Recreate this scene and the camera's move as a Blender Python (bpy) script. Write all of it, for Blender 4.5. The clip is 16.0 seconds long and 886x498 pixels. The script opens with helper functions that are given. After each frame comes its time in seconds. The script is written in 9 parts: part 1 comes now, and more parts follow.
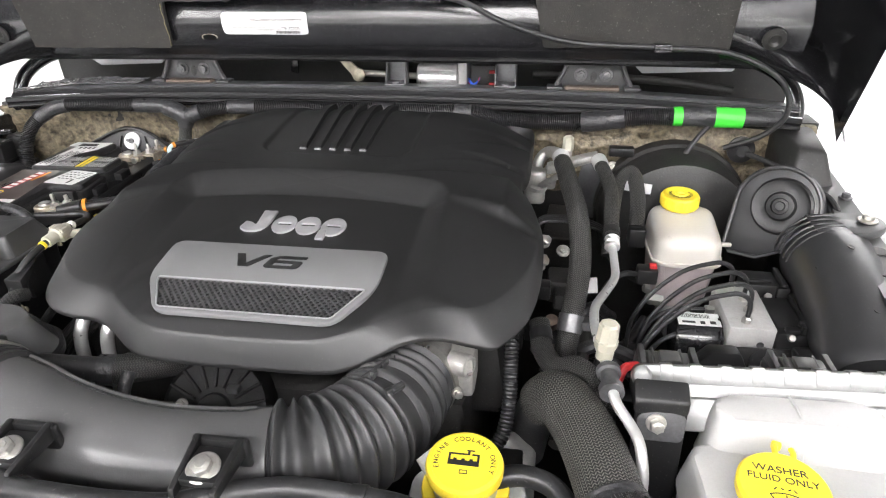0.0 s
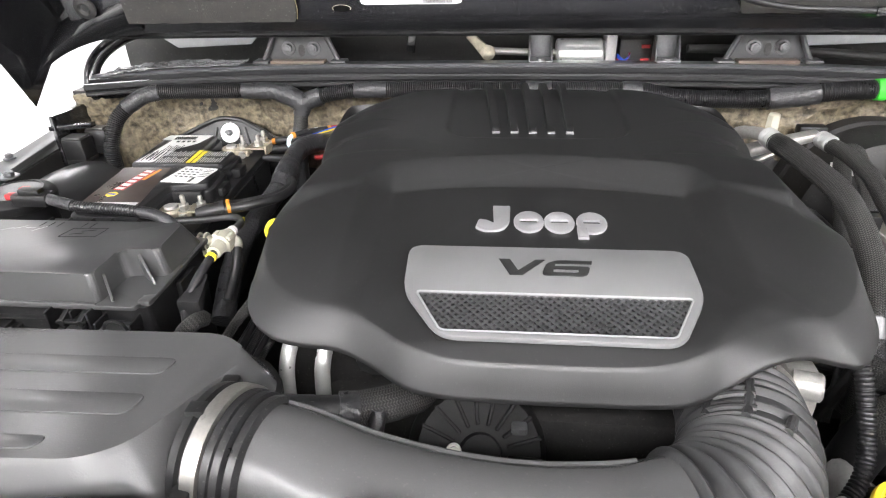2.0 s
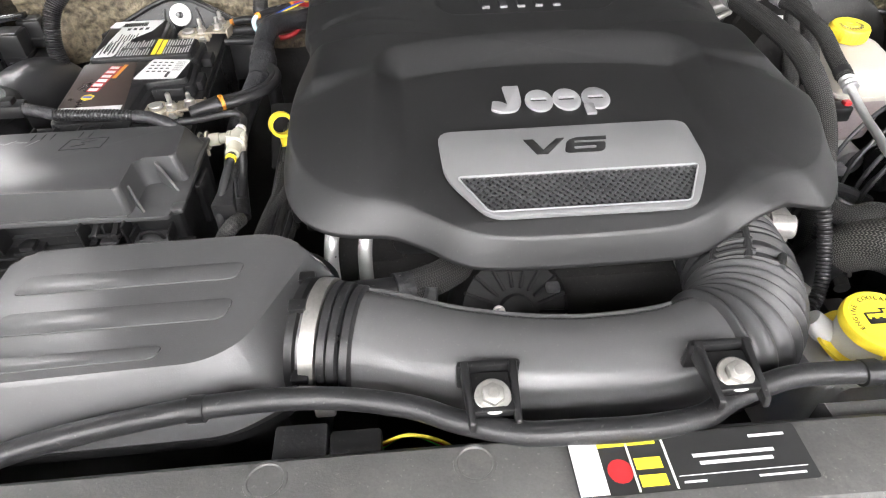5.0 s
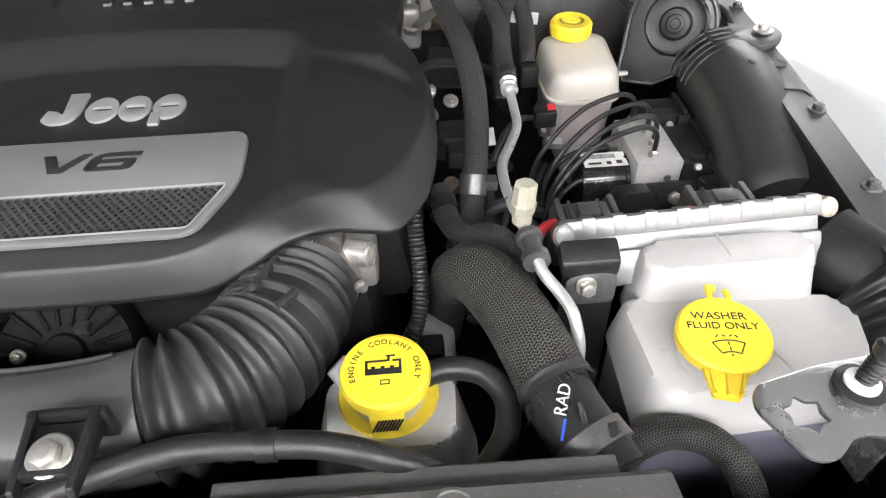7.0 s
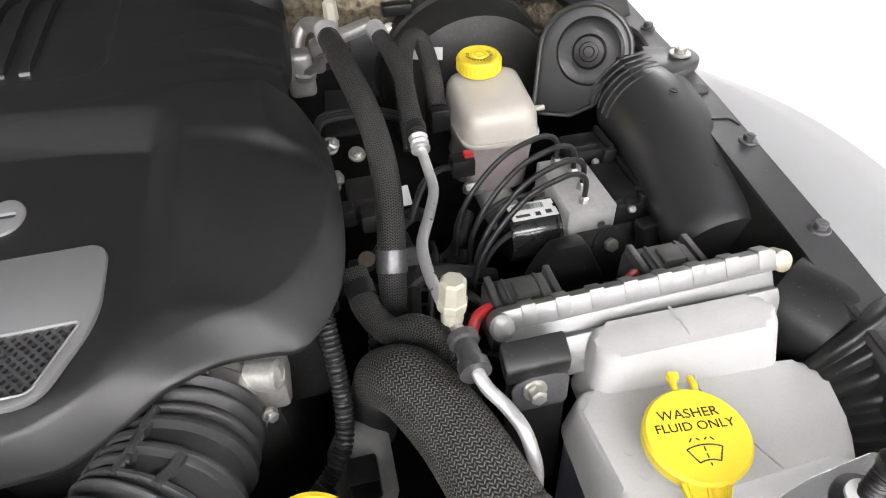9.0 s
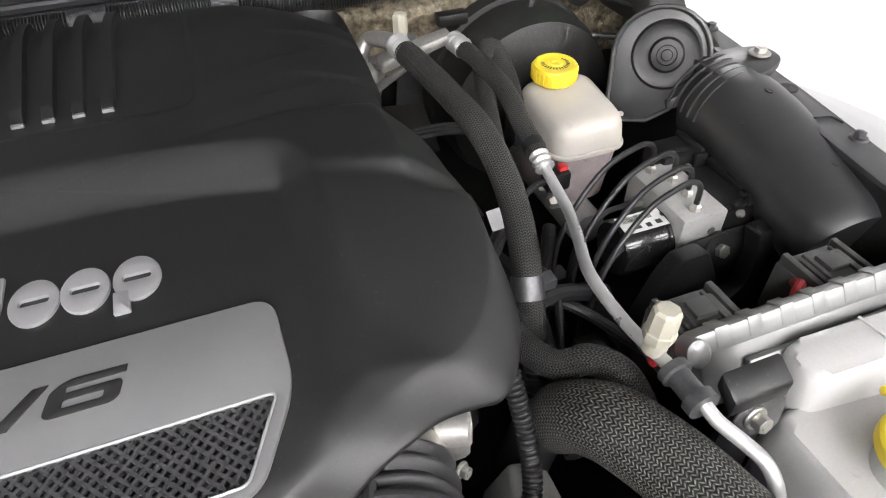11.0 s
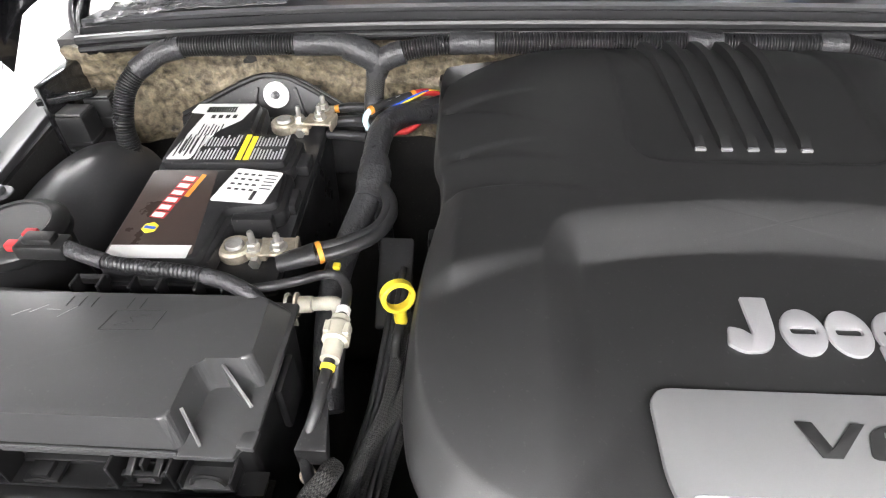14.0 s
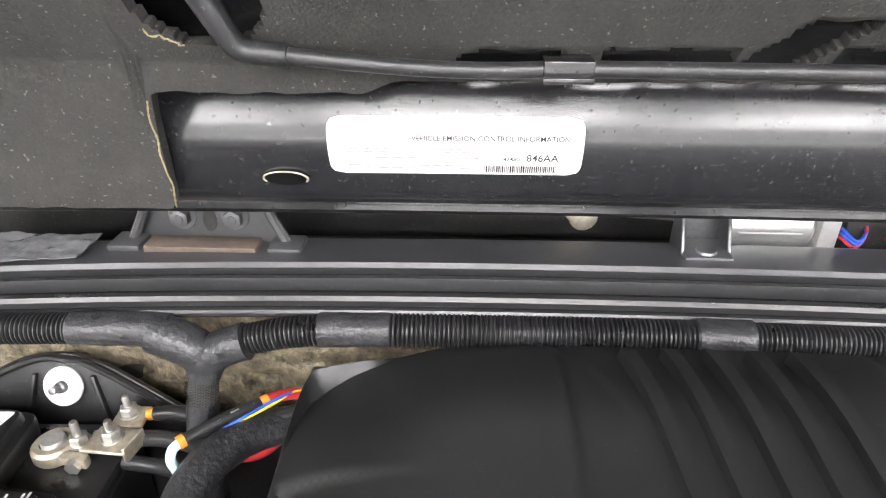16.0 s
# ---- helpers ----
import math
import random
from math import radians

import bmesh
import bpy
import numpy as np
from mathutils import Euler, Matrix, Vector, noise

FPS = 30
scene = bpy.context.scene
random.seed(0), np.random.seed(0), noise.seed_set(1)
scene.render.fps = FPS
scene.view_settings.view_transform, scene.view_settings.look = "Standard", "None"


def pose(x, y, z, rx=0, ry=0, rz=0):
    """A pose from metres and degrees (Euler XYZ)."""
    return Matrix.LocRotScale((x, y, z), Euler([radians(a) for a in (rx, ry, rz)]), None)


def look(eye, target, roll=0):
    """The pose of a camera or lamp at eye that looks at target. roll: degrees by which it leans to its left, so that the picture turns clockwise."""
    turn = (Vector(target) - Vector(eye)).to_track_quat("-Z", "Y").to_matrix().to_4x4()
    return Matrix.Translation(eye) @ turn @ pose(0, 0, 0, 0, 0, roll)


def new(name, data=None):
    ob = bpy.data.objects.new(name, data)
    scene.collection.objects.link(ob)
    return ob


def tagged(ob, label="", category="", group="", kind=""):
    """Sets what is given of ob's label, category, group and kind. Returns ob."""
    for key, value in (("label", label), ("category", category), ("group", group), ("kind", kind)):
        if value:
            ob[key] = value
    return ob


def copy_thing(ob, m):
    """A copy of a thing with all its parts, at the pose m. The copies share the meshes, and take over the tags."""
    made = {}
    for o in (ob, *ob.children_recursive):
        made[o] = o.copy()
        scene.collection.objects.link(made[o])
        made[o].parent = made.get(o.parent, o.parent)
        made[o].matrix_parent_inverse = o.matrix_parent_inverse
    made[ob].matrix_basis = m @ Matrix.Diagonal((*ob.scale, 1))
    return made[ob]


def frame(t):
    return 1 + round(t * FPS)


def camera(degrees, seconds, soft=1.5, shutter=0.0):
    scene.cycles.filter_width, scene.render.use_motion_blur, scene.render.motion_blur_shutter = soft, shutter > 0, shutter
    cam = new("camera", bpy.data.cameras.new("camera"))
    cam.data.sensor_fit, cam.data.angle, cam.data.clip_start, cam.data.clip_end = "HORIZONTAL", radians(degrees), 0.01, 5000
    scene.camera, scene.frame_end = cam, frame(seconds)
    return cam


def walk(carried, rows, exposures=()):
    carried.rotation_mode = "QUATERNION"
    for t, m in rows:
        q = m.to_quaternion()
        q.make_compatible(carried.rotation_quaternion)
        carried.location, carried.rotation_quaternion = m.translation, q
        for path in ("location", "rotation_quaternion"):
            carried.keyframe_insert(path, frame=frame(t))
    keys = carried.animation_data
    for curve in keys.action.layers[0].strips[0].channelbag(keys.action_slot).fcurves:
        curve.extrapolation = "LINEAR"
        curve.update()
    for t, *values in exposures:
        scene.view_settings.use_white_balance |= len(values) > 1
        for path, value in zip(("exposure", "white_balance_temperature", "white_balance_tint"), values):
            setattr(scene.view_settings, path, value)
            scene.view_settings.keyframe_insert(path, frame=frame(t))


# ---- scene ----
cam = camera(71.5, 16.0, 1.15)
PATH = [
    (0, (0.325, -0.143, 1.419), (0.028, 1.588, 0.464), -1.3),
    (0.5, (0.261, -0.107, 1.414), (-0.024, 1.623, 0.452), -1.2),
    (1, (0.091, -0.069, 1.406), (-0.188, 1.659, 0.438), -1.5),
    (1.5, (0.055, -0.068, 1.393), (-0.207, 1.664, 0.427), -1.5),
    (2, (-0.014, -0.068, 1.368), (-0.199, 1.671, 0.398), -1.4),
    (2.5, (-0.176, -0.054, 1.368), (-0.198, 1.691, 0.391), -1.2),
    (3, (-0.239, -0.032, 1.368), (-0.199, 1.67, 0.319), -1.4),
    (3.2, (-0.244, -0.032, 1.369), (-0.193, 1.645, 0.279), -1.3),
    (5.3, (-0.066, -0.101, 1.425), (0.027, 1.365, 0.067), -1.1),
    (5.5, (-0.006, -0.096, 1.417), (0.069, 1.383, 0.073), -1.9),
    (6, (0.113, -0.073, 1.383), (0.202, 1.412, 0.045), -1.7),
    (6.5, (0.243, -0.071, 1.388), (0.322, 1.407, 0.043), -1.8),
    (7, (0.304, -0.048, 1.376), (0.395, 1.428, 0.029), -1.7),
    (7.5, (0.311, -0.037, 1.369), (0.441, 1.438, 0.024), -1.6),
    (8, (0.323, -0.012, 1.377), (0.503, 1.453, 0.028), -1.6),
    (8.2, (0.33, 0.002, 1.377), (0.533, 1.465, 0.028), -1.7),
    (10.3, (0.288, 0.136, 1.379), (0.761, 1.538, 0.033), -1.8),
    (10.5, (0.267, 0.141, 1.378), (0.747, 1.54, 0.032), -1.6),
    (11, (0.173, 0.153, 1.374), (0.67, 1.548, 0.029), -1.5),
    (11.5, (0.085, 0.163, 1.382), (0.593, 1.567, 0.051), -1.3),
    (12, (-0.023, 0.172, 1.407), (0.395, 1.596, 0.067), -0.9),
    (12.5, (-0.124, 0.172, 1.408), (0.091, 1.633, 0.059), -0.9),
    (13, (-0.179, 0.168, 1.402), (-0.172, 1.65, 0.058), -1.5),
    (13.5, (-0.202, 0.174, 1.41), (-0.3, 1.658, 0.073), -1.6),
    (14, (-0.214, 0.206, 1.422), (-0.336, 1.687, 0.084), -1.5),
    (14.5, (-0.183, 0.289, 1.432), (-0.299, 1.78, 0.104), -1.2),
    (15, (-0.154, 0.42, 1.466), (-0.259, 1.965, 0.202), -0.5),
    (15.5, (-0.133, 0.48, 1.445), (-0.233, 2.168, 0.377), -0.3),
    (16, (-0.145, 0.552, 1.388), (-0.24, 2.296, 0.413), -0.2),
]
walk(cam, [(t, look(eye, target, roll)) for t, eye, target, roll in PATH],
     [(0.0, -0.3), (0.5, -0.15), (1.0, 0.0), (1.5, 0.05), (2.5, 0.1), (3.0, 0.1), (5.5, 0.05), (6.0, 0.15), (6.5, -0.1), (7.0, -0.45), (8.0, -0.6), (10.5, -0.65), (11.0, -0.5), (11.5, -0.15), (12.0, 0.15), (12.5, 0.2), (13.0, 0.2), (14.0, 0.2), (15.0, 0.2), (16.0, 0.3)])

# ---- light: a white workshop with ceiling panels ahead of the car ----
world = bpy.data.worlds.new("world")
scene.world = world
world.use_nodes = True
world.node_tree.nodes["Background"].inputs[0].default_value = (0.9, 0.95, 1.0, 1)
world.node_tree.nodes["Background"].inputs[1].default_value = 0.05
PANEL_LIGHT = 36.0


# ---- materials ----
def mat(name, base, rough=0.5, metal=0.0, var=0.25, fine=400.0, coarse=18.0, bump=0.15, dirt=0.0, dirt_colour=(0.25, 0.22, 0.18),
        coat=0.0, transmission=0.0, sss=0.0, emit=0.0, ior=1.45, alpha=1.0, spec=0.5, dist=0.0006, speck=None, even=False):
    m = bpy.data.materials.new(name)
    m.use_nodes = True
    nt = m.node_tree
    nt.nodes.clear()
    n, l = nt.nodes, nt.links
    out = n.new("ShaderNodeOutputMaterial")
    b = n.new("ShaderNodeBsdfPrincipled")
    l.new(b.outputs[0], out.inputs[0])
    tc = n.new("ShaderNodeTexCoord")
    n1, n2 = n.new("ShaderNodeTexNoise"), n.new("ShaderNodeTexNoise")
    n1.inputs["Scale"].default_value, n2.inputs["Scale"].default_value = coarse, fine
    n1.inputs["Detail"].default_value, n2.inputs["Detail"].default_value = 5, 3
    n1.inputs["Roughness"].default_value = 0.65
    l.new(tc.outputs["Object"], n1.inputs[0])
    l.new(tc.outputs["Object"], n2.inputs[0])
    lo, hi = [c * (1 - var) for c in base], [min(1, c * (1 + var)) for c in base]
    mix = n.new("ShaderNodeMix")
    mix.data_type = "RGBA"
    mix.inputs[6].default_value, mix.inputs[7].default_value = (*lo, 1), (*hi, 1)
    ramp = n.new("ShaderNodeMapRange")
    ramp.inputs[1].default_value, ramp.inputs[2].default_value = 0.3, 0.7
    add = n.new("ShaderNodeMath")
    add.operation = "MULTIPLY_ADD"
    add.inputs[1].default_value = 0.35
    l.new(n2.outputs[0], add.inputs[0])
    sc = n.new("ShaderNodeMath")
    sc.operation = "MULTIPLY"
    sc.inputs[1].default_value = 0.65
    l.new(n1.outputs[0], sc.inputs[0])
    l.new(sc.outputs[0], add.inputs[2])
    l.new(add.outputs[0], ramp.inputs[0])
    l.new(ramp.outputs[0], mix.inputs[0])
    colour = mix.outputs[2]
    if dirt > 0:
        n3 = n.new("ShaderNodeTexNoise")
        n3.inputs["Scale"].default_value, n3.inputs["Detail"].default_value, n3.inputs["Roughness"].default_value = coarse * 2.3, 9, 0.75
        l.new(tc.outputs["Object"], n3.inputs[0])
        r3 = n.new("ShaderNodeMapRange")
        r3.inputs[1].default_value, r3.inputs[2].default_value, r3.inputs[4].default_value = 0.52, 0.78, dirt
        l.new(n3.outputs[0], r3.inputs[0])
        m3 = n.new("ShaderNodeMix")
        m3.data_type = "RGBA"
        m3.inputs[7].default_value = (*dirt_colour, 1)
        l.new(r3.outputs[0], m3.inputs[0])
        l.new(colour, m3.inputs[6])
        colour = m3.outputs[2]
    if speck is None:
        speck = 0.3 if dirt > 0 else 0.0
    if speck > 0:
        # settled dust: sparse fine specks
        n4 = n.new("ShaderNodeTexNoise")
        n4.inputs["Scale"].default_value, n4.inputs["Detail"].default_value = 330.0, 2
        l.new(tc.outputs["Object"], n4.inputs[0])
        r4 = n.new("ShaderNodeMapRange")
        r4.inputs[1].default_value, r4.inputs[2].default_value, r4.inputs[4].default_value = 0.66, 0.74, speck
        l.new(n4.outputs[0], r4.inputs[0])
        m4 = n.new("ShaderNodeMix")
        m4.data_type = "RGBA"
        m4.inputs[7].default_value = (0.2, 0.19, 0.18, 1)
        l.new(r4.outputs[0], m4.inputs[0])
        l.new(colour, m4.inputs[6])
        colour = m4.outputs[2]
    l.new(colour, b.inputs["Base Color"])
    b.inputs["Roughness"].default_value = rough
    rr = n.new("ShaderNodeMapRange")
    rr.inputs[1].default_value, rr.inputs[2].default_value = 0.3, 0.7
    rr.inputs[3].default_value, rr.inputs[4].default_value = max(0.03, rough - 0.08), min(1, rough + 0.1)
    l.new(n1.outputs[0], rr.inputs[0])
    if not even:
        l.new(rr.outputs[0], b.inputs["Roughness"])
    b.inputs["Metallic"].default_value = metal
    b.inputs["Coat Weight"].default_value = coat
    b.inputs["Transmission Weight"].default_value = transmission
    b.inputs["IOR"].default_value = ior
    b.inputs["Specular IOR Level"].default_value = spec
    if sss:
        b.inputs["Subsurface Weight"].default_value = sss
        b.inputs["Subsurface Radius"].default_value = (0.02, 0.018, 0.014)
        b.inputs["Subsurface Scale"].default_value = 0.5
    if emit:
        b.inputs["Emission Color"].default_value = (*base, 1)
        b.inputs["Emission Strength"].default_value = emit
    if bump:
        bp = n.new("ShaderNodeBump")
        bp.inputs["Strength"].default_value, bp.inputs["Distance"].default_value = bump, dist
        l.new(n2.outputs[0], bp.inputs["Height"])
        l.new(bp.outputs[0], b.inputs["Normal"])
    return m


def braid(name, dark, light, across=30, along=700.0, depth=0.9):
    """Woven sleeve: a herringbone weave that follows the length (metres) and the turn round the hose."""
    m = mat(name, dark, 0.55, var=0.3, bump=0)
    nt = m.node_tree
    n, l = nt.nodes, nt.links
    b = [x for x in n if x.type == "BSDF_PRINCIPLED"][0]
    uv = n.new("ShaderNodeTexCoord")
    sep = n.new("ShaderNodeSeparateXYZ")
    l.new(uv.outputs["UV"], sep.inputs[0])

    def math_node(op, a, c=None):
        q = n.new("ShaderNodeMath")
        q.operation = op
        for i, v in enumerate((a, c)):
            if v is None:
                continue
            if isinstance(v, (int, float)):
                q.inputs[i].default_value = v
            else:
                l.new(v, q.inputs[i])
        return q.outputs[0]

    u = math_node("MULTIPLY", sep.outputs[0], along)
    v = math_node("PINGPONG", math_node("MULTIPLY", sep.outputs[1], across), 1.0)
    s1 = math_node("SINE", math_node("ADD", u, math_node("MULTIPLY", v, 5.2)))
    seam = math_node("ABSOLUTE", math_node("SUBTRACT", math_node("MULTIPLY", v, 2.0), 1.0))
    w = math_node("SUBTRACT", s1, math_node("MULTIPLY", math_node("POWER", seam, 3.0), 1.5))
    h = math_node("MULTIPLY_ADD", w, 0.5)
    h.node.inputs[2].default_value = 0.5
    h.node.use_clamp = True
    mx = n.new("ShaderNodeMix")
    mx.data_type = "RGBA"
    mx.inputs[6].default_value, mx.inputs[7].default_value = (*dark, 1), (*light, 1)
    pw = math_node("POWER", h, 1.6)
    l.new(pw, mx.inputs[0])
    l.new(mx.outputs[2], b.inputs["Base Color"])
    bp = n.new("ShaderNodeBump")
    bp.inputs["Strength"].default_value, bp.inputs["Distance"].default_value = depth, 0.0012
    l.new(h, bp.inputs["Height"])
    l.new(bp.outputs[0], b.inputs["Normal"])
    return m


M_COVER = mat("cover_plastic", (0.008, 0.008, 0.0083), 0.5, var=0.12, fine=1100, coarse=7, bump=0.12, speck=0.08, spec=0.9, even=True)
M_BLACK = mat("black_plastic", (0.012, 0.012, 0.0125), 0.36, var=0.2, fine=900, bump=0.12, dirt=0.08, dirt_colour=(0.09, 0.085, 0.08), speck=0.2)
M_GRILLE = mat("grille_plastic", (0.05, 0.05, 0.052), 0.4, var=0.2, bump=0.0)
M_DUSTY = mat("dusty_support_plastic", (0.085, 0.084, 0.082), 0.4, var=0.25, fine=500, coarse=12, bump=0.3, dirt=0.4, dirt_colour=(0.18, 0.17, 0.16), speck=0.5)
M_DUCT = mat("duct_plastic", (0.085, 0.085, 0.086), 0.26, var=0.05, fine=700, coarse=6, bump=0.12, even=True, speck=0.12)
# dark tone for grimy parts; also paints the shade in gaps and holes
M_DEEP = mat("grimy_gap_black", (0.020, 0.0195, 0.019), 0.5, var=0.5, fine=300, coarse=25, bump=0.5, dirt=0.3, dirt_colour=(0.045, 0.04, 0.035))
M_BELLOWS = mat("bellows_rubber", (0.034, 0.034, 0.035), 0.4, var=0.15, fine=500, coarse=30, bump=0.2, dirt=0.15, dirt_colour=(0.10, 0.095, 0.085), speck=0.12)
M_RUBBER = mat("rubber", (0.02, 0.02, 0.021), 0.34, var=0.35, fine=350, bump=0.35, dirt=0.25, dirt_colour=(0.07, 0.066, 0.06), speck=0.3)
M_LOOM = mat("loom_plastic", (0.016, 0.016, 0.017), 0.32, var=0.25, fine=400, bump=0.05, dirt=0.15, dirt_colour=(0.08, 0.075, 0.07))
M_TAPE = mat("loom_tape", (0.030, 0.030, 0.032), 0.33, var=0.3, fine=230, coarse=60, bump=0.7, dist=0.0019, dirt=0.1, dirt_colour=(0.09, 0.09, 0.09))
M_PAINT = mat("black_car_paint", (0.012, 0.012, 0.013), 0.17, var=0.3, coarse=30, bump=0.0, coat=0.35, dirt=0.08, dirt_colour=(0.14, 0.14, 0.14), speck=0.12)
M_BEAM = mat("satin_beam_paint", (0.016, 0.016, 0.018), 0.23, var=0.15, coarse=30, bump=0.0, even=True, speck=0.3, spec=0.9)
# matte near-black that paints the shade inside the drain hole
M_HOLE_SHADE = mat("hole_shade_black", (0.004, 0.004, 0.004), 0.95, var=0.1, bump=0.0, spec=0.05)
M_RAIL = mat("black_rail_paint", (0.05, 0.05, 0.052), 0.33, var=0.1, coarse=20, bump=0.05, even=True, speck=0.2)
M_BARREL = mat("satin_duct_plastic", (0.031, 0.031, 0.0325), 0.34, spec=0.85, var=0.08, fine=700, coarse=8, bump=0.1, even=True, speck=0.12)
M_COWL = mat("dusty_black_paint", (0.045, 0.045, 0.049), 0.28, var=0.1, coarse=12, bump=0.0, even=True, speck=0.12)
M_PAD = mat("hood_felt", (0.027, 0.0255, 0.024), 0.95, var=0.5, fine=520, coarse=14, bump=0.55, dist=0.001, dirt=0.22, dirt_colour=(0.10, 0.085, 0.07), speck=0.5)
M_PADEDGE = mat("pad_fibre", (0.24, 0.20, 0.11), 0.9, var=0.5, fine=600, bump=1.0)
M_FOIL = mat("firewall_foil", (0.15, 0.125, 0.085), 0.45, metal=0.15, var=0.85, fine=120, coarse=60, bump=1.0, dist=0.004, dirt=0.75, dirt_colour=(0.03, 0.026, 0.02), speck=0.5)
M_SILVER = mat("satin_silver", (0.42, 0.42, 0.43), 0.42, metal=0.55, var=0.06, fine=900, bump=0.05)
M_BADGE = mat("badge_silver", (0.22, 0.22, 0.225), 0.45, metal=0.3, var=0.06, fine=1500, bump=0.1)
M_ALU = mat("cast_aluminium", (0.46, 0.455, 0.445), 0.42, metal=0.3, var=0.15, fine=300, bump=0.5, dirt=0.2, dirt_colour=(0.3, 0.27, 0.22))
M_ALUPIPE = mat("aluminium_pipe", (0.62, 0.62, 0.615), 0.32, metal=0.7, var=0.06, fine=300, bump=0.1)
M_STEEL = mat("zinc_steel", (0.5, 0.49, 0.46), 0.35, metal=0.85, var=0.2, fine=300, bump=0.2, dirt=0.25, dirt_colour=(0.2, 0.17, 0.13))
M_PLATE = mat("dull_zinc_plate", (0.42, 0.42, 0.42), 0.24, metal=0.85, var=0.1, fine=300, coarse=30, bump=0.08, dirt=0.05, dirt_colour=(0.2, 0.19, 0.18))
M_DARKSTEEL = mat("dark_steel", (0.14, 0.14, 0.145), 0.38, metal=0.7, var=0.3, fine=300, bump=0.2)
M_BRASS = mat("dull_terminal", (0.48, 0.43, 0.34), 0.5, metal=0.7, var=0.35, fine=250, coarse=90, bump=0.6, dirt=0.5, dirt_colour=(0.3, 0.29, 0.24))
M_YELLOW = mat("yellow_plastic", (0.86, 0.66, 0.045), 0.4, var=0.06, fine=800, bump=0.08, sss=0.05)
M_TANK = mat("translucent_tank", (0.475, 0.472, 0.465), 0.36, var=0.07, fine=500, coarse=20, bump=0.15, sss=0.12, dirt=0.1, dirt_colour=(0.48, 0.45, 0.39), speck=0.08)
M_FLUID = mat("tank_with_fluid", (0.24, 0.235, 0.30), 0.35, var=0.1, fine=400, coarse=25, bump=0.1, sss=0.2)
M_RES = mat("brake_reservoir_plastic", (0.50, 0.475, 0.43), 0.33, var=0.06, fine=500, coarse=30, bump=0.12, sss=0.35, dirt=0.08, dirt_colour=(0.45, 0.40, 0.32), speck=0.1)
M_RESLOW = mat("reservoir_with_fluid", (0.36, 0.31, 0.31), 0.34, var=0.12, fine=300, coarse=40, bump=0.1, sss=0.2)
M_CREAM = mat("cream_plastic", (0.40, 0.385, 0.315), 0.42, var=0.08, fine=500, bump=0.1, sss=0.1)
M_WHITE = mat("white_paper", (0.68, 0.68, 0.67), 0.5, var=0.03, bump=0.0)
M_GREY = mat("grey_paper", (0.45, 0.45, 0.45), 0.5, var=0.06, bump=0.0)
M_PRINT = mat("faded_print", (0.17, 0.17, 0.17), 0.5, var=0.1, bump=0.0)
M_INK = mat("print_ink", (0.02, 0.02, 0.02), 0.5, var=0.1, bump=0.0)
M_BATT = mat("battery_black", (0.016, 0.016, 0.017), 0.33, var=0.25, fine=700, bump=0.12, dirt=0.12, dirt_colour=(0.08, 0.075, 0.07))
M_BROWN = mat("battery_label_dark", (0.045, 0.032, 0.028), 0.3, var=0.15, bump=0.0)
M_RED = mat("red_plastic", (0.42, 0.026, 0.03), 0.4, var=0.1, bump=0.05)
M_BLUE = mat("blue_wire", (0.03, 0.10, 0.55), 0.4, var=0.1, bump=0.0)
M_GREEN = mat("green_tape", (0.06, 0.62, 0.05), 0.42, var=0.1, fine=200, bump=0.3)
M_ORANGE = mat("orange_seal", (0.6, 0.24, 0.03), 0.5, var=0.15, bump=0.1)
M_CYAN = mat("pale_blue_wire", (0.5, 0.68, 0.72), 0.4, var=0.05, bump=0)
# black casting, darkened further in colour for the alternator's shaded place
M_SHADED_CAST = mat("shaded_black_casting", (0.011, 0.011, 0.011), 0.6, var=0.4, fine=300, coarse=25, bump=0.4, spec=0.25)
M_RUST = mat("rusty_brown_hose", (0.10, 0.075, 0.06), 0.55, var=0.35, fine=200, bump=0.4)
M_BODY = mat("silver_body_paint", (0.36, 0.365, 0.37), 0.3, var=0.0, coarse=4, bump=0.0, coat=0.3, even=True)
M_ROOM = mat("room_wall_paint", (0.78, 0.78, 0.78), 0.8, var=0.03, coarse=2, fine=60, bump=0.05)
# grey chosen so that the unseen ceiling bounces little light
M_CEIL = mat("low_bounce_ceiling_grey", (0.28, 0.28, 0.285), 0.85, var=0.05, coarse=2, fine=60, bump=0.05)
M_FLOOR = mat("pale_floor", (0.74, 0.74, 0.73), 0.35, var=0.05, coarse=2, fine=80, bump=0.03)
M_LAMP = mat("lamp_panel", (1.0, 0.98, 0.985), 0.5, var=0.0, bump=0.0, emit=PANEL_LIGHT)
# opaque pale grey: the windscreen's bright reflection is put into its colour
M_GLASS_SHEEN = mat("glass_reflection_grey", (0.55, 0.56, 0.57), 0.2, var=0.05, bump=0.0)
M_CLEAR = mat("crinkled_clear_sheet", (0.13, 0.13, 0.135), 0.12, var=0.4, fine=150, coarse=40, bump=0.6, dist=0.0015, spec=0.8)
M_SEAL = mat("seal_rubber", (0.022, 0.022, 0.023), 0.25, var=0.1, fine=500, coarse=8, bump=0.0, even=True, speck=0.06)
M_BRAID = braid("braided_sleeve", (0.005, 0.005, 0.005), (0.10, 0.098, 0.092), across=36, along=2500.0, depth=0.8)
M_LID = mat("fuse_lid_plastic", (0.050, 0.050, 0.051), 0.34, var=0.06, fine=700, coarse=6, bump=0.12, even=True, speck=0.12, spec=0.8)
M_CASE = mat("control_unit_casting", (0.27, 0.27, 0.267), 0.36, metal=0.5, var=0.06, fine=400, bump=0.15, speck=0.1)
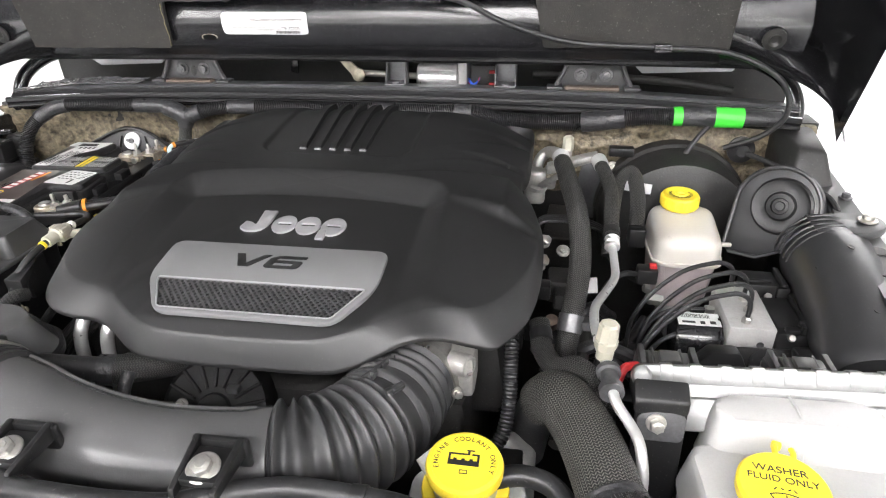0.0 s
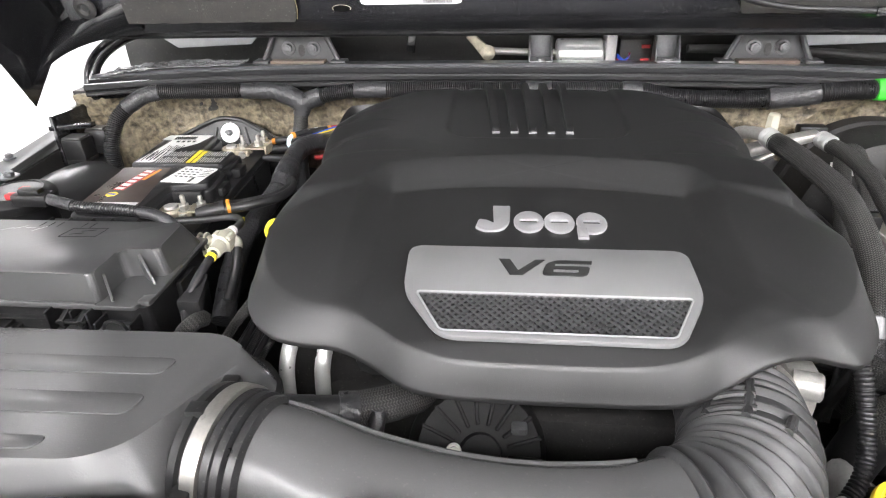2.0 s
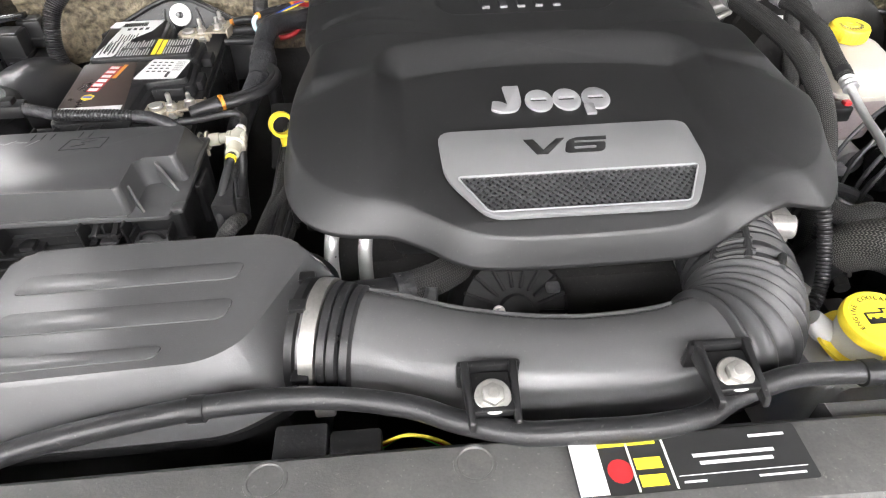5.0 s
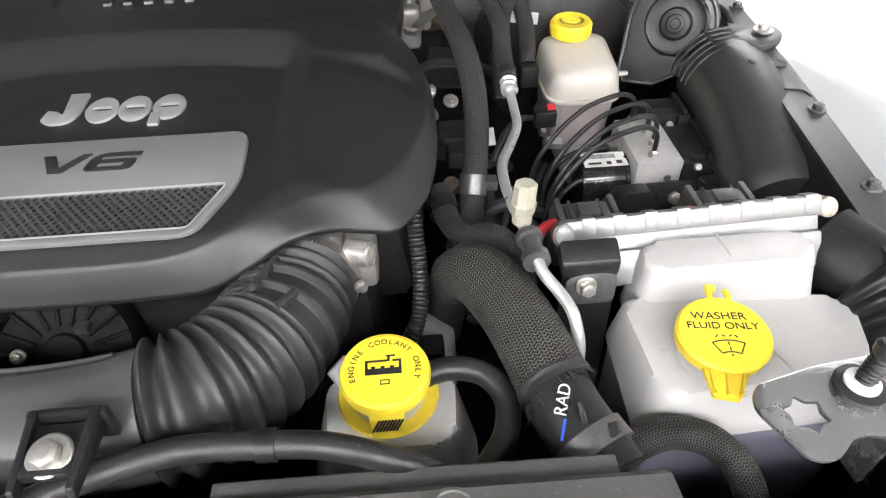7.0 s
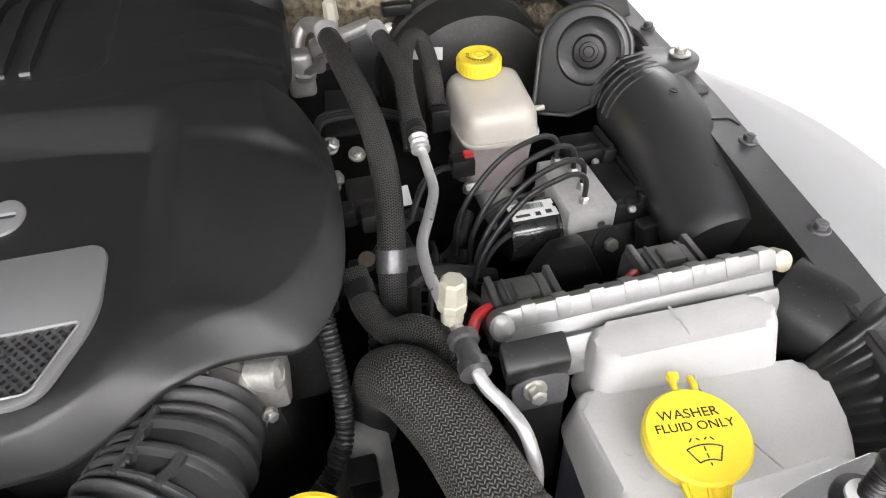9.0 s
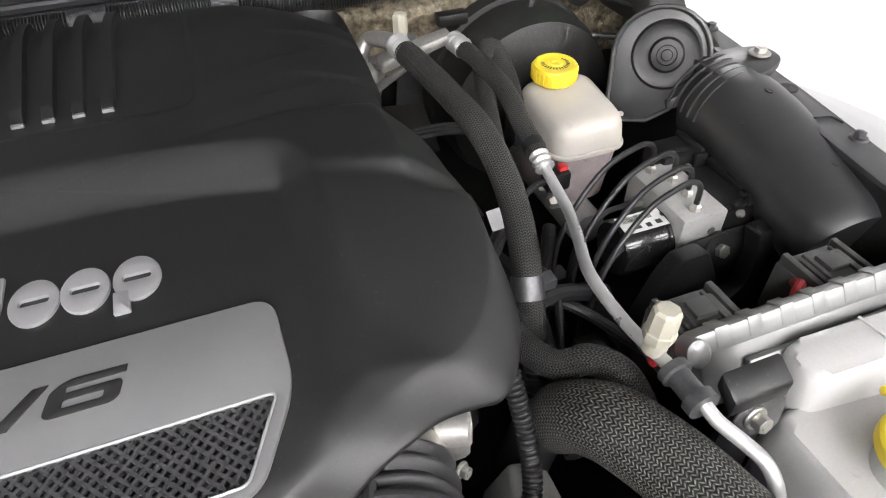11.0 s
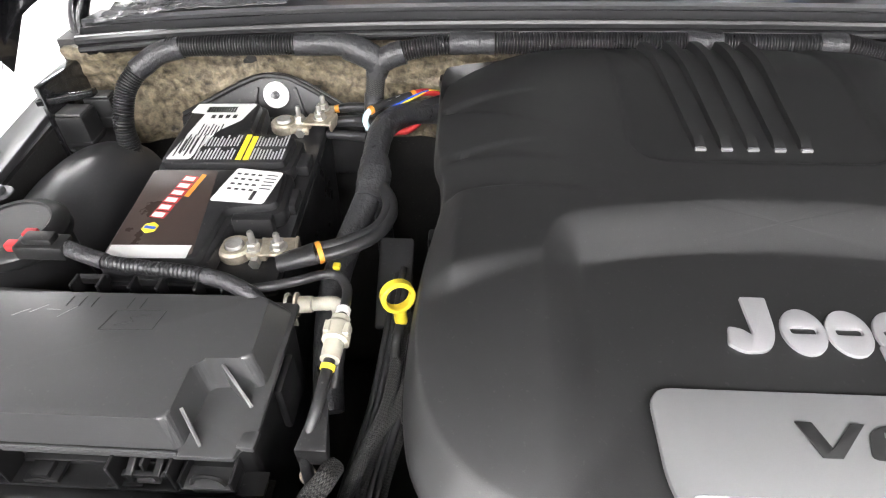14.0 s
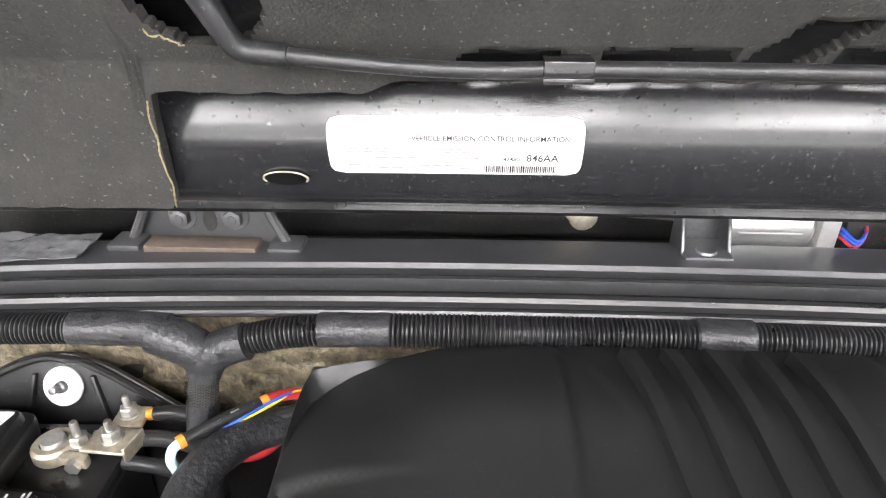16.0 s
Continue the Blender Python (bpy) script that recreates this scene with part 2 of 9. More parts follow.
M_CAST = mat("dull_casting", (0.40, 0.39, 0.37), 0.4, metal=0.5, var=0.25, fine=300, bump=0.5, dirt=0.4, dirt_colour=(0.16, 0.14, 0.11))
M_PLUG = mat("grey_plug_plastic", (0.06, 0.06, 0.059), 0.4, var=0.2, fine=500, bump=0.2, dirt=0.3, dirt_colour=(0.16, 0.15, 0.13))
M_BRAIDBIG = braid("braided_radiator_sleeve", (0.007, 0.007, 0.0065), (0.17, 0.165, 0.15), across=66, along=2100.0, depth=0.8)


# ---- building helpers ----
def part(name, bm, material, parent=None, label="", smooth=35):
    """Links a bmesh, made in world coordinates, as one mesh under a thing or a part."""
    bmesh.ops.recalc_face_normals(bm, faces=bm.faces[:])
    if smooth:
        for f in bm.faces:
            f.smooth = True
        lim = radians(smooth)
        for e in bm.edges:
            e.smooth = len(e.link_faces) == 2 and e.calc_face_angle(3.2) < lim
    me = bpy.data.meshes.new(name)
    if parent is not None:
        o = parent
        shift = Vector((0, 0, 0))
        while o is not None:
            shift += o.location
            o = o.parent
        bm.transform(Matrix.Translation(-shift))
    bm.to_mesh(me)
    bm.free()
    me.materials.append(material)
    ob = new(name, me)
    ob.parent = parent
    if label:
        ob["label"] = label
    return ob


def thing(name, at, label, category, group="", kind=""):
    ob = new(name)
    ob.empty_display_size = 0.02
    ob.location = at
    return tagged(ob, label, category, group, kind)


def solo(name, bm, material, label, category, group="", kind="", smooth=35):
    return tagged(part(name, bm, material, None, "", smooth), label, category, group, kind)


def join(*bms):
    res = bmesh.new()
    for b in bms:
        me = bpy.data.meshes.new("tmp")
        b.to_mesh(me)
        b.free()
        res.from_mesh(me)
        bpy.data.meshes.remove(me)
    return res


def box(x0, x1, y0, y1, z0, z1, bevel=0.003, seg=2):
    bm = bmesh.new()
    bmesh.ops.create_cube(bm, size=1.0)
    bm.transform(Matrix.Translation(((x0 + x1) / 2, (y0 + y1) / 2, (z0 + z1) / 2)) @ Matrix.Diagonal((x1 - x0, y1 - y0, z1 - z0, 1)))
    if bevel:
        bmesh.ops.bevel(bm, geom=bm.edges[:], offset=min(bevel, 0.45 * min(x1 - x0, y1 - y0, z1 - z0)), segments=seg, affect="EDGES", profile=0.5)
    return bm


def turned(bm, m):
    bm.transform(m)
    return bm


def frustum(bottom, top, z0, z1, bevel=0.004, seg=2):
    """A body between two plan outlines with the same number of corners."""
    bm = bmesh.new()
    a = [bm.verts.new((x, y, z0)) for x, y in bottom]
    b = [bm.verts.new((x, y, z1)) for x, y in top]
    bm.faces.new(a[::-1])
    bm.faces.new(b)
    n = len(a)
    for i in range(n):
        bm.faces.new((a[i], a[(i + 1) % n], b[(i + 1) % n], b[i]))
    if bevel:
        bmesh.ops.bevel(bm, geom=bm.edges[:], offset=bevel, segments=seg, affect="EDGES", profile=0.5)
    return bm


def hull(pts, bevel=0.004, seg=2):
    """A convex body round a few corners."""
    bm = bmesh.new()
    for p in pts:
        bm.verts.new(p)
    bmesh.ops.convex_hull(bm, input=bm.verts[:])
    bmesh.ops.dissolve_limit(bm, angle_limit=0.02, verts=bm.verts[:], edges=bm.edges[:])
    if bevel:
        bmesh.ops.bevel(bm, geom=bm.edges[:], offset=bevel, segments=seg, affect="EDGES", profile=0.5)
    return bm


def plate(outline, thick, m=None, bevel=0.001, holes=()):
    """A flat plate in its own xy plane, holes cut through, then placed by m."""
    bm = bmesh.new()
    loops = [outline, *holes]
    edges = []
    for lp in loops:
        vs = [bm.verts.new((x, y, 0)) for x, y in lp]
        edges += [bm.edges.new((vs[i], vs[(i + 1) % len(vs)])) for i in range(len(vs))]
    if holes:
        bmesh.ops.triangle_fill(bm, use_beauty=True, use_dissolve=False, edges=edges)
    else:
        bm.faces.new(bm.verts[:])
    ret = bmesh.ops.extrude_face_region(bm, geom=bm.faces[:])
    bmesh.ops.translate(bm, vec=(0, 0, thick), verts=[v for v in ret["geom"] if isinstance(v, bmesh.types.BMVert)])
    bmesh.ops.recalc_face_normals(bm, faces=bm.faces[:])
    if bevel:
        sharp = [e for e in bm.edges if len(e.link_faces) == 2 and e.calc_face_angle(0) > 0.9 and abs(e.verts[0].co.z - e.verts[1].co.z) < 1e-6]
        bmesh.ops.bevel(bm, geom=sharp, offset=bevel, segments=2, affect="EDGES", profile=0.5)
    if m is not None:
        bm.transform(m)
    return bm


def rounded(points, r, seg=5):
    """Plan outline with its corners rounded."""
    out = []
    n = len(points)
    for i in range(n):
        p0, p, p1 = Vector(points[i - 1]), Vector(points[i]), Vector(points[(i + 1) % n])
        rr = r[i] if isinstance(r, (list, tuple)) else r
        d0, d1 = (p0 - p), (p1 - p)
        k = min(rr, 0.48 * d0.length, 0.48 * d1.length)
        a, b = p + d0.normalized() * k, p + d1.normalized() * k
        for j in range(seg + 1):
            t = j / seg
            q = a * (1 - t) ** 2 + p * 2 * t * (1 - t) + b * t ** 2
            out.append((q.x, q.y))
    return out


def circle(x, y, r, n=24):
    return [(x + r * math.cos(math.tau * i / n), y + r * math.sin(math.tau * i / n)) for i in range(n)]


def spline(points, step=0.006, closed=False):
    """Points along a smooth curve through the given ones."""
    P = [np.array(p, float) for p in points]
    out = []
    n = len(P)
    for i in range(n if closed else n - 1):
        p0 = P[i - 1] if (closed or i > 0) else 2 * P[0] - P[1]
        p1, p2 = P[i], P[(i + 1) % n]
        p3 = P[(i + 2) % n] if (closed or i + 2 < n) else 2 * P[-1] - P[-2]
        k = max(2, int(np.linalg.norm(p2 - p1) / step))
        for j in range(k):
            t = j / k
            out.append(0.5 * (2 * p1 + (p2 - p0) * t + (2 * p0 - 5 * p1 + 4 * p2 - p3) * t * t + (3 * p1 - p0 - 3 * p2 + p3) * t ** 3))
    if not closed:
        out.append(P[-1])
    return out


def tube(points, radius, step=0.006, seg=20, flat=1.0, cap=True, smooth_path=True):
    """A hose along a curve; radius is a number or a function of (metres along, share along). UV: metres along, share round."""
    C = spline(points, step) if smooth_path else [np.array(p, float) for p in points]
    bm = bmesh.new()
    uvl = bm.loops.layers.uv.new("UVMap")
    d = [0.0]
    for a, b in zip(C, C[1:]):
        d.append(d[-1] + float(np.linalg.norm(b - a)))
    total = d[-1]
    T = [(C[min(i + 1, len(C) - 1)] - C[max(i - 1, 0)]) for i in range(len(C))]
    T = [t / (np.linalg.norm(t) + 1e-12) for t in T]
    ref = np.array((0, 0, 1.0)) if abs(T[0][2]) < 0.9 else np.array((0, 1.0, 0))
    N = ref - T[0] * ref.dot(T[0])
    N /= np.linalg.norm(N)
    rings = []
    for i, c in enumerate(C):
        N = N - T[i] * N.dot(T[i])
        N /= np.linalg.norm(N)
        B = np.cross(T[i], N)
        r = radius(d[i], d[i] / total) if callable(radius) else radius
        rings.append([bm.verts.new(c + r * (flat * N * math.cos(math.tau * k / seg) + B * math.sin(math.tau * k / seg))) for k in range(seg)])
    for i in range(len(rings) - 1):
        for k in range(seg):
            f = bm.faces.new((rings[i][k], rings[i][(k + 1) % seg], rings[i + 1][(k + 1) % seg], rings[i + 1][k]))
            for lp, (u, v) in zip(f.loops, ((d[i], k / seg), (d[i], (k + 1) / seg), (d[i + 1], (k + 1) / seg), (d[i + 1], k / seg))):
                lp[uvl].uv = (u, v)
    if cap:
        bm.faces.new(rings[0][::-1])
        bm.faces.new(rings[-1])
    return bm


def corrugated(points, r, pitch=0.0042, depth=0.12, seg=20, step=None):
    return tube(points, lambda s, _: r * (1 - depth * (0.5 - 0.5 * math.cos(math.tau * s / pitch)) ** 2), step=step or pitch / 6, seg=seg)


def revolve(profile, at, axis=(0, 0, 1), seg=40):
    """A turned body: (radius, height) pairs about an axis through a point."""
    bm = bmesh.new()
    q = Vector((0, 0, 1)).rotation_difference(Vector(axis).normalized()).to_matrix().to_4x4()
    rings = []
    for r, h in profile:
        if r < 1e-6:
            rings.append([bm.verts.new((0, 0, h))])
        else:
            rings.append([bm.verts.new((r * math.cos(math.tau * k / seg), r * math.sin(math.tau * k / seg), h)) for k in range(seg)])
    for a, b in zip(rings, rings[1:]):
        for k in range(seg):
            va, vb = a[k % len(a)], b[k % len(b)]
            va2, vb2 = a[(k + 1) % len(a)], b[(k + 1) % len(b)]
            vs = [v for i, v in enumerate((va, va2, vb2, vb)) if v not in (va, va2, vb2, vb)[:i]]
            if len(vs) > 2:
                bm.faces.new(vs)
    for rg, flip in ((rings[0], True), (rings[-1], False)):
        if len(rg) > 2:
            bm.faces.new(rg[::-1] if flip else rg)
    bm.transform(Matrix.Translation(at) @ q)
    return bm


def bolt(at, axis=(0, 0, 1), r=0.008, h=0.007, washer=1.5):
    """A hex bolt head on its washer."""
    bm = bmesh.new()
    q = Vector((0, 0, 1)).rotation_difference(Vector(axis).normalized()).to_matrix().to_4x4()
    w = revolve([(r * washer, 0), (r * washer, 0.0012), (r * washer * 0.92, 0.002), (0, 0.002)], (0, 0, 0), seg=28)
    hx = bmesh.new()
    bmesh.ops.create_cone(hx, cap_ends=True, segments=6, radius1=r, radius2=r, depth=h)
    bmesh.ops.translate(hx, vec=(0, 0, 0.002 + h / 2), verts=hx.verts[:])
    bmesh.ops.bevel(hx, geom=hx.edges[:], offset=r * 0.12, segments=2, affect="EDGES", profile=0.5)
    d = revolve([(r * 0.5, 0.002 + h), (r * 0.45, 0.002 + h + 0.0008), (0, 0.002 + h + 0.001)], (0, 0, 0), seg=16)
    bm.free()
    bm = join(w, hx, d)
    bm.transform(Matrix.Translation(at) @ q)
    return bm


def lettering(text, size, m, extrude=0.0003, stretch=1.0, bold=0.0):
    """Words in the built-in font, centred, as a mesh placed by m."""
    cu = bpy.data.curves.new("words", "FONT")
    cu.body, cu.size, cu.extrude, cu.align_x, cu.align_y, cu.offset = text, size, extrude, "CENTER", "CENTER", bold
    ob = bpy.data.objects.new("words", cu)
    scene.collection.objects.link(ob)
    dg = bpy.context.evaluated_depsgraph_get()
    me = bpy.data.meshes.new_from_object(ob.evaluated_get(dg))
    bm = bmesh.new()
    bm.from_mesh(me)
    bpy.data.objects.remove(ob)
    bpy.data.curves.remove(cu)
    bpy.data.meshes.remove(me)
    bm.transform(m @ Matrix.Diagonal((stretch, 1, 1, 1)))
    return bm


def frame_on(p, u, v):
    """A placing matrix with its origin at p, x along u, y near v."""
    u = Vector(u).normalized()
    n = u.cross(Vector(v)).normalized()
    w = n.cross(u)
    return Matrix((( u.x, w.x, n.x, p[0]), (u.y, w.y, n.y, p[1]), (u.z, w.z, n.z, p[2]), (0, 0, 0, 1)))


def bars(rects, m, thick=0.0003):
    """Small flat printed bars (x0, x1, y0, y1) on a surface."""
    out = bmesh.new()
    for x0, x1, y0, y1 in rects:
        vs = [out.verts.new((x, y, z)) for z in (0, thick) for x, y in ((x0, y0), (x1, y0), (x1, y1), (x0, y1))]
        for f in ((3, 2, 1, 0), (4, 5, 6, 7), (0, 1, 5, 4), (1, 2, 6, 5), (2, 3, 7, 6), (3, 0, 4, 7)):
            out.faces.new([vs[i] for i in f])
    out.transform(m)
    return out


def sstep(t):
    t = min(1.0, max(0.0, t))
    return t * t * (3 - 2 * t)


# ---- the room ----
def room():
    solo("floor", box(-6, 6, -7, 6, -0.1, 0, 0), M_FLOOR, "pale grey sealed workshop floor, evenly lit", "floor", kind="structure", smooth=0)
    # wall_south stays out of view; its pale finish reflects light onto front-facing edges
    for nm, b in (("wall_west", (-6.2, -6, -7, 6, 0, 3.4)), ("wall_east", (6, 6.2, -7, 6, 0, 3.4)), ("wall_south", (-6.2, 6.2, -7.2, -7, 0, 3.4)),
                  ("wall_north", (-6.2, 6.2, 6, 6.2, 0, 3.4))):
        solo(nm, box(*b, 0), M_FLOOR if nm == "wall_south" else M_ROOM, "plain pale grey painted workshop wall", "wall", kind="structure", smooth=0)
    # ceiling out of view, kept grey to hold down the fill light
    solo("ceiling", box(-6.2, 6.2, -7.2, 6.2, 3.4, 3.6, 0), M_CEIL, "unseen ceiling with light panels, grey to keep its bounce low", "ceiling", kind="structure", smooth=0)
    first = None
    for x in (-3.2, 0.0, 3.2):
        for y in (-5.4, -3.8, -2.2, 4.4):
            if first is None:
                first = thing("ceiling_light", (x, y, 3.4), "white ceiling light panel in a thin frame", "ceiling light", "ceiling lights")
                part("diffuser", box(x - 1.15, x + 1.15, y - 0.33, y + 0.33, 3.375, 3.398, 0.002), M_LAMP, first, "glowing white diffuser")
                for x0, x1, y0, y1 in ((-1.2, 1.2, -0.38, -0.332), (-1.2, 1.2, 0.332, 0.38), (-1.2, -1.152, -0.33, 0.33), (1.152, 1.2, -0.33, 0.33)):
                    part("frame", box(x + x0, x + x1, y + y0, y + y1, 3.37, 3.4, 0.003), M_ROOM, first)
            else:
                copy_thing(first, pose(x, y, 3.4))


room()


# ---- car body round the bay ----
def sweep_x(profile, x0, x1, n=40, bow=0.0, drop=0.0):
    """A (y, z) outline drawn out across the car; bow pulls the ends forward, drop lowers them."""
    bm = bmesh.new()
    rows = []
    for i in range(n + 1):
        x = x0 + (x1 - x0) * i / n
        s = (x / 0.72) ** 2
        rows.append([bm.verts.new((x, y - bow * s, z - drop * s * s)) for y, z in profile])
    k = len(profile)
    for a, b in zip(rows, rows[1:]):
        for j in range(k):
            bm.faces.new((a[j], a[(j + 1) % k], b[(j + 1) % k], b[j]))
    bm.faces.new(rows[0])
    bm.faces.new(rows[-1][::-1])
    return bm


BOW, DROP = 0.035, 0.012


def cowl():
    c = thing("cowl", (0, 1.0, 1.1), "dusty black painted cowl panel under the windscreen", "cowl", kind="structure")
    part("panel", sweep_x([(0.970, 1.10), (0.970, 1.138), (0.9725, 1.1415), (0.978, 1.1405), (1.018, 1.1365), (1.026, 1.134), (1.030, 1.12), (1.030, 1.10)], -0.72, 0.74, 60, BOW, DROP), M_COWL, c)
    part("plenum_floor", sweep_x([(1.043, 1.06), (1.043, 1.066), (1.16, 1.066), (1.16, 1.06)], -0.70, 0.72, 20, BOW, DROP), M_DEEP, c)
    part("rear_wall", sweep_x([(1.16, 1.05), (1.16, 1.36), (1.175, 1.36), (1.175, 1.05)], -0.76, 0.78, 20, BOW), M_DEEP, c)
    s = thing("cowl_seal", (0, 0.95, 1.1), "ribbed black rubber seal along the cowl edge", "seal", kind="structure")
    ribs = [(0.952, 1.104), (0.942, 1.1175), (0.9395, 1.1205), (0.9355, 1.1245), (0.9350, 1.1295), (0.9370, 1.1328), (0.9410, 1.1334), (0.9450, 1.1312), (0.9485, 1.1302), (0.9525, 1.1325), (0.9560, 1.1368),
            (0.9590, 1.1376), (0.9620, 1.1362), (0.9640, 1.1330), (0.9680, 1.1330), (0.9690, 1.1375), (0.9698, 1.1375), (0.9698, 1.104)]
    part("seal_strip", sweep_x(ribs, -0.715, 0.735, 80, BOW, DROP), M_SEAL, s)
    part("seal_lip", tube([(x, 0.9395 - BOW * (x / 0.72) ** 2, 1.1165 - DROP * (x / 0.72) ** 4) for x in np.linspace(-0.715, 0.735, 24)], 0.0042, 0.02, 10), M_SEAL, s)
    f = thing("firewall", (0, 0.97, 0.7), "firewall covered in crumpled golden-brown insulation", "firewall", kind="structure")
    part("sheet", sweep_x([(0.985, 0.35), (0.985, 1.10), (1.04, 1.10), (1.04, 0.35)], -0.77, 0.78, 20, BOW), M_DEEP, f)
    bm = bmesh.new()
    nx, nz = 150, 40
    g = [[None] * (nz + 1) for _ in range(nx + 1)]
    for i in range(nx + 1):
        for j in range(nz + 1):
            x, z = -0.75 + 1.52 * i / nx, 0.955 + 0.145 * j / nz
            d = 0.012 * noise.fractal(Vector((x * 14, 3.1, z * 14)), 0.8, 2.2, 4) + 0.004 * noise.noise(Vector((x * 70, 1, z * 70)))
            back = sstep((x + 0.70) / 0.05) * sstep((-0.33 - x) / 0.05)
            g[i][j] = bm.verts.new((x, 0.960 - BOW * (x / 0.72) ** 2 - d * (1 - 0.5 * back) + 0.021 * back, z))
    for i in range(nx):
        for j in range(nz):
            bm.faces.new((g[i][j], g[i + 1][j], g[i + 1][j + 1], g[i][j + 1]))
    ret = bmesh.ops.extrude_face_region(bm, geom=bm.faces[:])
    bmesh.ops.translate(bm, vec=(0, 0.012, 0), verts=[v for v in ret["geom"] if isinstance(v, bmesh.types.BMVert)])
    part("insulation", bm, M_FOIL, f, "crumpled golden-brown fibre blanket", smooth=80)


cowl()


def rail(side):
    """Inner fender rail, its apron and the outer fender on one side."""
    s = 1 if side == "right" else -1
    k = 0.012 if side == "right" else -0.018

    def X(x):
        return s * x + k
    r = thing("fender_rail", (X(0.75), 0.6, 1.0), "black painted inner fender rail with bolts", "fender rail", "fender rails", "structure")
    out = [(X(0.700), 0.20), (X(0.722), 0.35), (X(0.752), 0.60), (X(0.776), 0.90), (X(0.742), 0.90), (X(0.712), 0.60), (X(0.684), 0.35), (X(0.664), 0.20)]
    top = frustum(out, out, 1.026, 1.036, 0.002)
    for v in top.verts:
        v.co.z += 0.035 * (v.co.y - 0.6)
    part("flange", top, M_RAIL, r)
    lipo = [(x + s * 0.004, y) for x, y in out[:4]]
    lip = frustum(out[:4] + lipo[::-1], out[:4] + lipo[::-1], 0.985, 1.031, 0.001)
    for v in lip.verts:
        v.co.z += 0.035 * (v.co.y - 0.6)
    part("outer_lip", lip, M_RAIL, r)
    for y, o in ((0.767, 0.757), (0.506, 0.732), (0.375, 0.714)):
        part("bolt", bolt((X(o), y, 1.036 + 0.035 * (y - 0.6)), r=0.0060, h=0.006, washer=1.55), M_DARKSTEEL, r, "dark flanged bolt")
    part("pressed_edge", tube([(X(0.718), 0.551, 1.0348), (X(0.728), 0.549, 1.0348), (X(0.737), 0.546, 1.0347), (X(0.740), 0.533, 1.0343)], 0.0012, 0.004, 6), M_DEEP, r)
    for y, o in ((0.609, 0.738),):
        part("hole", revolve([(0.0105, 0), (0.0105, 0.0012), (0.0085, 0.0012), (0, 0.0001)], (X(o), y, 1.0365 + 0.035 * (y - 0.6)), seg=20), M_DEEP, r)
    ap = thing("inner_fender", (X(0.7), 0.6, 0.5), "dark inner fender apron", "inner fender", kind="structure")
    inner = [(X(0.60), -0.05), (X(0.665), 0.20), (X(0.684), 0.35), (X(0.712), 0.60), (X(0.742), 0.90), (X(0.748), 1.03)]
    outer = [(x + s * 0.006, y) for x, y in inner]
    apb = frustum(inner + outer[::-1], inner + outer[::-1], 0.35, 1.026, 0)
    part("apron", apb, M_DEEP, ap)
    fe = thing("fender", (X(0.85), 0.3, 0.9), "pale silver painted front fender", "fender", "front fenders", "structure")
    bm = bmesh.new()
    prof = [(0.722, 0.975), (0.745, 0.962), (0.80, 0.955), (0.88, 0.945), (0.95, 0.925), (0.985, 0.89), (0.995, 0.84), (0.995, 0.74), (0.97, 0.74)]
    rows = []
    for i in range(25):
        t = i / 24
        y = -0.25 + 1.15 * t
        w = 1.0 - 0.55 * max(0, (t - 0.72) / 0.28) ** 2
        rows.append([bm.verts.new((X(0.722 + 0.05 * t + (px - 0.722) * w), y, pz - 0.05 * max(0, (0.25 - t) / 0.25) ** 2)) for px, pz in prof])
    for a, b in zip(rows, rows[1:]):
        for j in range(len(prof) - 1):
            bm.faces.new((a[j], a[j + 1], b[j + 1], b[j]))
    ret = bmesh.ops.extrude_face_region(bm, geom=bm.faces[:])
    bmesh.ops.translate(bm, vec=(0, 0, -0.004), verts=[v for v in ret["geom"] if isinstance(v, bmesh.types.BMVert)])
    part("skin", bm, M_BODY, fe)


rail("right")
rail("left")

bay = thing("bay_floor", (0, 0.4, 0.4), "dark grimy floor of the engine bay", "bay floor", kind="structure")
part("pan", box(-0.72, 0.74, -0.2, 1.0, 0.38, 0.42, 0.002), M_DEEP, bay)
fr = thing("front_panel", (0, -0.1, 0.6), "black front panel below the grille", "front panel", kind="structure")
part("panel", box(-0.7, 0.72, -0.12, -0.09, 0.2, 1.0, 0.004), M_PAINT, fr)


# ---- hood, propped open ----
BEAM = [(0.985, 1.190), (0.970, 1.1905), (0.964, 1.196), (0.928, 1.215), (0.920, 1.221), (0.9165, 1.228), (0.9130, 1.238), (0.9095, 1.248), (0.9070, 1.256), (0.9062, 1.262), (0.9066, 1.268), (0.9085, 1.275),
        (0.9112, 1.282), (0.9140, 1.289), (0.9170, 1.296), (0.9210, 1.304), (0.930, 1.316)]


def beam_y(x, z):
    """Front face of the hood's rear beam."""
    face = [q for q in BEAM if 1.214 < q[1] < 1.306]
    return float(np.interp(z, [q[1] for q in face], [q[0] for q in face])) - 0.02 * (x / 0.72) ** 2


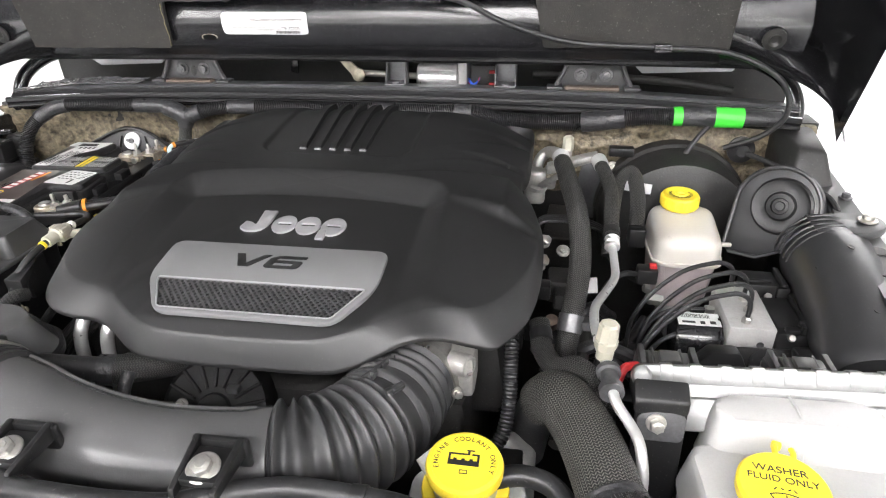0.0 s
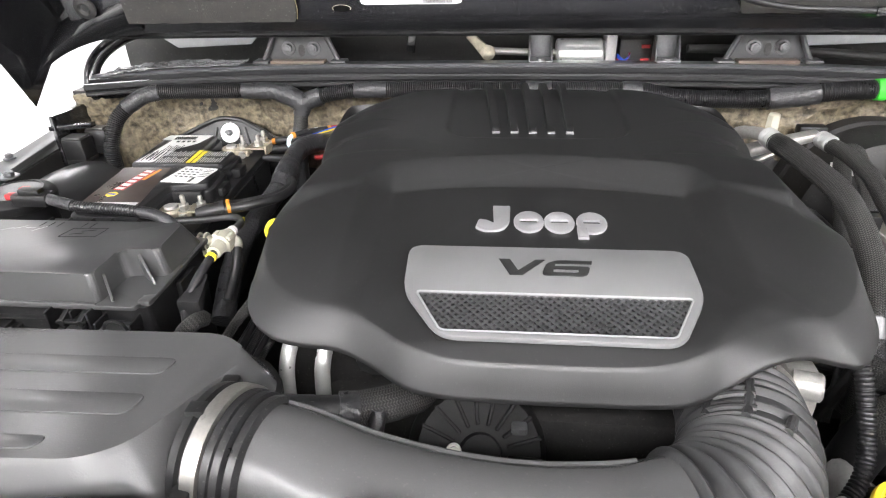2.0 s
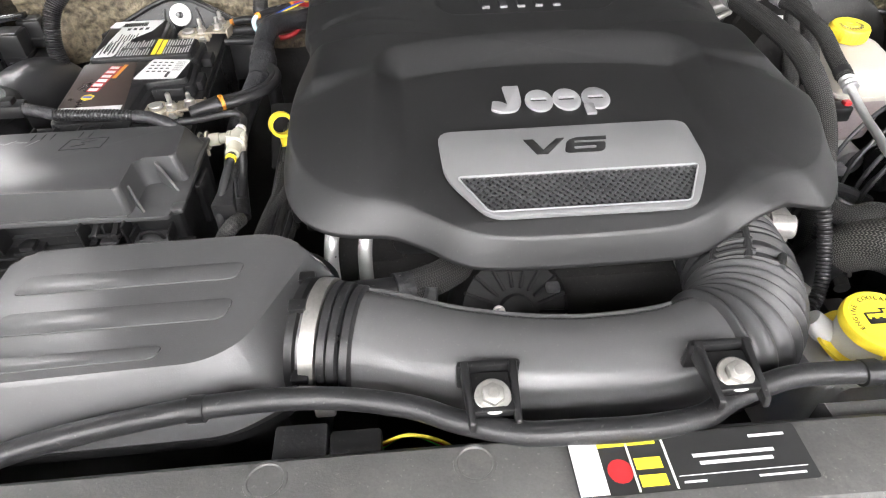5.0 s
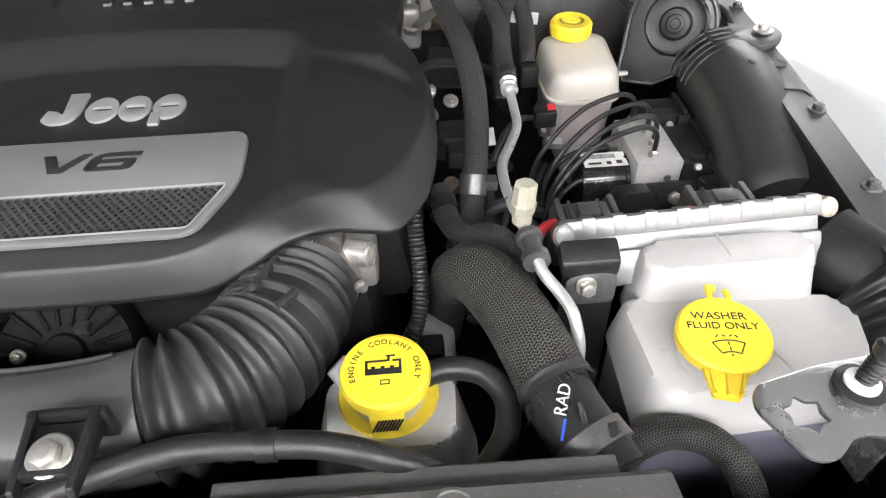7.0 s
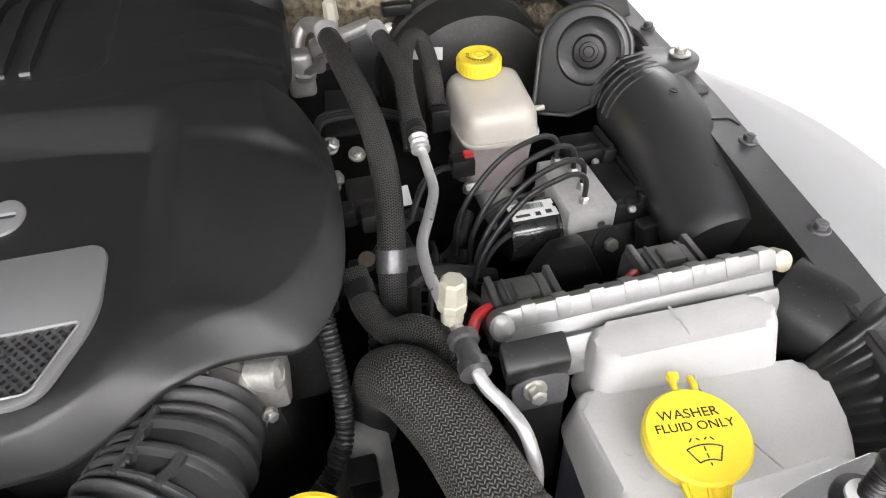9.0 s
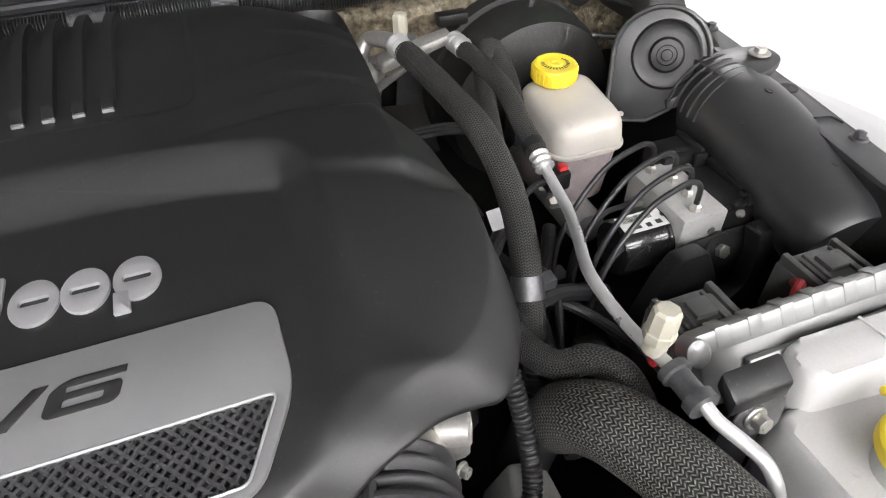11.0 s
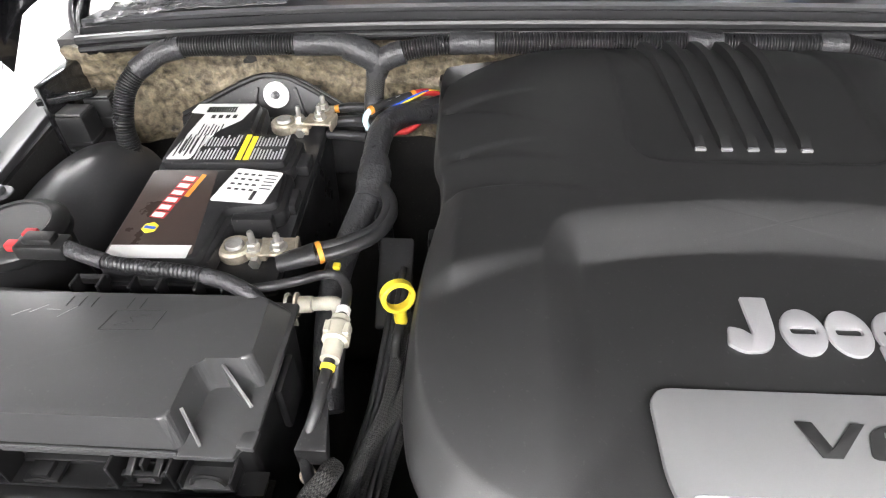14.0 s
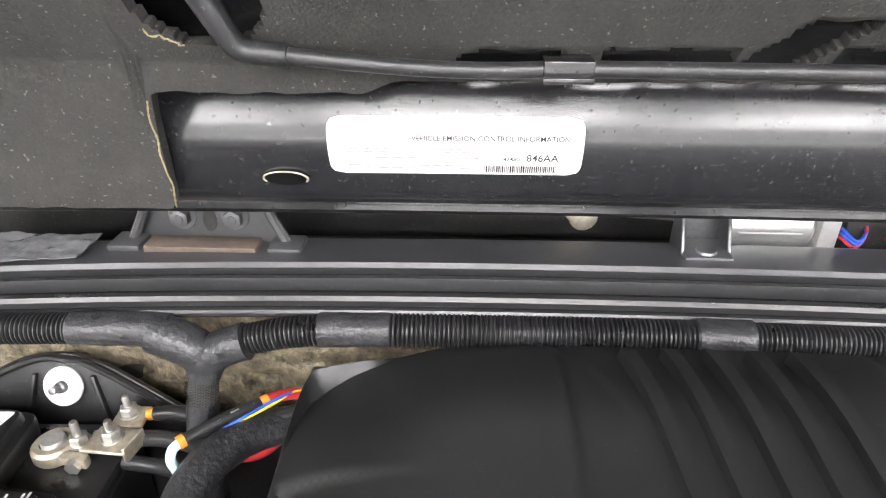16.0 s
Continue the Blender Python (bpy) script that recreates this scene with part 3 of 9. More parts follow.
def hood():
    h = thing("hood", (0, 0.98, 1.2), "black painted hood propped open with a felt pad beneath", "hood")
    a = radians(52)
    d, n = Vector((0, -math.cos(a), math.sin(a))), Vector((0, -math.sin(a), -math.cos(a)))
    o = Vector((0, 0.985, 1.222))

    def P(x, along, deep):
        return Vector((x, 0, 0)) + o + d * along + n * deep

    bm = bmesh.new()
    N = 20
    grid = []
    for i in range(N + 1):
        t = i / N
        half = 0.775 - 0.13 * t
        row = []
        for x, dp in ((-half, 0.172 - 0.08 * t), (-half - 0.004, 0.05), (-half + 0.01, 0.015), (-half + 0.05, 0.0), (-half * 0.5, -0.012), (0, -0.016), (half * 0.5, -0.012),
                      (half - 0.05, 0.0), (half - 0.01, 0.015), (half + 0.004, 0.05), (half, 0.172 - 0.08 * t)):
            row.append(bm.verts.new(P(x, 1.12 * t - (0.0 if abs(x) < half - 0.02 else 0.02), dp)))
        grid.append(row)
    for p, q in zip(grid, grid[1:]):
        for j in range(len(p) - 1):
            bm.faces.new((p[j], p[j + 1], q[j + 1], q[j]))
    ret = bmesh.ops.extrude_face_region(bm, geom=bm.faces[:])
    bmesh.ops.translate(bm, vec=n * 0.006, verts=[v for v in ret["geom"] if isinstance(v, bmesh.types.BMVert)])
    part("skin", bm, M_PAINT, h)
    part("rear_beam", sweep_x(BEAM + [(0.96, 1.345), (0.985, 1.26)], -0.70, 0.71, 60, 0.02), M_BEAM, h, "satin black inner beam")
    part("rear_hem", sweep_x([(0.968, 1.186), (0.965, 1.190), (0.968, 1.1945), (0.985, 1.196), (0.985, 1.190)], -0.72, 0.73, 40, 0.02), M_PAINT, h)
    for s in (-1, 1):
        c = bmesh.new()
        K, W = 18, 6
        grid2 = []
        for i in range(K + 1):
            t = i / K
            lo = Vector((s * (0.60 + 0.18 * math.sin(t * math.pi / 2)), 0.928 - 0.085 * t ** 1.3, 1.197 - 0.098 * (1 - math.cos(t * math.pi / 2)) ** 1.1))
            up = Vector((s * (0.56 + 0.20 * t), 0.90 + 0.05 * t, 1.30 - 0.09 * t))
            row = []
            for j in range(W + 1):
                u = j / W
                q = lo.lerp(up, u)
                q.y -= 0.022 * math.sin(u * math.pi) * (1 - 0.5 * t)
                row.append(c.verts.new(q))
            grid2.append(row)
        for p, q in zip(grid2, grid2[1:]):
            for j in range(W):
                c.faces.new((p[j], p[j + 1], q[j + 1], q[j]))
        ret = bmesh.ops.extrude_face_region(c, geom=c.faces[:])
        bmesh.ops.translate(c, vec=(s * 0.004, 0.008, 0.002), verts=[v for v in ret["geom"] if isinstance(v, bmesh.types.BMVert)])
        part("corner_flange", c, M_PAINT, h, "rounded black hood corner")
        part("rest_bump", revolve([(0.017, 0), (0.017, 0.004), (0.010, 0.006), (0.006, 0.002), (0, 0.002)], (s * 0.66, 0.885, 1.245), (0, -0.9, -0.3), 20), M_DEEP, h)
    pad = bmesh.new()
    nx, ny = 400, 84
    g = []
    gaps = [lambda x, z: ((x + 0.279) / 0.034) ** 2 + ((z - 1.354) / 0.029) ** 2 < 1, lambda x, z: -0.155 < x < -0.098 and 1.3095 < z < 1.324 - 9 * max(0, abs(x + 0.124) - 0.012) ** 2 * 1.6,
            lambda x, z: -0.081 < x < -0.013 and 1.309 < z < 1.3245, lambda x, z: -0.009 < x - (z - 1.317) * 0.9 < 0.026 and 1.309 < z < 1.341, lambda x, z: 0.036 < x < 0.14 and 1.309 < z < 1.325]
    for i in range(nx + 1):
        row = []
        for j in range(ny + 1):
            x = -0.60 + 1.20 * i / nx
            blend = sstep((-0.323 - x) / 0.012) if x < 0 else sstep((x - 0.30) / 0.02)
            low = 1.299 + 0.007 * sstep((x + 0.21) / 0.03) - 0.079 * blend + 0.0015 * noise.noise(Vector((x * 60, 0, 0)))
            t = j / ny
            zz = low + (1.95 - low) * (0.28 * t + 0.72 * t ** 3)
            yy = 0.893 - max(0, zz - 1.315) * 0.78 - 0.22 * min(0, zz - 1.306)
            yy -= 0.010 + 0.004 * noise.fractal(Vector((x * 9, zz * 9, 1)), 1, 2, 3)
            row.append(pad.verts.new((x, yy - 0.02 * (x / 0.72) ** 2, zz)))
        g.append(row)
    for p, q in zip(g, g[1:]):
        for j in range(ny):
            c = (p[j].co + q[j + 1].co) / 2
            if not any(f(c.x, c.z) for f in gaps):
                pad.faces.new((p[j], p[j + 1], q[j + 1], q[j]))
    bmesh.ops.delete(pad, geom=[v for v in pad.verts if not v.link_faces], context="VERTS")
    ret = bmesh.ops.extrude_face_region(pad, geom=pad.faces[:])
    bmesh.ops.translate(pad, vec=(0, 0.008, 0.003), verts=[v for v in ret["geom"] if isinstance(v, bmesh.types.BMVert)])
    part("sound_pad", pad, M_PAD, h, "dark grey felt sound pad, worn at its edges", smooth=80)
    rnd = random.Random(8)
    for a, b in (((-0.328, 0.889, 1.226), (-0.322, 0.872, 1.296)), ((-0.305, 0.853, 1.336), (-0.288, 0.858, 1.3275))):
        pts = [tuple(Vector(a).lerp(Vector(b), k / 9) + Vector((rnd.uniform(-1, 1), rnd.uniform(-1, 0), rnd.uniform(-1, 1))) * 0.0014) for k in range(10)]
        part("pad_edge", tube(pts, lambda d, t: 0.0003 + 0.0004 * math.sin(d * 700) ** 2, 0.002, 6), M_PADEDGE, h, "frayed yellow pad fibre")
    dz = 1.2375
    hole = Matrix.Translation((-0.264, beam_y(-0.264, dz) - 0.001, dz)) @ Matrix.Rotation(radians(108), 4, "X") @ Matrix.Diagonal((1, 0.40, 1, 1))
    # no recess here: a flat black disc carries the hole's shade
    drain = part("drain_hole", turned(revolve([(0.0140, 0), (0.0138, 0.0009), (0, 0.0009)], (0, 0, 0), (0, 0, 1), 28), hole), M_HOLE_SHADE, h, "flat oval disc with the drain hole's shade in its colour")
    part("hole_rim", turned(tube([(0.0142 * math.cos(w), -0.0142 * math.sin(w), 0.0010) for w in np.linspace(2.7, 6.7, 24)], 0.0008, 0.002, 6), hole), M_BRASS, drain, "tan hole rim")
    # emission label wrapped on the beam's face

    def wrapped(bm, off):
        for v in bm.verts:
            v.co.y = beam_y(v.co.x, v.co.z) - off - v.co.y
        return bm
    lm = Matrix.Translation((-0.157, 0, 1.2605)) @ Matrix(((1, 0, 0, 0), (0, 0, 1, 0), (0, 1, 0, 0), (0, 0, 0, 1)))
    lb = bmesh.new()
    xs, zs = np.linspace(-0.0770, 0.0770, 19), np.linspace(-0.0185, 0.0185, 13)
    gv = [[lb.verts.new((x * (1 - 0.03 * max(0, abs(z) / 0.0185 - 0.8) * 5 * (abs(x) > 0.075)), z * (1 - 0.08 * (abs(x) > 0.075)), 0)) for z in zs] for x in xs]
    for p, q in zip(gv, gv[1:]):
        for j in range(len(zs) - 1):
            lb.faces.new((p[j], q[j], q[j + 1], p[j + 1]))
    ret = bmesh.ops.extrude_face_region(lb, geom=lb.faces[:])
    bmesh.ops.translate(lb, vec=(0, 0, 0.0004), verts=[v for v in ret["geom"] if isinstance(v, bmesh.types.BMVert)])
    lb.transform(lm)
    lab = part("emission_label", wrapped(lb, 0.0008), M_WHITE, h, "white emission control label")
    for word, size, x, z in (("VEHICLE EMISSION CONTROL INFORMATION", 0.0046, 0.0215, 0.0062), ("846AA", 0.0068, 0.053, -0.0062), ("47480", 0.0040, 0.0345, -0.0070)):
        part("lettering", wrapped(lettering(word, size, lm @ Matrix.Translation((x, z, 0)), 0.0001, 1.0, 0.00004), 0.0018), M_INK, lab)
    rnd = random.Random(3)
    rs = []
    for yy in (0.0062, -0.0005, -0.0025, -0.0065, -0.0120, -0.0140):
        x = -0.066
        while x < (-0.02 if yy > 0.003 else 0.008):
            w = rnd.uniform(0.003, 0.010)
            rs.append((x, x + w, yy - 0.0003, yy + 0.0003))
            x += w + 0.0012
    bc = []
    x = 0.018
    while x < 0.062:
        w = rnd.uniform(0.0003, 0.0009)
        bc.append((x, x + w, -0.0168, -0.0118))
        x += w + rnd.uniform(0.0004, 0.0008)
    rs += [(-0.068, 0.068, -0.0097, -0.0094), (0.0135, 0.0138, -0.017, 0.0)]
    part("bar_code", wrapped(bars(bc, lm, 0.0001), 0.0017), M_INK, lab, smooth=0)
    part("small_print", wrapped(bars(rs, lm, 0.0001), 0.0017), M_PRINT, lab, smooth=0)
    # windscreen washer hose along the hood
    w = thing("hood_washer_hose", (0, 0.86, 1.31), "thin black rubber washer hose clipped along the hood", "hose")
    part("hose", tube([(-0.240, 0.860, 1.3235), (-0.20, 0.861, 1.3195), (-0.165, 0.862, 1.317), (-0.13, 0.862, 1.3165), (-0.10, 0.862, 1.3175), (-0.03, 0.862, 1.3172), (0.06, 0.864, 1.316), (0.13, 0.866, 1.312), (0.19, 0.868, 1.300), (0.26, 0.870, 1.268), (0.36, 0.873, 1.240),
         (0.50, 0.876, 1.232), (0.60, 0.872, 1.225), (0.675, 0.862, 1.19), (0.695, 0.86, 1.14), (0.67, 0.87, 1.10), (0.62, 0.885, 1.072)], 0.0043, 0.008, 14), M_RUBBER, w)
    part("elbow", tube([(-0.276, 0.850, 1.358), (-0.270, 0.854, 1.343), (-0.2645, 0.858, 1.330), (-0.259, 0.860, 1.3255), (-0.250, 0.860, 1.3245), (-0.238, 0.860, 1.3233)], lambda d, t: 0.0072 - 0.0018 * t, 0.002, 16), M_RUBBER, w, "moulded black elbow fitting")
    part("collar", tube([(-0.242, 0.860, 1.3237), (-0.238, 0.860, 1.3233)], 0.0058, 0.002, 16), M_BLACK, w)
    part("nozzle", revolve([(0.0058, 0), (0.0066, 0.004), (0.0048, 0.006), (0.0062, 0.009), (0.005, 0.013), (0, 0.013)], (-0.272, 0.852, 1.350), (-0.25, -0.2, 0.9), 18), M_BLACK, w)
    for x, y, z in ((-0.100, 0.862, 1.3175), (0.50, 0.876, 1.232)):
        part("clip", join(box(x - 0.0125, x + 0.0125, y - 0.0058, y + 0.012, z - 0.0045, z + 0.0052, 0.0012), box(x - 0.0125, x + 0.0125, y - 0.0068, y - 0.005, z - 0.006, z - 0.003, 0.0006)), M_PAINT, w, "glossy black clip")


hood()


# ---- engine cover ----
CX = 0.025
OUT = [(0.025, 0.925), (0.12, 0.925), (0.22, 0.918), (0.290, 0.905), (0.310, 0.885), (0.311, 0.80), (0.309, 0.72), (0.302, 0.688), (0.304, 0.655), (0.318, 0.63), (0.331, 0.58), (0.334, 0.52), (0.331, 0.46),
       (0.321, 0.41), (0.302, 0.376), (0.285, 0.361), (0.266, 0.363), (0.232, 0.367), (0.20, 0.356), (0.172, 0.334), (0.145, 0.315), (0.118, 0.308), (0.05, 0.306), (-0.02, 0.306), (-0.068, 0.309), (-0.095, 0.319),
       (-0.125, 0.340), (-0.155, 0.355), (-0.19, 0.359), (-0.218, 0.367), (-0.242, 0.386), (-0.258, 0.415), (-0.266, 0.46), (-0.267, 0.52), (-0.263, 0.58), (-0.256, 0.63), (-0.252, 0.655), (-0.254, 0.688), (-0.262, 0.72),
       (-0.264, 0.80), (-0.263, 0.885), (-0.245, 0.903), (-0.17, 0.918), (-0.07, 0.925)]


def cover_floor(y):
    return 1.0785 + 0.11 * (y - 0.455)


def cover_h(x, y):
    dx = abs(x - CX)
    top = 1.113 + (0.11 if y > 0.6 else 0.095) * (y - 0.6)
    top -= (0.45 + 1.15 * sstep((y - 0.62) / 0.1)) * max(0, dx - 0.13) ** 2
    top -= 2.2 * max(0, y - 0.80) ** 2
    top -= 0.5 * dx ** 2 * sstep((y - 0.7) / 0.2) * 0.5
    # the shoulders fall to the level of the tray towards the front
    top -= 0.0165 * sstep((0.56 - y) / 0.18)
    run = min(1, max(0, (0.617 - 0.62 * (x - 0.023) ** 2 - y) / 0.039))
    side = min(1, max(0, (0.189 - abs(x - 0.0235)) / 0.030))
    m = max(0.0, 1 - math.hypot(1 - run, 1 - side))
    m = 0.75 * m + 0.25 * sstep(m)
    low = cover_floor(y) - 0.0015
    z = top + (min(low, top - 0.001) - top) * m
    # the front edge turns down towards the arris
    z -= 0.30 * max(0.0, 0.336 + 0.044 * sstep((dx - 0.12) / 0.06) - y)
    # shallow badge panel at the back
    ex, ey = max(0.0, abs(x - 0.0285) - 0.085), max(0.0, 0.692 - y)
    z -= 0.0036 * sstep((0.030 - math.hypot(ex, ey)) / 0.005)
    # sloping pocket in each side
    z -= 0.75 * max(0.0, dx - 0.259) * sstep((y - 0.520) / 0.026) * sstep((0.656 - y) / 0.010)
    # two raised creases by each rear corner
    for yy in (0.709, 0.793):
        e = y - yy + 0.10 * (0.285 - dx)
        z += 0.0048 * sstep((dx - 0.165) / 0.11) * sstep((e + 0.004) / 0.005) * math.exp(-max(0, e) / 0.045)
    return z


def arch(x, y):
    """The rim arches up where it passes over the bellows."""
    return 0.020 * math.exp(-((x - 0.212) / 0.042) ** 2) * sstep((0.46 - y) / 0.06)


def rim_z(x, y):
    return 1.02 + 0.11 * (y - 0.30) + arch(x, y)


def flange(x, y):
    """Width and height of the sloping flange between the rim and the crease above it."""
    side = sstep((abs(x - CX) - 0.10) / 0.11)
    front = sstep((0.72 - y) / 0.22)
    wide = 0.011 + side * (0.020 * sstep((0.50 - y) / 0.13) - 0.004)
    return 0.004 + (wide - 0.004) * front, 0.014 + 0.016 * front


def engine_cover():
    c = thing("engine_cover", (CX, 0.6, 1.0), "matt black moulded plastic engine cover", "engine cover")
    loop = spline([(x, y) for x, y in OUT], 0.0042, True)
    mid = np.array((CX, 0.60))
    bm = bmesh.new()
    loop = [np.array((p[0], p[1] - 1.15 * arch(p[0], p[1]))) for p in loop]
    n = len(loop)
    rim = [rim_z(p[0], p[1] + 1.15 * arch(p[0], p[1])) for p in loop]
    fl = [flange(*p) for p in loop]
    # even out the crease so that it runs past the notches in the rim
    ease = lambda v, w: [sum(v[(k + q) % n] for q in range(-w, w + 1)) / (2 * w + 1) for k in range(n)]
    reach = [float(np.linalg.norm(p - mid)) for p in loop]
    crease = ease([min(r - 0.003, q) for r, q in zip(reach, ease([r - w for r, (w, _) in zip(reach, fl)], 9))], 2)
    crease = [min(q, r - 0.0025) for q, r in zip(crease, reach)]
    rise = ease([z + h for z, (_, h) in zip(rim, fl)], 9)
    arris_at = [mid + (p - mid) / r * q for p, r, q in zip(loop, reach, crease)]
    arris_z = ease([min(cover_h(*q) - 0.0008, z) for q, z in zip(arris_at, rise)], 7)
    rings = [[bm.verts.new((*(mid + (p - mid) * 0.992), z - 0.002)) for p, z in zip(loop, rim)],
             [bm.verts.new((p[0], p[1], z - 0.002)) for p, z in zip(loop, rim)],
             [bm.verts.new((*(mid + (p - mid) * 1.004), z + 0.0015)) for p, z in zip(loop, rim)]]
    inner = [0.0, 0.002, 0.005, 0.009, 0.014, 0.020]
    for step in range(6 + len(inner) + 90):
        row = []
        for k, p in enumerate(loop):
            d = (p - mid) / reach[k]
            arris, zc = arris_at[k], arris_z[k]
            hc = cover_h(*arris)
            if step < 6:
                t = step / 6
                q, z = p + (arris - p) * t, rim[k] + 0.004 + (zc - rim[k] - 0.004) * (t + 0.05 * math.sin(t * math.pi))
            else:
                u = step - 6
                e = inner[u] if u < len(inner) else 0.020 + (crease[k] - 0.022) * (u - len(inner) + 1) / 90
                q = arris - d * e
                z = cover_h(*q) - (hc - zc) * math.exp(-e / 0.05)
            row.append(bm.verts.new((q[0], q[1], z)))
        rings.append(row)
    for a, b in zip(rings, rings[1:]):
        for k in range(n):
            bm.faces.new((a[k], a[(k + 1) % n], b[(k + 1) % n], b[k]))
    bm.faces.new(rings[-1])
    part("shell", bm, M_COVER, c, smooth=50)
    slope = (0, 1, 0.11)
    # ribs of the rear badge panel
    for i in range(5):
        x = -0.023 + 0.0228 * i
        xb = -0.040 + 0.0275 * i
        rb = bmesh.new()
        rows = []
        for j in range(24):
            t = j / 23
            xx, y = x + (xb - x) * t, 0.684 + 0.20 * t
            z = cover_h(xx, y) + 0.0002
            hgt = 0.0055 * min(1, t * 12 + 0.45)
            rows.append([rb.verts.new(q) for q in ((xx - 0.0062, y, z - 0.003), (xx - 0.0045, y, z + hgt), (xx + 0.0045, y, z + hgt), (xx + 0.0062, y, z - 0.003))])
        for p, q in zip(rows, rows[1:]):
            for j in range(4):
                rb.faces.new((p[j], p[(j + 1) % 4], q[(j + 1) % 4], q[j]))
        rb.faces.new(rows[0][::-1])
        rb.faces.new(rows[-1])
        rib = part("rib", rb, M_COVER, c, smooth=20)
        z = cover_h(x, 0.684)
        part("tip", box(x - 0.0048, x + 0.0048, 0.6805, 0.6838, z - 0.0005, z + 0.0026, 0.0004, 1), M_BADGE, rib, "pale grey rib tip")
    # emblem plate
    m = frame_on((0, 0.39, cover_floor(0.39) - 0.0035), (1, 0, 0), slope)
    outline = rounded([(-0.102, 0.0655), (0.1605, 0.0670), (0.1615, -0.002), (0.1315, -0.061), (-0.0620, -0.061), (-0.0990, -0.004)], [0.016, 0.016, 0.018, 0.016, 0.016, 0.018], 6)
    hole = rounded([(-0.0870, -0.0050), (0.1510, -0.0040), (0.1270, -0.0535), (-0.0615, -0.0540)], 0.005, 5)
    pl = part("emblem_plate", plate(outline, 0.006, m, 0.0016, [hole]), M_BADGE, c, "satin silver plate with a mesh opening")
    part("bright_edge", tube([tuple(m @ Vector((x, y, 0.0056))) for x, y in hole] + [tuple(m @ Vector((*hole[0], 0.0056)))], 0.0010, 0.003, 6, smooth_path=False, cap=False), M_SILVER, pl)
    backing = rounded([(-0.091, -0.001), (0.155, 0.000), (0.130, -0.0575), (-0.065, -0.058)], 0.005, 4)
    part("backing", plate(backing, 0.0008, m @ Matrix.Translation((0, 0, -0.003)), 0), M_DEEP, pl)
    gr = bmesh.new()

    def clip_line(p, q):
        poly = [Vector(v) for v in ((-0.0885, -0.0030), (0.1530, -0.0020), (0.1285, -0.0555), (-0.0630, -0.0560))]
        t0, t1, dd = 0.0, 1.0, q - p
        for i in range(4):
            a, b = poly[i], poly[(i + 1) % 4]
            nn = Vector((-(b - a).y, (b - a).x))
            num, den = nn.dot(p - a), nn.dot(dd)
            if abs(den) < 1e-9:
                if num > 0:
                    return None
                continue
            t = -num / den
            if den > 0:
                t1 = min(t1, t)
            else:
                t0 = max(t0, t)
        return (p + dd * t0, p + dd * t1) if t1 - t0 > 0.002 else None
    for s in (-1, 1):
        for i in range(-10, 62):
            x0 = -0.19 + 0.0072 * i
            p, q = Vector((x0 - s * 0.05 * 0.9, 0.05)), Vector((x0 + s * 0.07 * 0.9, -0.07))
            cl = clip_line(p, q)
            if not cl:
                continue
            a, b = cl
            w = Vector((-(b - a).y, (b - a).x)).normalized() * 0.0011
            zt = 0.0034 + 0.0001 * s
            vs = [gr.verts.new((*v, z)) for z in (zt - 0.002, zt) for v in (a - w, a + w, b + w, b - w)]
            for f in ((3, 2, 1, 0), (4, 5, 6, 7), (0, 1, 5, 4), (1, 2, 6, 5), (2, 3, 7, 6), (3, 0, 4, 7)):
                gr.faces.new([vs[k] for k in f])
    gr.transform(m)
    part("mesh_grille", gr, M_GRILLE, pl, "black diamond mesh", smooth=0)
    sh = Matrix(((1, 0.22, 0, 0), (0, 1, 0, 0), (0, 0, 1, 0), (0, 0, 0, 1)))
    up = m @ Matrix.Translation((0, 0, 0.0060)) @ sh
    low_caps = up @ Matrix.Translation((-0.0005, 0.0330, 0)) @ Matrix.Diagonal((1.07, 0.80, 1, 1)) @ Matrix.Translation((0, -0.0366, 0))
    part("lettering", plate([(-0.0225, 0.0510), (-0.0130, 0.0510), (-0.0025, 0.0300), (0.0090, 0.0510), (0.0170, 0.0510), (0.0025, 0.0222), (-0.0085, 0.0222)], 0.0012, low_caps, 0.0002), M_INK, pl, "black V")
    six = rounded([(0.0575, 0.0510), (0.0270, 0.0510), (0.0190, 0.0440), (0.0180, 0.0222), (0.0530, 0.0222), (0.0565, 0.0260), (0.0570, 0.0400), (0.0270, 0.0400), (0.0270, 0.0450), (0.0575, 0.0450)],
                  [0.0005, 0.006, 0.004, 0.006, 0.004, 0.004, 0.004, 0.0006, 0.0006, 0.0005], 4)
    part("lettering", plate(six, 0.0012, low_caps, 0.0002, [rounded([(0.0270, 0.0280), (0.0480, 0.0280), (0.0480, 0.0346), (0.0270, 0.0346)], 0.002, 3)]), M_INK, pl, "black 6")
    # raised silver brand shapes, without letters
    mb = frame_on((0.029, 0.513, cover_floor(0.513) - 0.004), (1, 0, 0), slope)
    hook = [(-0.0520, 0.0205), (-0.0335, 0.0205), (-0.0340, -0.0120), (-0.0420, -0.0270), (-0.0600, -0.0275), (-0.0690, -0.0210), (-0.0660, -0.0060), (-0.0560, -0.0080), (-0.0500, -0.0140)]
    part("brand_shape", plate(rounded(hook, [0.002, 0.002, 0.010, 0.010, 0.008, 0.002, 0.002, 0.004, 0.004], 5), 0.005, mb, 0.0010), M_SILVER, c, "raised silver brand shape")
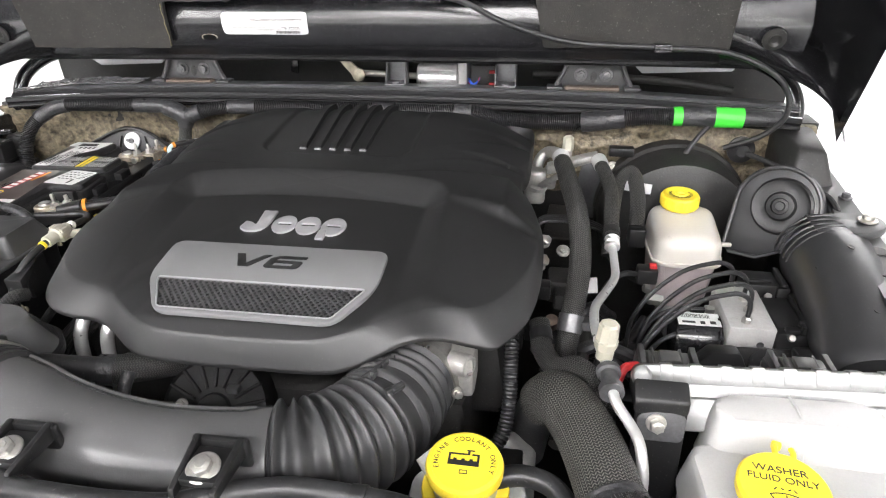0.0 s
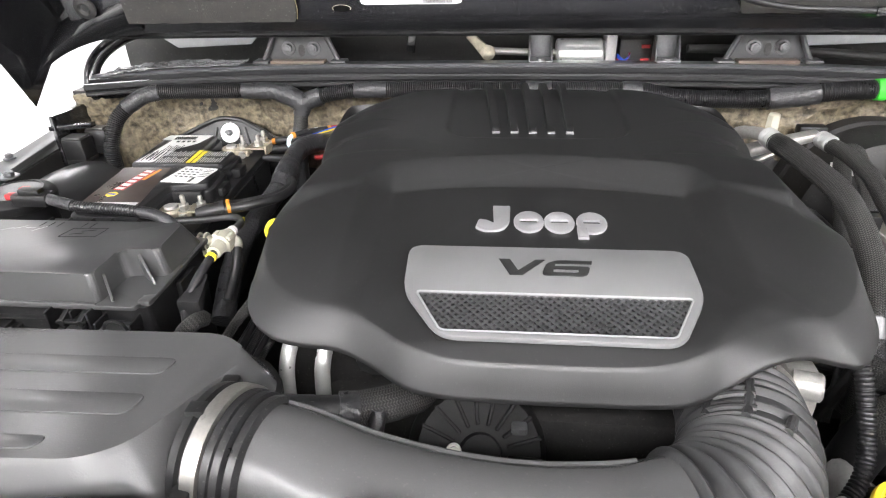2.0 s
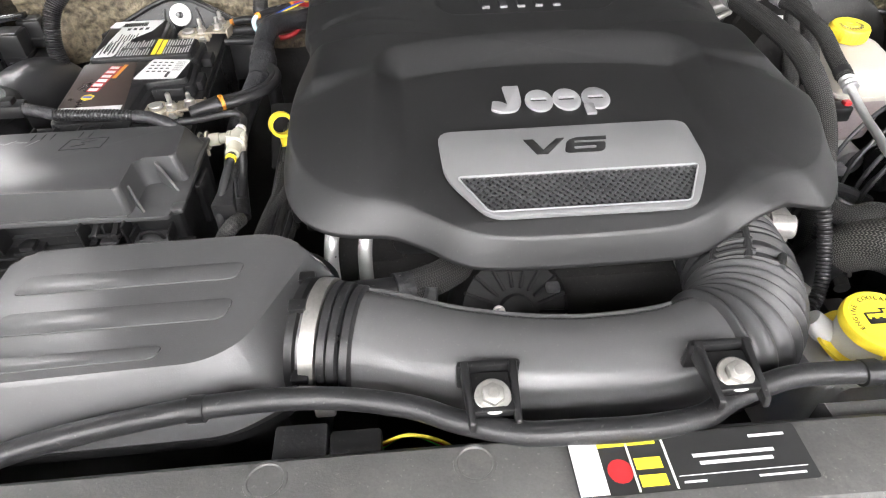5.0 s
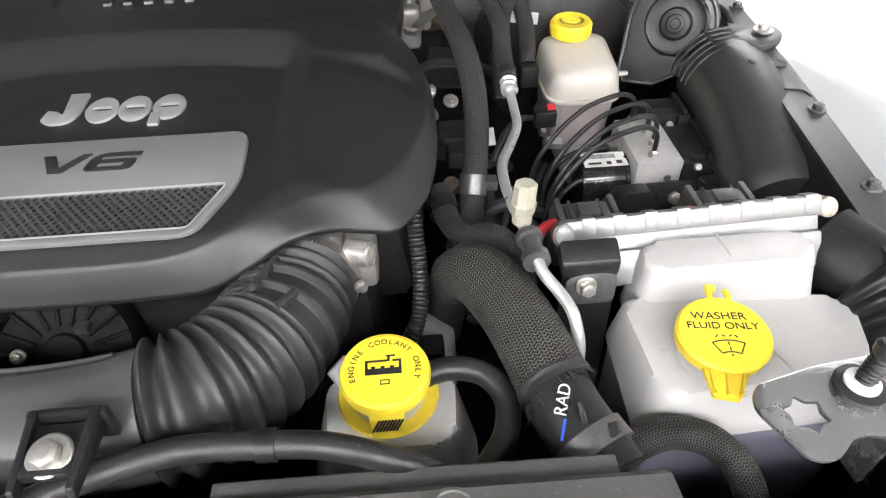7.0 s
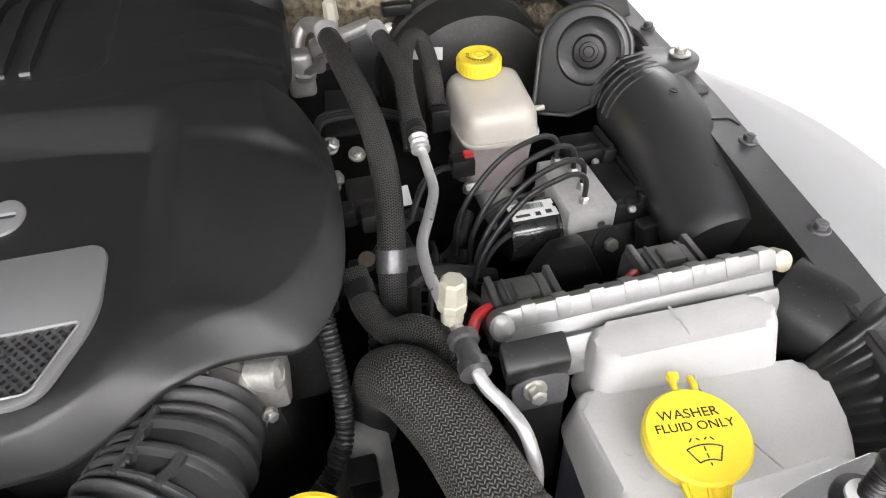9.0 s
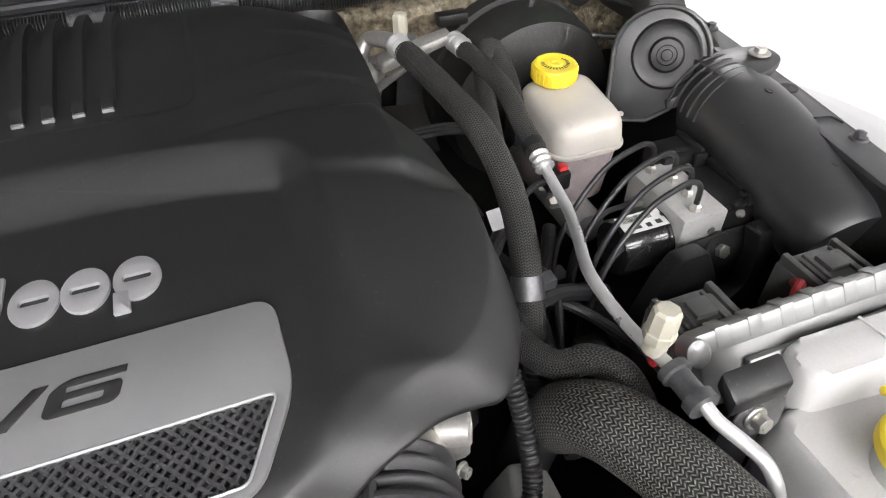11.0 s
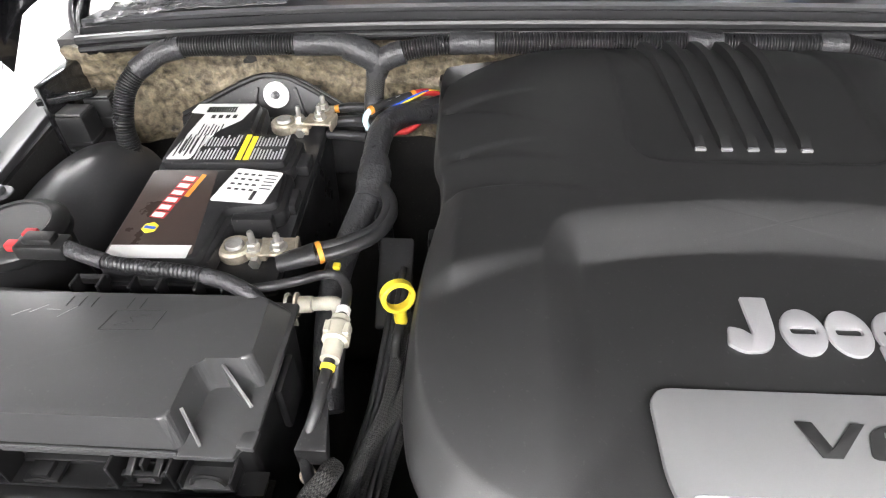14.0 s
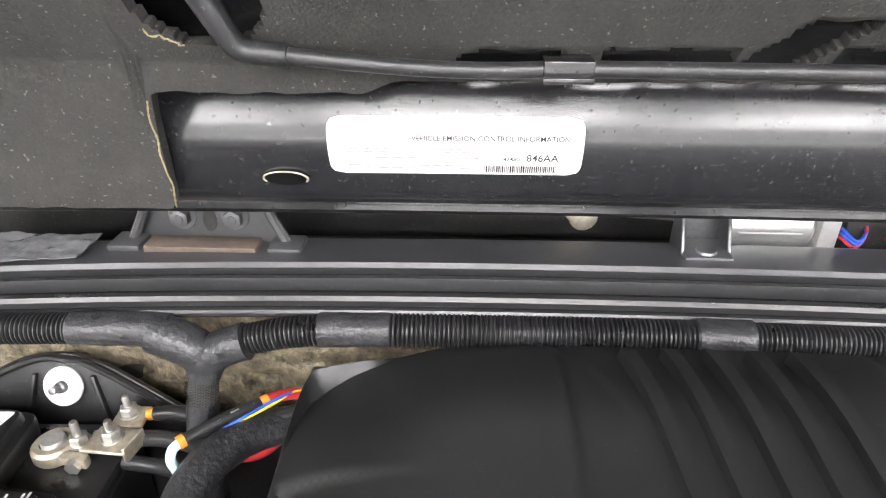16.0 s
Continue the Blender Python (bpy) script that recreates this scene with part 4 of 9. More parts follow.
    for cx in (-0.0145, 0.0165, 0.0490):
        oval = [(cx + 0.0155 * math.cos(t), -0.0085 + 0.0195 * math.sin(t)) for t in np.linspace(0, math.tau, 32, endpoint=False)]
        slit = rounded([(cx - 0.009, -0.0105), (cx + 0.009, -0.0105), (cx + 0.009, -0.0050), (cx - 0.009, -0.0050)], 0.002, 3)
        part("brand_shape", plate(oval, 0.005, mb, 0.0010, [slit]), M_SILVER, c, "raised silver brand shape")
    part("brand_shape", plate(rounded([(0.0335, -0.0365), (0.0440, -0.0365), (0.0440, -0.018), (0.0335, -0.018)], 0.001), 0.0052, mb, 0.0008), M_SILVER, c, "raised silver brand shape")


engine_cover()


# ---- intake: air box, duct, bellows, throttle ----
def air_box():
    a = thing("air_box", (-0.37, 0.26, 0.85), "black plastic air filter box with moulded pads on its lid", "air box")
    low = [(-0.515, 0.17), (-0.29, 0.175), (-0.245, 0.20), (-0.235, 0.32), (-0.265, 0.352), (-0.515, 0.345)]
    part("housing", frustum(rounded(low, 0.012, 3), rounded([(x * 1.01, y) for x, y in low], 0.012, 3), 0.80, 0.985, 0.002, 1), M_BLACK, a)
    b = [(-0.525, 0.165), (-0.285, 0.172), (-0.236, 0.200), (-0.209, 0.350), (-0.246, 0.390), (-0.525, 0.384)]
    t = [(-0.500, 0.195), (-0.300, 0.205), (-0.272, 0.225), (-0.229, 0.344), (-0.268, 0.375), (-0.512, 0.368)]
    lid = frustum(rounded(b, 0.02, 5), rounded(t, 0.02, 5), 0.985, 1.038, 0)
    bmesh.ops.bevel(lid, geom=[e for e in lid.edges if abs(e.verts[0].co.z - 1.038) < 1e-6 and abs(e.verts[1].co.z - 1.038) < 1e-6], offset=0.006, segments=3, affect="EDGES", profile=0.5)
    for v in lid.verts:
        if v.co.z > 1.0:
            v.co.z -= 0.11 * (v.co.y - 0.25)
    l = part("lid", lid, M_DUCT, a)
    part("rim", frustum(rounded([(x - 0.004 if x < -0.4 else x + 0.004, y) for x, y in b], 0.02, 5), rounded([(x - 0.004 if x < -0.4 else x + 0.004, y) for x, y in b], 0.02, 5), 0.978, 0.988, 0.001, 1), M_BLACK, l)
    for y0, y1, x0, x1 in ((0.300, 0.330, -0.482, -0.293), (0.247, 0.279, -0.480, -0.293), (0.206, 0.226, -0.470, -0.338)):
        o = rounded([(x0 - 0.006, y0), (x1, y0 + 0.006), (x1 + 0.004, y1), (x0, y1 - 0.004)], 0.009, 5)
        pad = plate(o, 0.0028, Matrix.Translation((0, 0, 1.0365)), 0.0005)
        for v in pad.verts:
            v.co.z -= 0.11 * (v.co.y - 0.25)
        part("raised_pad", pad, M_DUCT, l)
    for y in (0.225, 0.305):
        part("latch", box(-0.535, -0.518, y, y + 0.03, 0.95, 1.01, 0.004), M_BLACK, a, "black spring latch")
    # outlet collar towards the duct
    part("collar", revolve([(0.046, 0), (0.0535, 0.002), (0.0545, 0.009), (0.050, 0.011)], (-0.2345, 0.2570, 1.002), (1, -0.2, 0), 44), M_BLACK, a)
    for k in range(3):
        w = radians(38 + 62 * k)
        part("collar_lug", box(-0.236, -0.222, 0.2555 + 0.0545 * math.cos(w) - 0.006, 0.2555 + 0.0545 * math.cos(w) + 0.006, 1.0 + 0.0545 * math.sin(w) - 0.002, 1.004 + 0.0545 * math.sin(w), 0.0012), M_BLACK, a)


air_box()

AX = [(-0.232, 0.256, 1.002), (-0.20, 0.250, 1.002), (-0.16, 0.240, 1.000), (-0.11, 0.222, 0.998), (-0.05, 0.208, 0.997), (0.01, 0.203, 0.996), (0.07, 0.207, 0.996), (0.112, 0.216, 0.997)]
BX = [(0.106, 0.2145, 0.997), (0.130, 0.223, 0.995), (0.150, 0.239, 0.991), (0.167, 0.261, 0.987), (0.182, 0.290, 0.983), (0.192, 0.325, 0.979), (0.198, 0.366, 0.975)]


def intake():
    d = thing("intake_duct", (0, 0.2, 0.95), "black moulded intake duct with a ribbed rubber bellows", "intake duct")
    part("pipe", tube(AX, lambda s, t: 0.047 + 0.004 * sstep((0.10 - t) / 0.1) + 0.002 * sstep((t - 0.9) / 0.1), 0.006, 44, 1.0), M_DUCT, d)
    axis = spline(AX, 0.01)
    seam = []
    for i in range(4, len(axis) - 2):
        t = Vector(axis[i + 1] - axis[i - 1]).normalized()
        side = Vector((0, 0, 1)).cross(t).normalized()
        seam.append(tuple(Vector(axis[i]) + side * 0.0345 + Vector((0, 0, 0.0325))))
    part("moulding_seam", tube(seam, 0.0024, 0.006, 8), M_DUCT, d)
    for i, (x, r) in enumerate(((-0.2035, 0.0535), (-0.1955, 0.0530), (-0.1855, 0.0520))):
        part("cuff", revolve([(r - 0.004, -0.005), (r, -0.003), (r, 0.003), (r - 0.004, 0.005)], (x, 0.2545 + 0.25 * (-0.222 - x), 1.002), (1, -0.2, 0), 44), M_RUBBER, d)
    cl = part("clamp_band", revolve([(0.0515, -0.006), (0.0550, -0.006), (0.0550, 0.006), (0.0515, 0.006)], (-0.2145, 0.2530, 1.002), (1, -0.2, 0), 44), M_STEEL, d, "bright worm-drive hose clamp")
    part("screw_housing", box(-0.222, -0.205, 0.192, 0.204, 0.975, 0.995, 0.002), M_STEEL, cl)

    def rr(s, t):
        if t < 0.52:
            return 0.0462 + 0.0085 * (0.5 - 0.5 * math.cos(math.tau * s / 0.0145)) ** 1.1
        if t < 0.80:
            f = (s / 0.0205) % 1.0
            return 0.0478 + 0.0062 * max(sstep((0.20 - f) / 0.12), sstep((f - 0.80) / 0.12))
        return 0.0470 + 0.0060 * (0.5 - 0.5 * math.cos(math.tau * s / 0.0135)) ** 0.8 * (1 if t < 0.95 else 0.2)
    part("bellows", tube(BX, rr, 0.0012, 56), M_BELLOWS, d, "ribbed black rubber bellows")
    # raised spine and cross webs on the elbow's shoulder
    axis = spline(BX, 0.004)

    def on_bend(t, a, lift=0.0008):
        """A point on the bellows: share of its length, degrees from the top towards the outer side."""
        i = min(len(axis) - 2, max(1, int(t * (len(axis) - 1))))
        f = Vector(axis[i + 1] - axis[i - 1]).normalized()
        out = f.cross(Vector((0, 0, 1))).normalized()
        up = out.cross(f)
        return tuple(Vector(axis[i]) + (up * math.cos(radians(a)) + out * math.sin(radians(a))) * (0.0535 + lift))
    for a0, a1, t0, t1 in ((-12, -6, 0.53, 0.82), (-46, -38, 0.55, 0.82), (20, 26, 0.53, 0.64)):
        part("spine", tube([on_bend(t0 + (t1 - t0) * k / 6, a0 + (a1 - a0) * k / 6, -0.0022) for k in range(7)], 0.0040, 0.003, 10), M_BELLOWS, d)
    for t in (0.60, 0.70):
        part("web_rib", tube([on_bend(t, a, -0.0020) for a in range(-46, 2, 6)], 0.0036, 0.003, 10), M_BELLOWS, d)
    # front brackets with bolts
    for x, y, z in ((-0.083, 0.151, 1.051), (0.0895, 0.149, 1.060)):
        b = part("bracket", box(x - 0.015, x + 0.015, y - 0.012, y + 0.022, z - 0.009, z - 0.001, 0.002), M_BLACK, d, "black clip bracket")
        for sx in (-1, 1):
            part("prong", hull([(x + sx * 0.016 - 0.0025, y - 0.022, z - 0.012), (x + sx * 0.016 + 0.0025, y - 0.022, z - 0.012), (x + sx * 0.018 - 0.003, y + 0.030, z - 0.012), (x + sx * 0.018 + 0.003, y + 0.030, z - 0.012), (x + sx * 0.016 - 0.0025, y - 0.020, z - 0.003),
                 (x + sx * 0.016 + 0.0025, y - 0.020, z - 0.003), (x + sx * 0.018 - 0.003, y + 0.028, z + 0.005), (x + sx * 0.018 + 0.003, y + 0.028, z + 0.005)], 0.0015), M_BLACK, b)
        part("back", box(x - 0.024, x + 0.024, y + 0.024, y + 0.031, z - 0.025, z + 0.003, 0.003), M_BLACK, b)
        part("bolt", bolt((x, y, z - 0.001), (0, -0.25, 1), 0.0085, 0.006, 1.55), M_STEEL, b, "bright flanged bolt")
    t = thing("throttle_body", (0.222, 0.38, 0.95), "cast aluminium throttle body behind the bellows", "throttle body")
    part("throat", revolve([(0.040, 0), (0.051, 0.001), (0.051, 0.008), (0.047, 0.012), (0.047, 0.05), (0, 0.05)], (0.200, 0.372, 0.973), (0.1, 1, 0), 40), M_CAST, t)
    part("motor", box(0.240, 0.268, 0.365, 0.41, 0.955, 1.008, 0.006), M_CAST, t)
    part("port", revolve([(0.0125, 0), (0.0125, 0.022), (0.010, 0.024), (0.010, 0.01), (0, 0.01)], (0.243, 0.372, 0.998), (0.9, -0.35, 0.1), 24), M_CAST, t, "hollow aluminium port")
    part("bolt", bolt((0.252, 0.350, 0.975), (0.5, -0.8, 0.2), 0.005, 0.005, 1.3), M_STEEL, t)
    part("band", revolve([(0.0505, -0.005), (0.053, -0.005), (0.053, 0.005), (0.0505, 0.005)], (0.1985, 0.366, 0.974), (0.12, 1, 0), 44), M_STEEL, t, "bright clamp band")


intake()


# ---- radiator support at the front ----
def front_support():
    c = thing("radiator_support", (0, 0.1, 0.9), "black plastic radiator support beam across the front", "support beam", kind="structure")
    prof = [(0.128, 0.93), (0.130, 1.026), (0.124, 1.033), (0.095, 1.037), (0.070, 1.034), (0.060, 1.020), (0.030, 1.016), (-0.05, 1.010), (-0.09, 1.0), (-0.09, 0.93)]
    part("beam", sweep_x(prof, -0.60, 0.445, 50, 0.012), M_DUSTY, c)
    prof2 = [(0.105, 0.93), (0.106, 0.985), (0.09, 0.995), (-0.09, 0.985), (-0.09, 0.93)]
    part("end_beam", sweep_x(prof2, 0.445, 0.70, 12, 0.012), M_BLACK, c)
    part("rear_step", sweep_x([(0.150, 0.93), (0.150, 1.012), (0.146, 1.018), (0.129, 1.018), (0.129, 0.93)], 0.17, 0.42, 20, 0.012), M_DUSTY, c)
    for x in (-0.24, -0.10, 0.315):
        part("dimple", revolve([(0.015, 0), (0.0148, 0.0012), (0.0125, 0.0014), (0.0115, 0.0004), (0, 0.0002)], (x, 0.110 - 0.012 * (x / 0.72) ** 2, 1.0345), (0, 0.1, 1), 28), M_DUSTY, c, "round moulded dimple")
    # service label
    m = frame_on((0.043, 0.098, 1.0395), (1, 0.012, 0), (0, 1, 0.0))
    L = thing("service_label", (0.043, 0.098, 1.039), "black and white service label stuck on the radiator support", "label")
    part("sheet", plate(rounded([(-0.080, -0.020), (0.080, -0.020), (0.080, 0.020), (-0.080, 0.020)], 0.002, 2), 0.0006, m, 0), M_INK, L)
    m2 = m @ Matrix.Translation((0, 0, 0.0007))
    part("white_field", bars([(-0.079, -0.060, -0.019, 0.019)], m2, 0.0002), M_WHITE, L, smooth=0)
    for q in ((-0.038, -0.020, -0.016, -0.008), (-0.038, -0.020, -0.004, 0.004), (-0.060, -0.02, 0.0135, 0.0185)):
        part("yellow_field", bars([q], m2, 0.0002), M_YELLOW, L, smooth=0)
    part("red_sign", plate(circle(-0.049, -0.004, 0.0085, 20), 0.0002, m2, 0), M_RED, L)
    part("small_print", bars([(-0.041, -0.0395, -0.019, 0.019), (-0.016, -0.0145, -0.019, 0.019), (-0.012, 0.075, -0.0112, -0.0106), (0.005, 0.055, -0.0045, -0.002), (0.002, 0.058, 0.001, 0.0035), (0.045, 0.07, 0.012, 0.014),
                              (-0.01, 0.005, -0.016, -0.0145), (0.04, 0.072, -0.016, -0.0145)], m2, 0.0002), M_WHITE, L, smooth=0)
    h = thing("front_hose", (0, 0.13, 1.0), "thick black rubber hose lying over the radiator support", "hose")
    part("hose", tube([(-0.52, 0.135, 1.0), (-0.42, 0.160, 1.016), (-0.325, 0.172, 1.026), (-0.26, 0.175, 1.030), (-0.20, 0.173, 1.030), (-0.143, 0.161, 1.030), (-0.112, 0.146, 1.032), (-0.090, 0.137, 1.034), (-0.062, 0.127, 1.038), (-0.030, 0.122, 1.044), (0.000, 0.120, 1.046), (0.030, 0.122, 1.044), (0.066, 0.131, 1.037),
                       (0.092, 0.145, 1.034), (0.120, 0.154, 1.034), (0.155, 0.161, 1.034), (0.214, 0.159, 1.034), (0.248, 0.155, 1.032), (0.29, 0.150, 1.014), (0.33, 0.145, 0.99)], 0.0088, 0.006, 18), M_RUBBER, h)
    for x, y, z in ((-0.30, 0.1735, 1.0278), (0.205, 0.1592, 1.034)):
        part("clip", tube([(x - 0.006, y, z), (x + 0.006, y, z)], 0.0104, 0.003, 18), M_BLACK, h, "black hose clip")
    g = thing("wiring_connector", (-0.2, 0.15, 1.0), "grey connector with yellow and red wires behind the support", "connector")
    part("shell", box(-0.245, -0.205, 0.135, 0.165, 0.985, 1.012, 0.003), M_RUBBER, g)
    part("plug", box(-0.204, -0.165, 0.138, 0.160, 0.988, 1.008, 0.003), M_BLACK, g)
    for k, mm in enumerate((M_YELLOW, M_RED, M_GREEN)):
        part("wire", tube([(-0.166, 0.150, 1.0 - 0.003 * k), (-0.145, 0.152 + 0.002 * k, 1.006 - 0.003 * k), (-0.12, 0.148, 1.000 - 0.003 * k), (-0.10, 0.14, 0.985)], 0.0013, 0.004, 6), mm, g)


front_support()


def hood_latch():
    t = thing("hood_rest_bracket", (0.55, 0.15, 1.0), "grey steel bracket with a threaded rubber hood stop", "bracket")
    m = frame_on((0.556, 0.150, 1.036), (1, 0.10, 0.02), (0, 1, 0.02))
    out = rounded([(-0.047, 0.010), (-0.038, 0.024), (0.010, 0.030), (0.058, 0.030), (0.060, -0.012), (0.030, -0.030), (0.004, -0.020), (-0.018, -0.034), (-0.034, -0.030)], [0.01, 0.008, 0.004, 0.006, 0.01, 0.01, 0.01, 0.01, 0.012], 4)
    star = [(-0.018 + (0.0135 if k % 2 else 0.0095) * math.cos(math.tau * k / 12), -0.002 + (0.0135 if k % 2 else 0.0095) * math.sin(math.tau * k / 12)) for k in range(12)]
    part("plate", plate(out, 0.004, m, 0.0012, [star]), M_PLATE, t)
    part("leg", hull([tuple(m @ Vector(q)) for q in ((0.056, -0.012, 0), (0.060, -0.012, 0), (0.060, 0.030, 0), (0.056, 0.030, 0), (0.056, -0.012, -0.1), (0.060, -0.012, -0.1), (0.060, 0.03, -0.1), (0.056, 0.03, -0.1))], 0.001), M_PLATE, t)
    p = m @ Vector((0.024, 0.008, 0.004))
    part("washer", revolve([(0.016, 0), (0.016, 0.004), (0.011, 0.006), (0.011, 0.0045), (0, 0.0045)], p, (0, 0, 1), 28), M_RUBBER, t)
    part("bush", revolve([(0.0108, 0.004), (0.0108, 0.008), (0.006, 0.009), (0, 0.009)], p, (0, 0, 1), 24), M_WHITE, t, "white nylon bush")
    prof = [(0.0052, 0.006)]
    for k in range(7):
        prof += [(0.0068, 0.008 + 0.003 * k), (0.0056, 0.0095 + 0.003 * k)]
    prof += [(0.0078, 0.030), (0.0085, 0.036), (0.0065, 0.039), (0, 0.039)]
    part("stop", revolve(prof, p, (0.22, 0.12, 1), 20), M_RUBBER, t, "black threaded rubber stop")


hood_latch()


# ---- coolant bottle ----
def coolant():
    c = thing("coolant_bottle", (0.277, 0.225, 0.88), "white plastic coolant bottle with a yellow pressure cap", "coolant bottle")
    at = Vector((0.2755, 0.2350, 0))
    part("tank", frustum(rounded([(0.205, 0.180), (0.345, 0.180), (0.35, 0.272), (0.20, 0.272)], 0.02, 4), rounded([(0.228, 0.196), (0.325, 0.196), (0.33, 0.266), (0.223, 0.266)], 0.02, 4), 0.86, 0.956, 0.006), M_TANK, c)
    part("neck", revolve([(0.0285, 0.945), (0.0285, 0.9950), (0.026, 0.9955), (0, 0.9955)], at, (0, 0, 1), 36), M_TANK, c)
    part("overflow", revolve([(0.010, 0), (0.012, 0.012), (0.010, 0.03), (0, 0.03)], (0.255, 0.245, 0.963), (-0.6, 0.4, 0.5), 20), M_TANK, c)
    part("lower_ring", revolve([(0.029, 0.9645), (0.0365, 0.9655), (0.0395, 0.9690), (0.0385, 0.9715), (0.0345, 0.9700), (0.029, 0.9690)], at, (0, 0, 1), 40), M_YELLOW, c, "yellow lower ring")
    tilt = Matrix.Translation((0.2755, 0.2318, 0.9820)) @ Matrix.Rotation(radians(4), 4, "X")
    prof = [(0.0300, 0.0135), (0.0335, 0.0140), (0.034, 0.020), (0.0325, 0.024), (0.029, 0.0255), (0.0285, 0.0245), (0, 0.0245)]
    cap = part("cap", turned(revolve(prof, (0, 0, 0), seg=56), tilt), M_YELLOW, c, "round yellow cap with black printing")
    top = tilt @ Matrix.Translation((0, 0, 0.0247))
    part("tab", turned(hull([(-0.013, -0.0310, 0.021), (0.013, -0.0310, 0.021), (-0.012, -0.0385, -0.006), (0.012, -0.0385, -0.006), (-0.013, -0.0275, 0.020), (0.013, -0.0275, 0.020), (-0.012, -0.0355, -0.007), (0.012, -0.0355, -0.007)], 0.0012), tilt), M_YELLOW, cap, "hatched yellow lock tab")
    text = "ENGINE COOLANT ONLY"
    ws = []
    for i, ch in enumerate(text):
        if ch == " ":
            continue
        a = radians(198 - i * 216 / (len(text) - 1))
        ws.append(lettering(ch, 0.0062, top @ Matrix.Translation((0.0245 * math.cos(a), 0.0245 * math.sin(a), 0)) @ Matrix.Rotation(a - math.pi / 2, 4, "Z"), 0.0002))
    part("lettering", join(*ws), M_INK, cap)
    part("fill_sign", bars([(-0.0135, 0.0115, -0.004, 0.0012), (-0.0145, -0.0125, -0.004, 0.0085), (0.0105, 0.0125, -0.004, 0.0085), (-0.0135, 0.002, 0.0068, 0.0085), (0.002, 0.004, 0.007, 0.0125), (0.001, 0.008, 0.0112, 0.0125), (0.006, 0.0115, 0.0068, 0.0085),
                            (-0.010, -0.007, 0.0012, 0.003), (-0.003, 0.0, 0.0012, 0.003), (0.004, 0.007, 0.0012, 0.003)], top, 0.0003), M_INK, cap, "black radiator sign", smooth=0)
    part("book_sign", plate([(-0.0035, -0.0125), (0.0035, -0.0125), (0.0035, -0.0085), (-0.0035, -0.0085)], 0.0003, top, 0, [[(-0.0028, -0.0118), (0.0028, -0.0118), (0.0028, -0.0092), (-0.0028, -0.0092)]]), M_INK, cap)
    hs = []
    for k in range(8):
        x = -0.0085 + 0.0024 * k
        hs.append(turned(bars([(-0.0008, 0.0008, -0.0062, 0.0062)], Matrix.Rotation(radians(-28), 4, "Z")), tilt @ frame_on((x + 0.0005, -0.0356, 0.0068), (1, 0, 0), (0, 0.28, 1))))
    part("hatching", join(*hs), M_INK, cap, smooth=0)
    h = thing("coolant_return_hose", (0.35, 0.2, 0.95), "black rubber return hose looping beside the coolant bottle", "hose")
    part("hose", tube([(0.300, 0.245, 0.972), (0.325, 0.250, 0.975), (0.352, 0.243, 0.973), (0.366, 0.222, 0.968), (0.362, 0.195, 0.962), (0.345, 0.175, 0.950), (0.33, 0.165, 0.92)], 0.0098, 0.005, 18), M_RUBBER, h)


coolant()


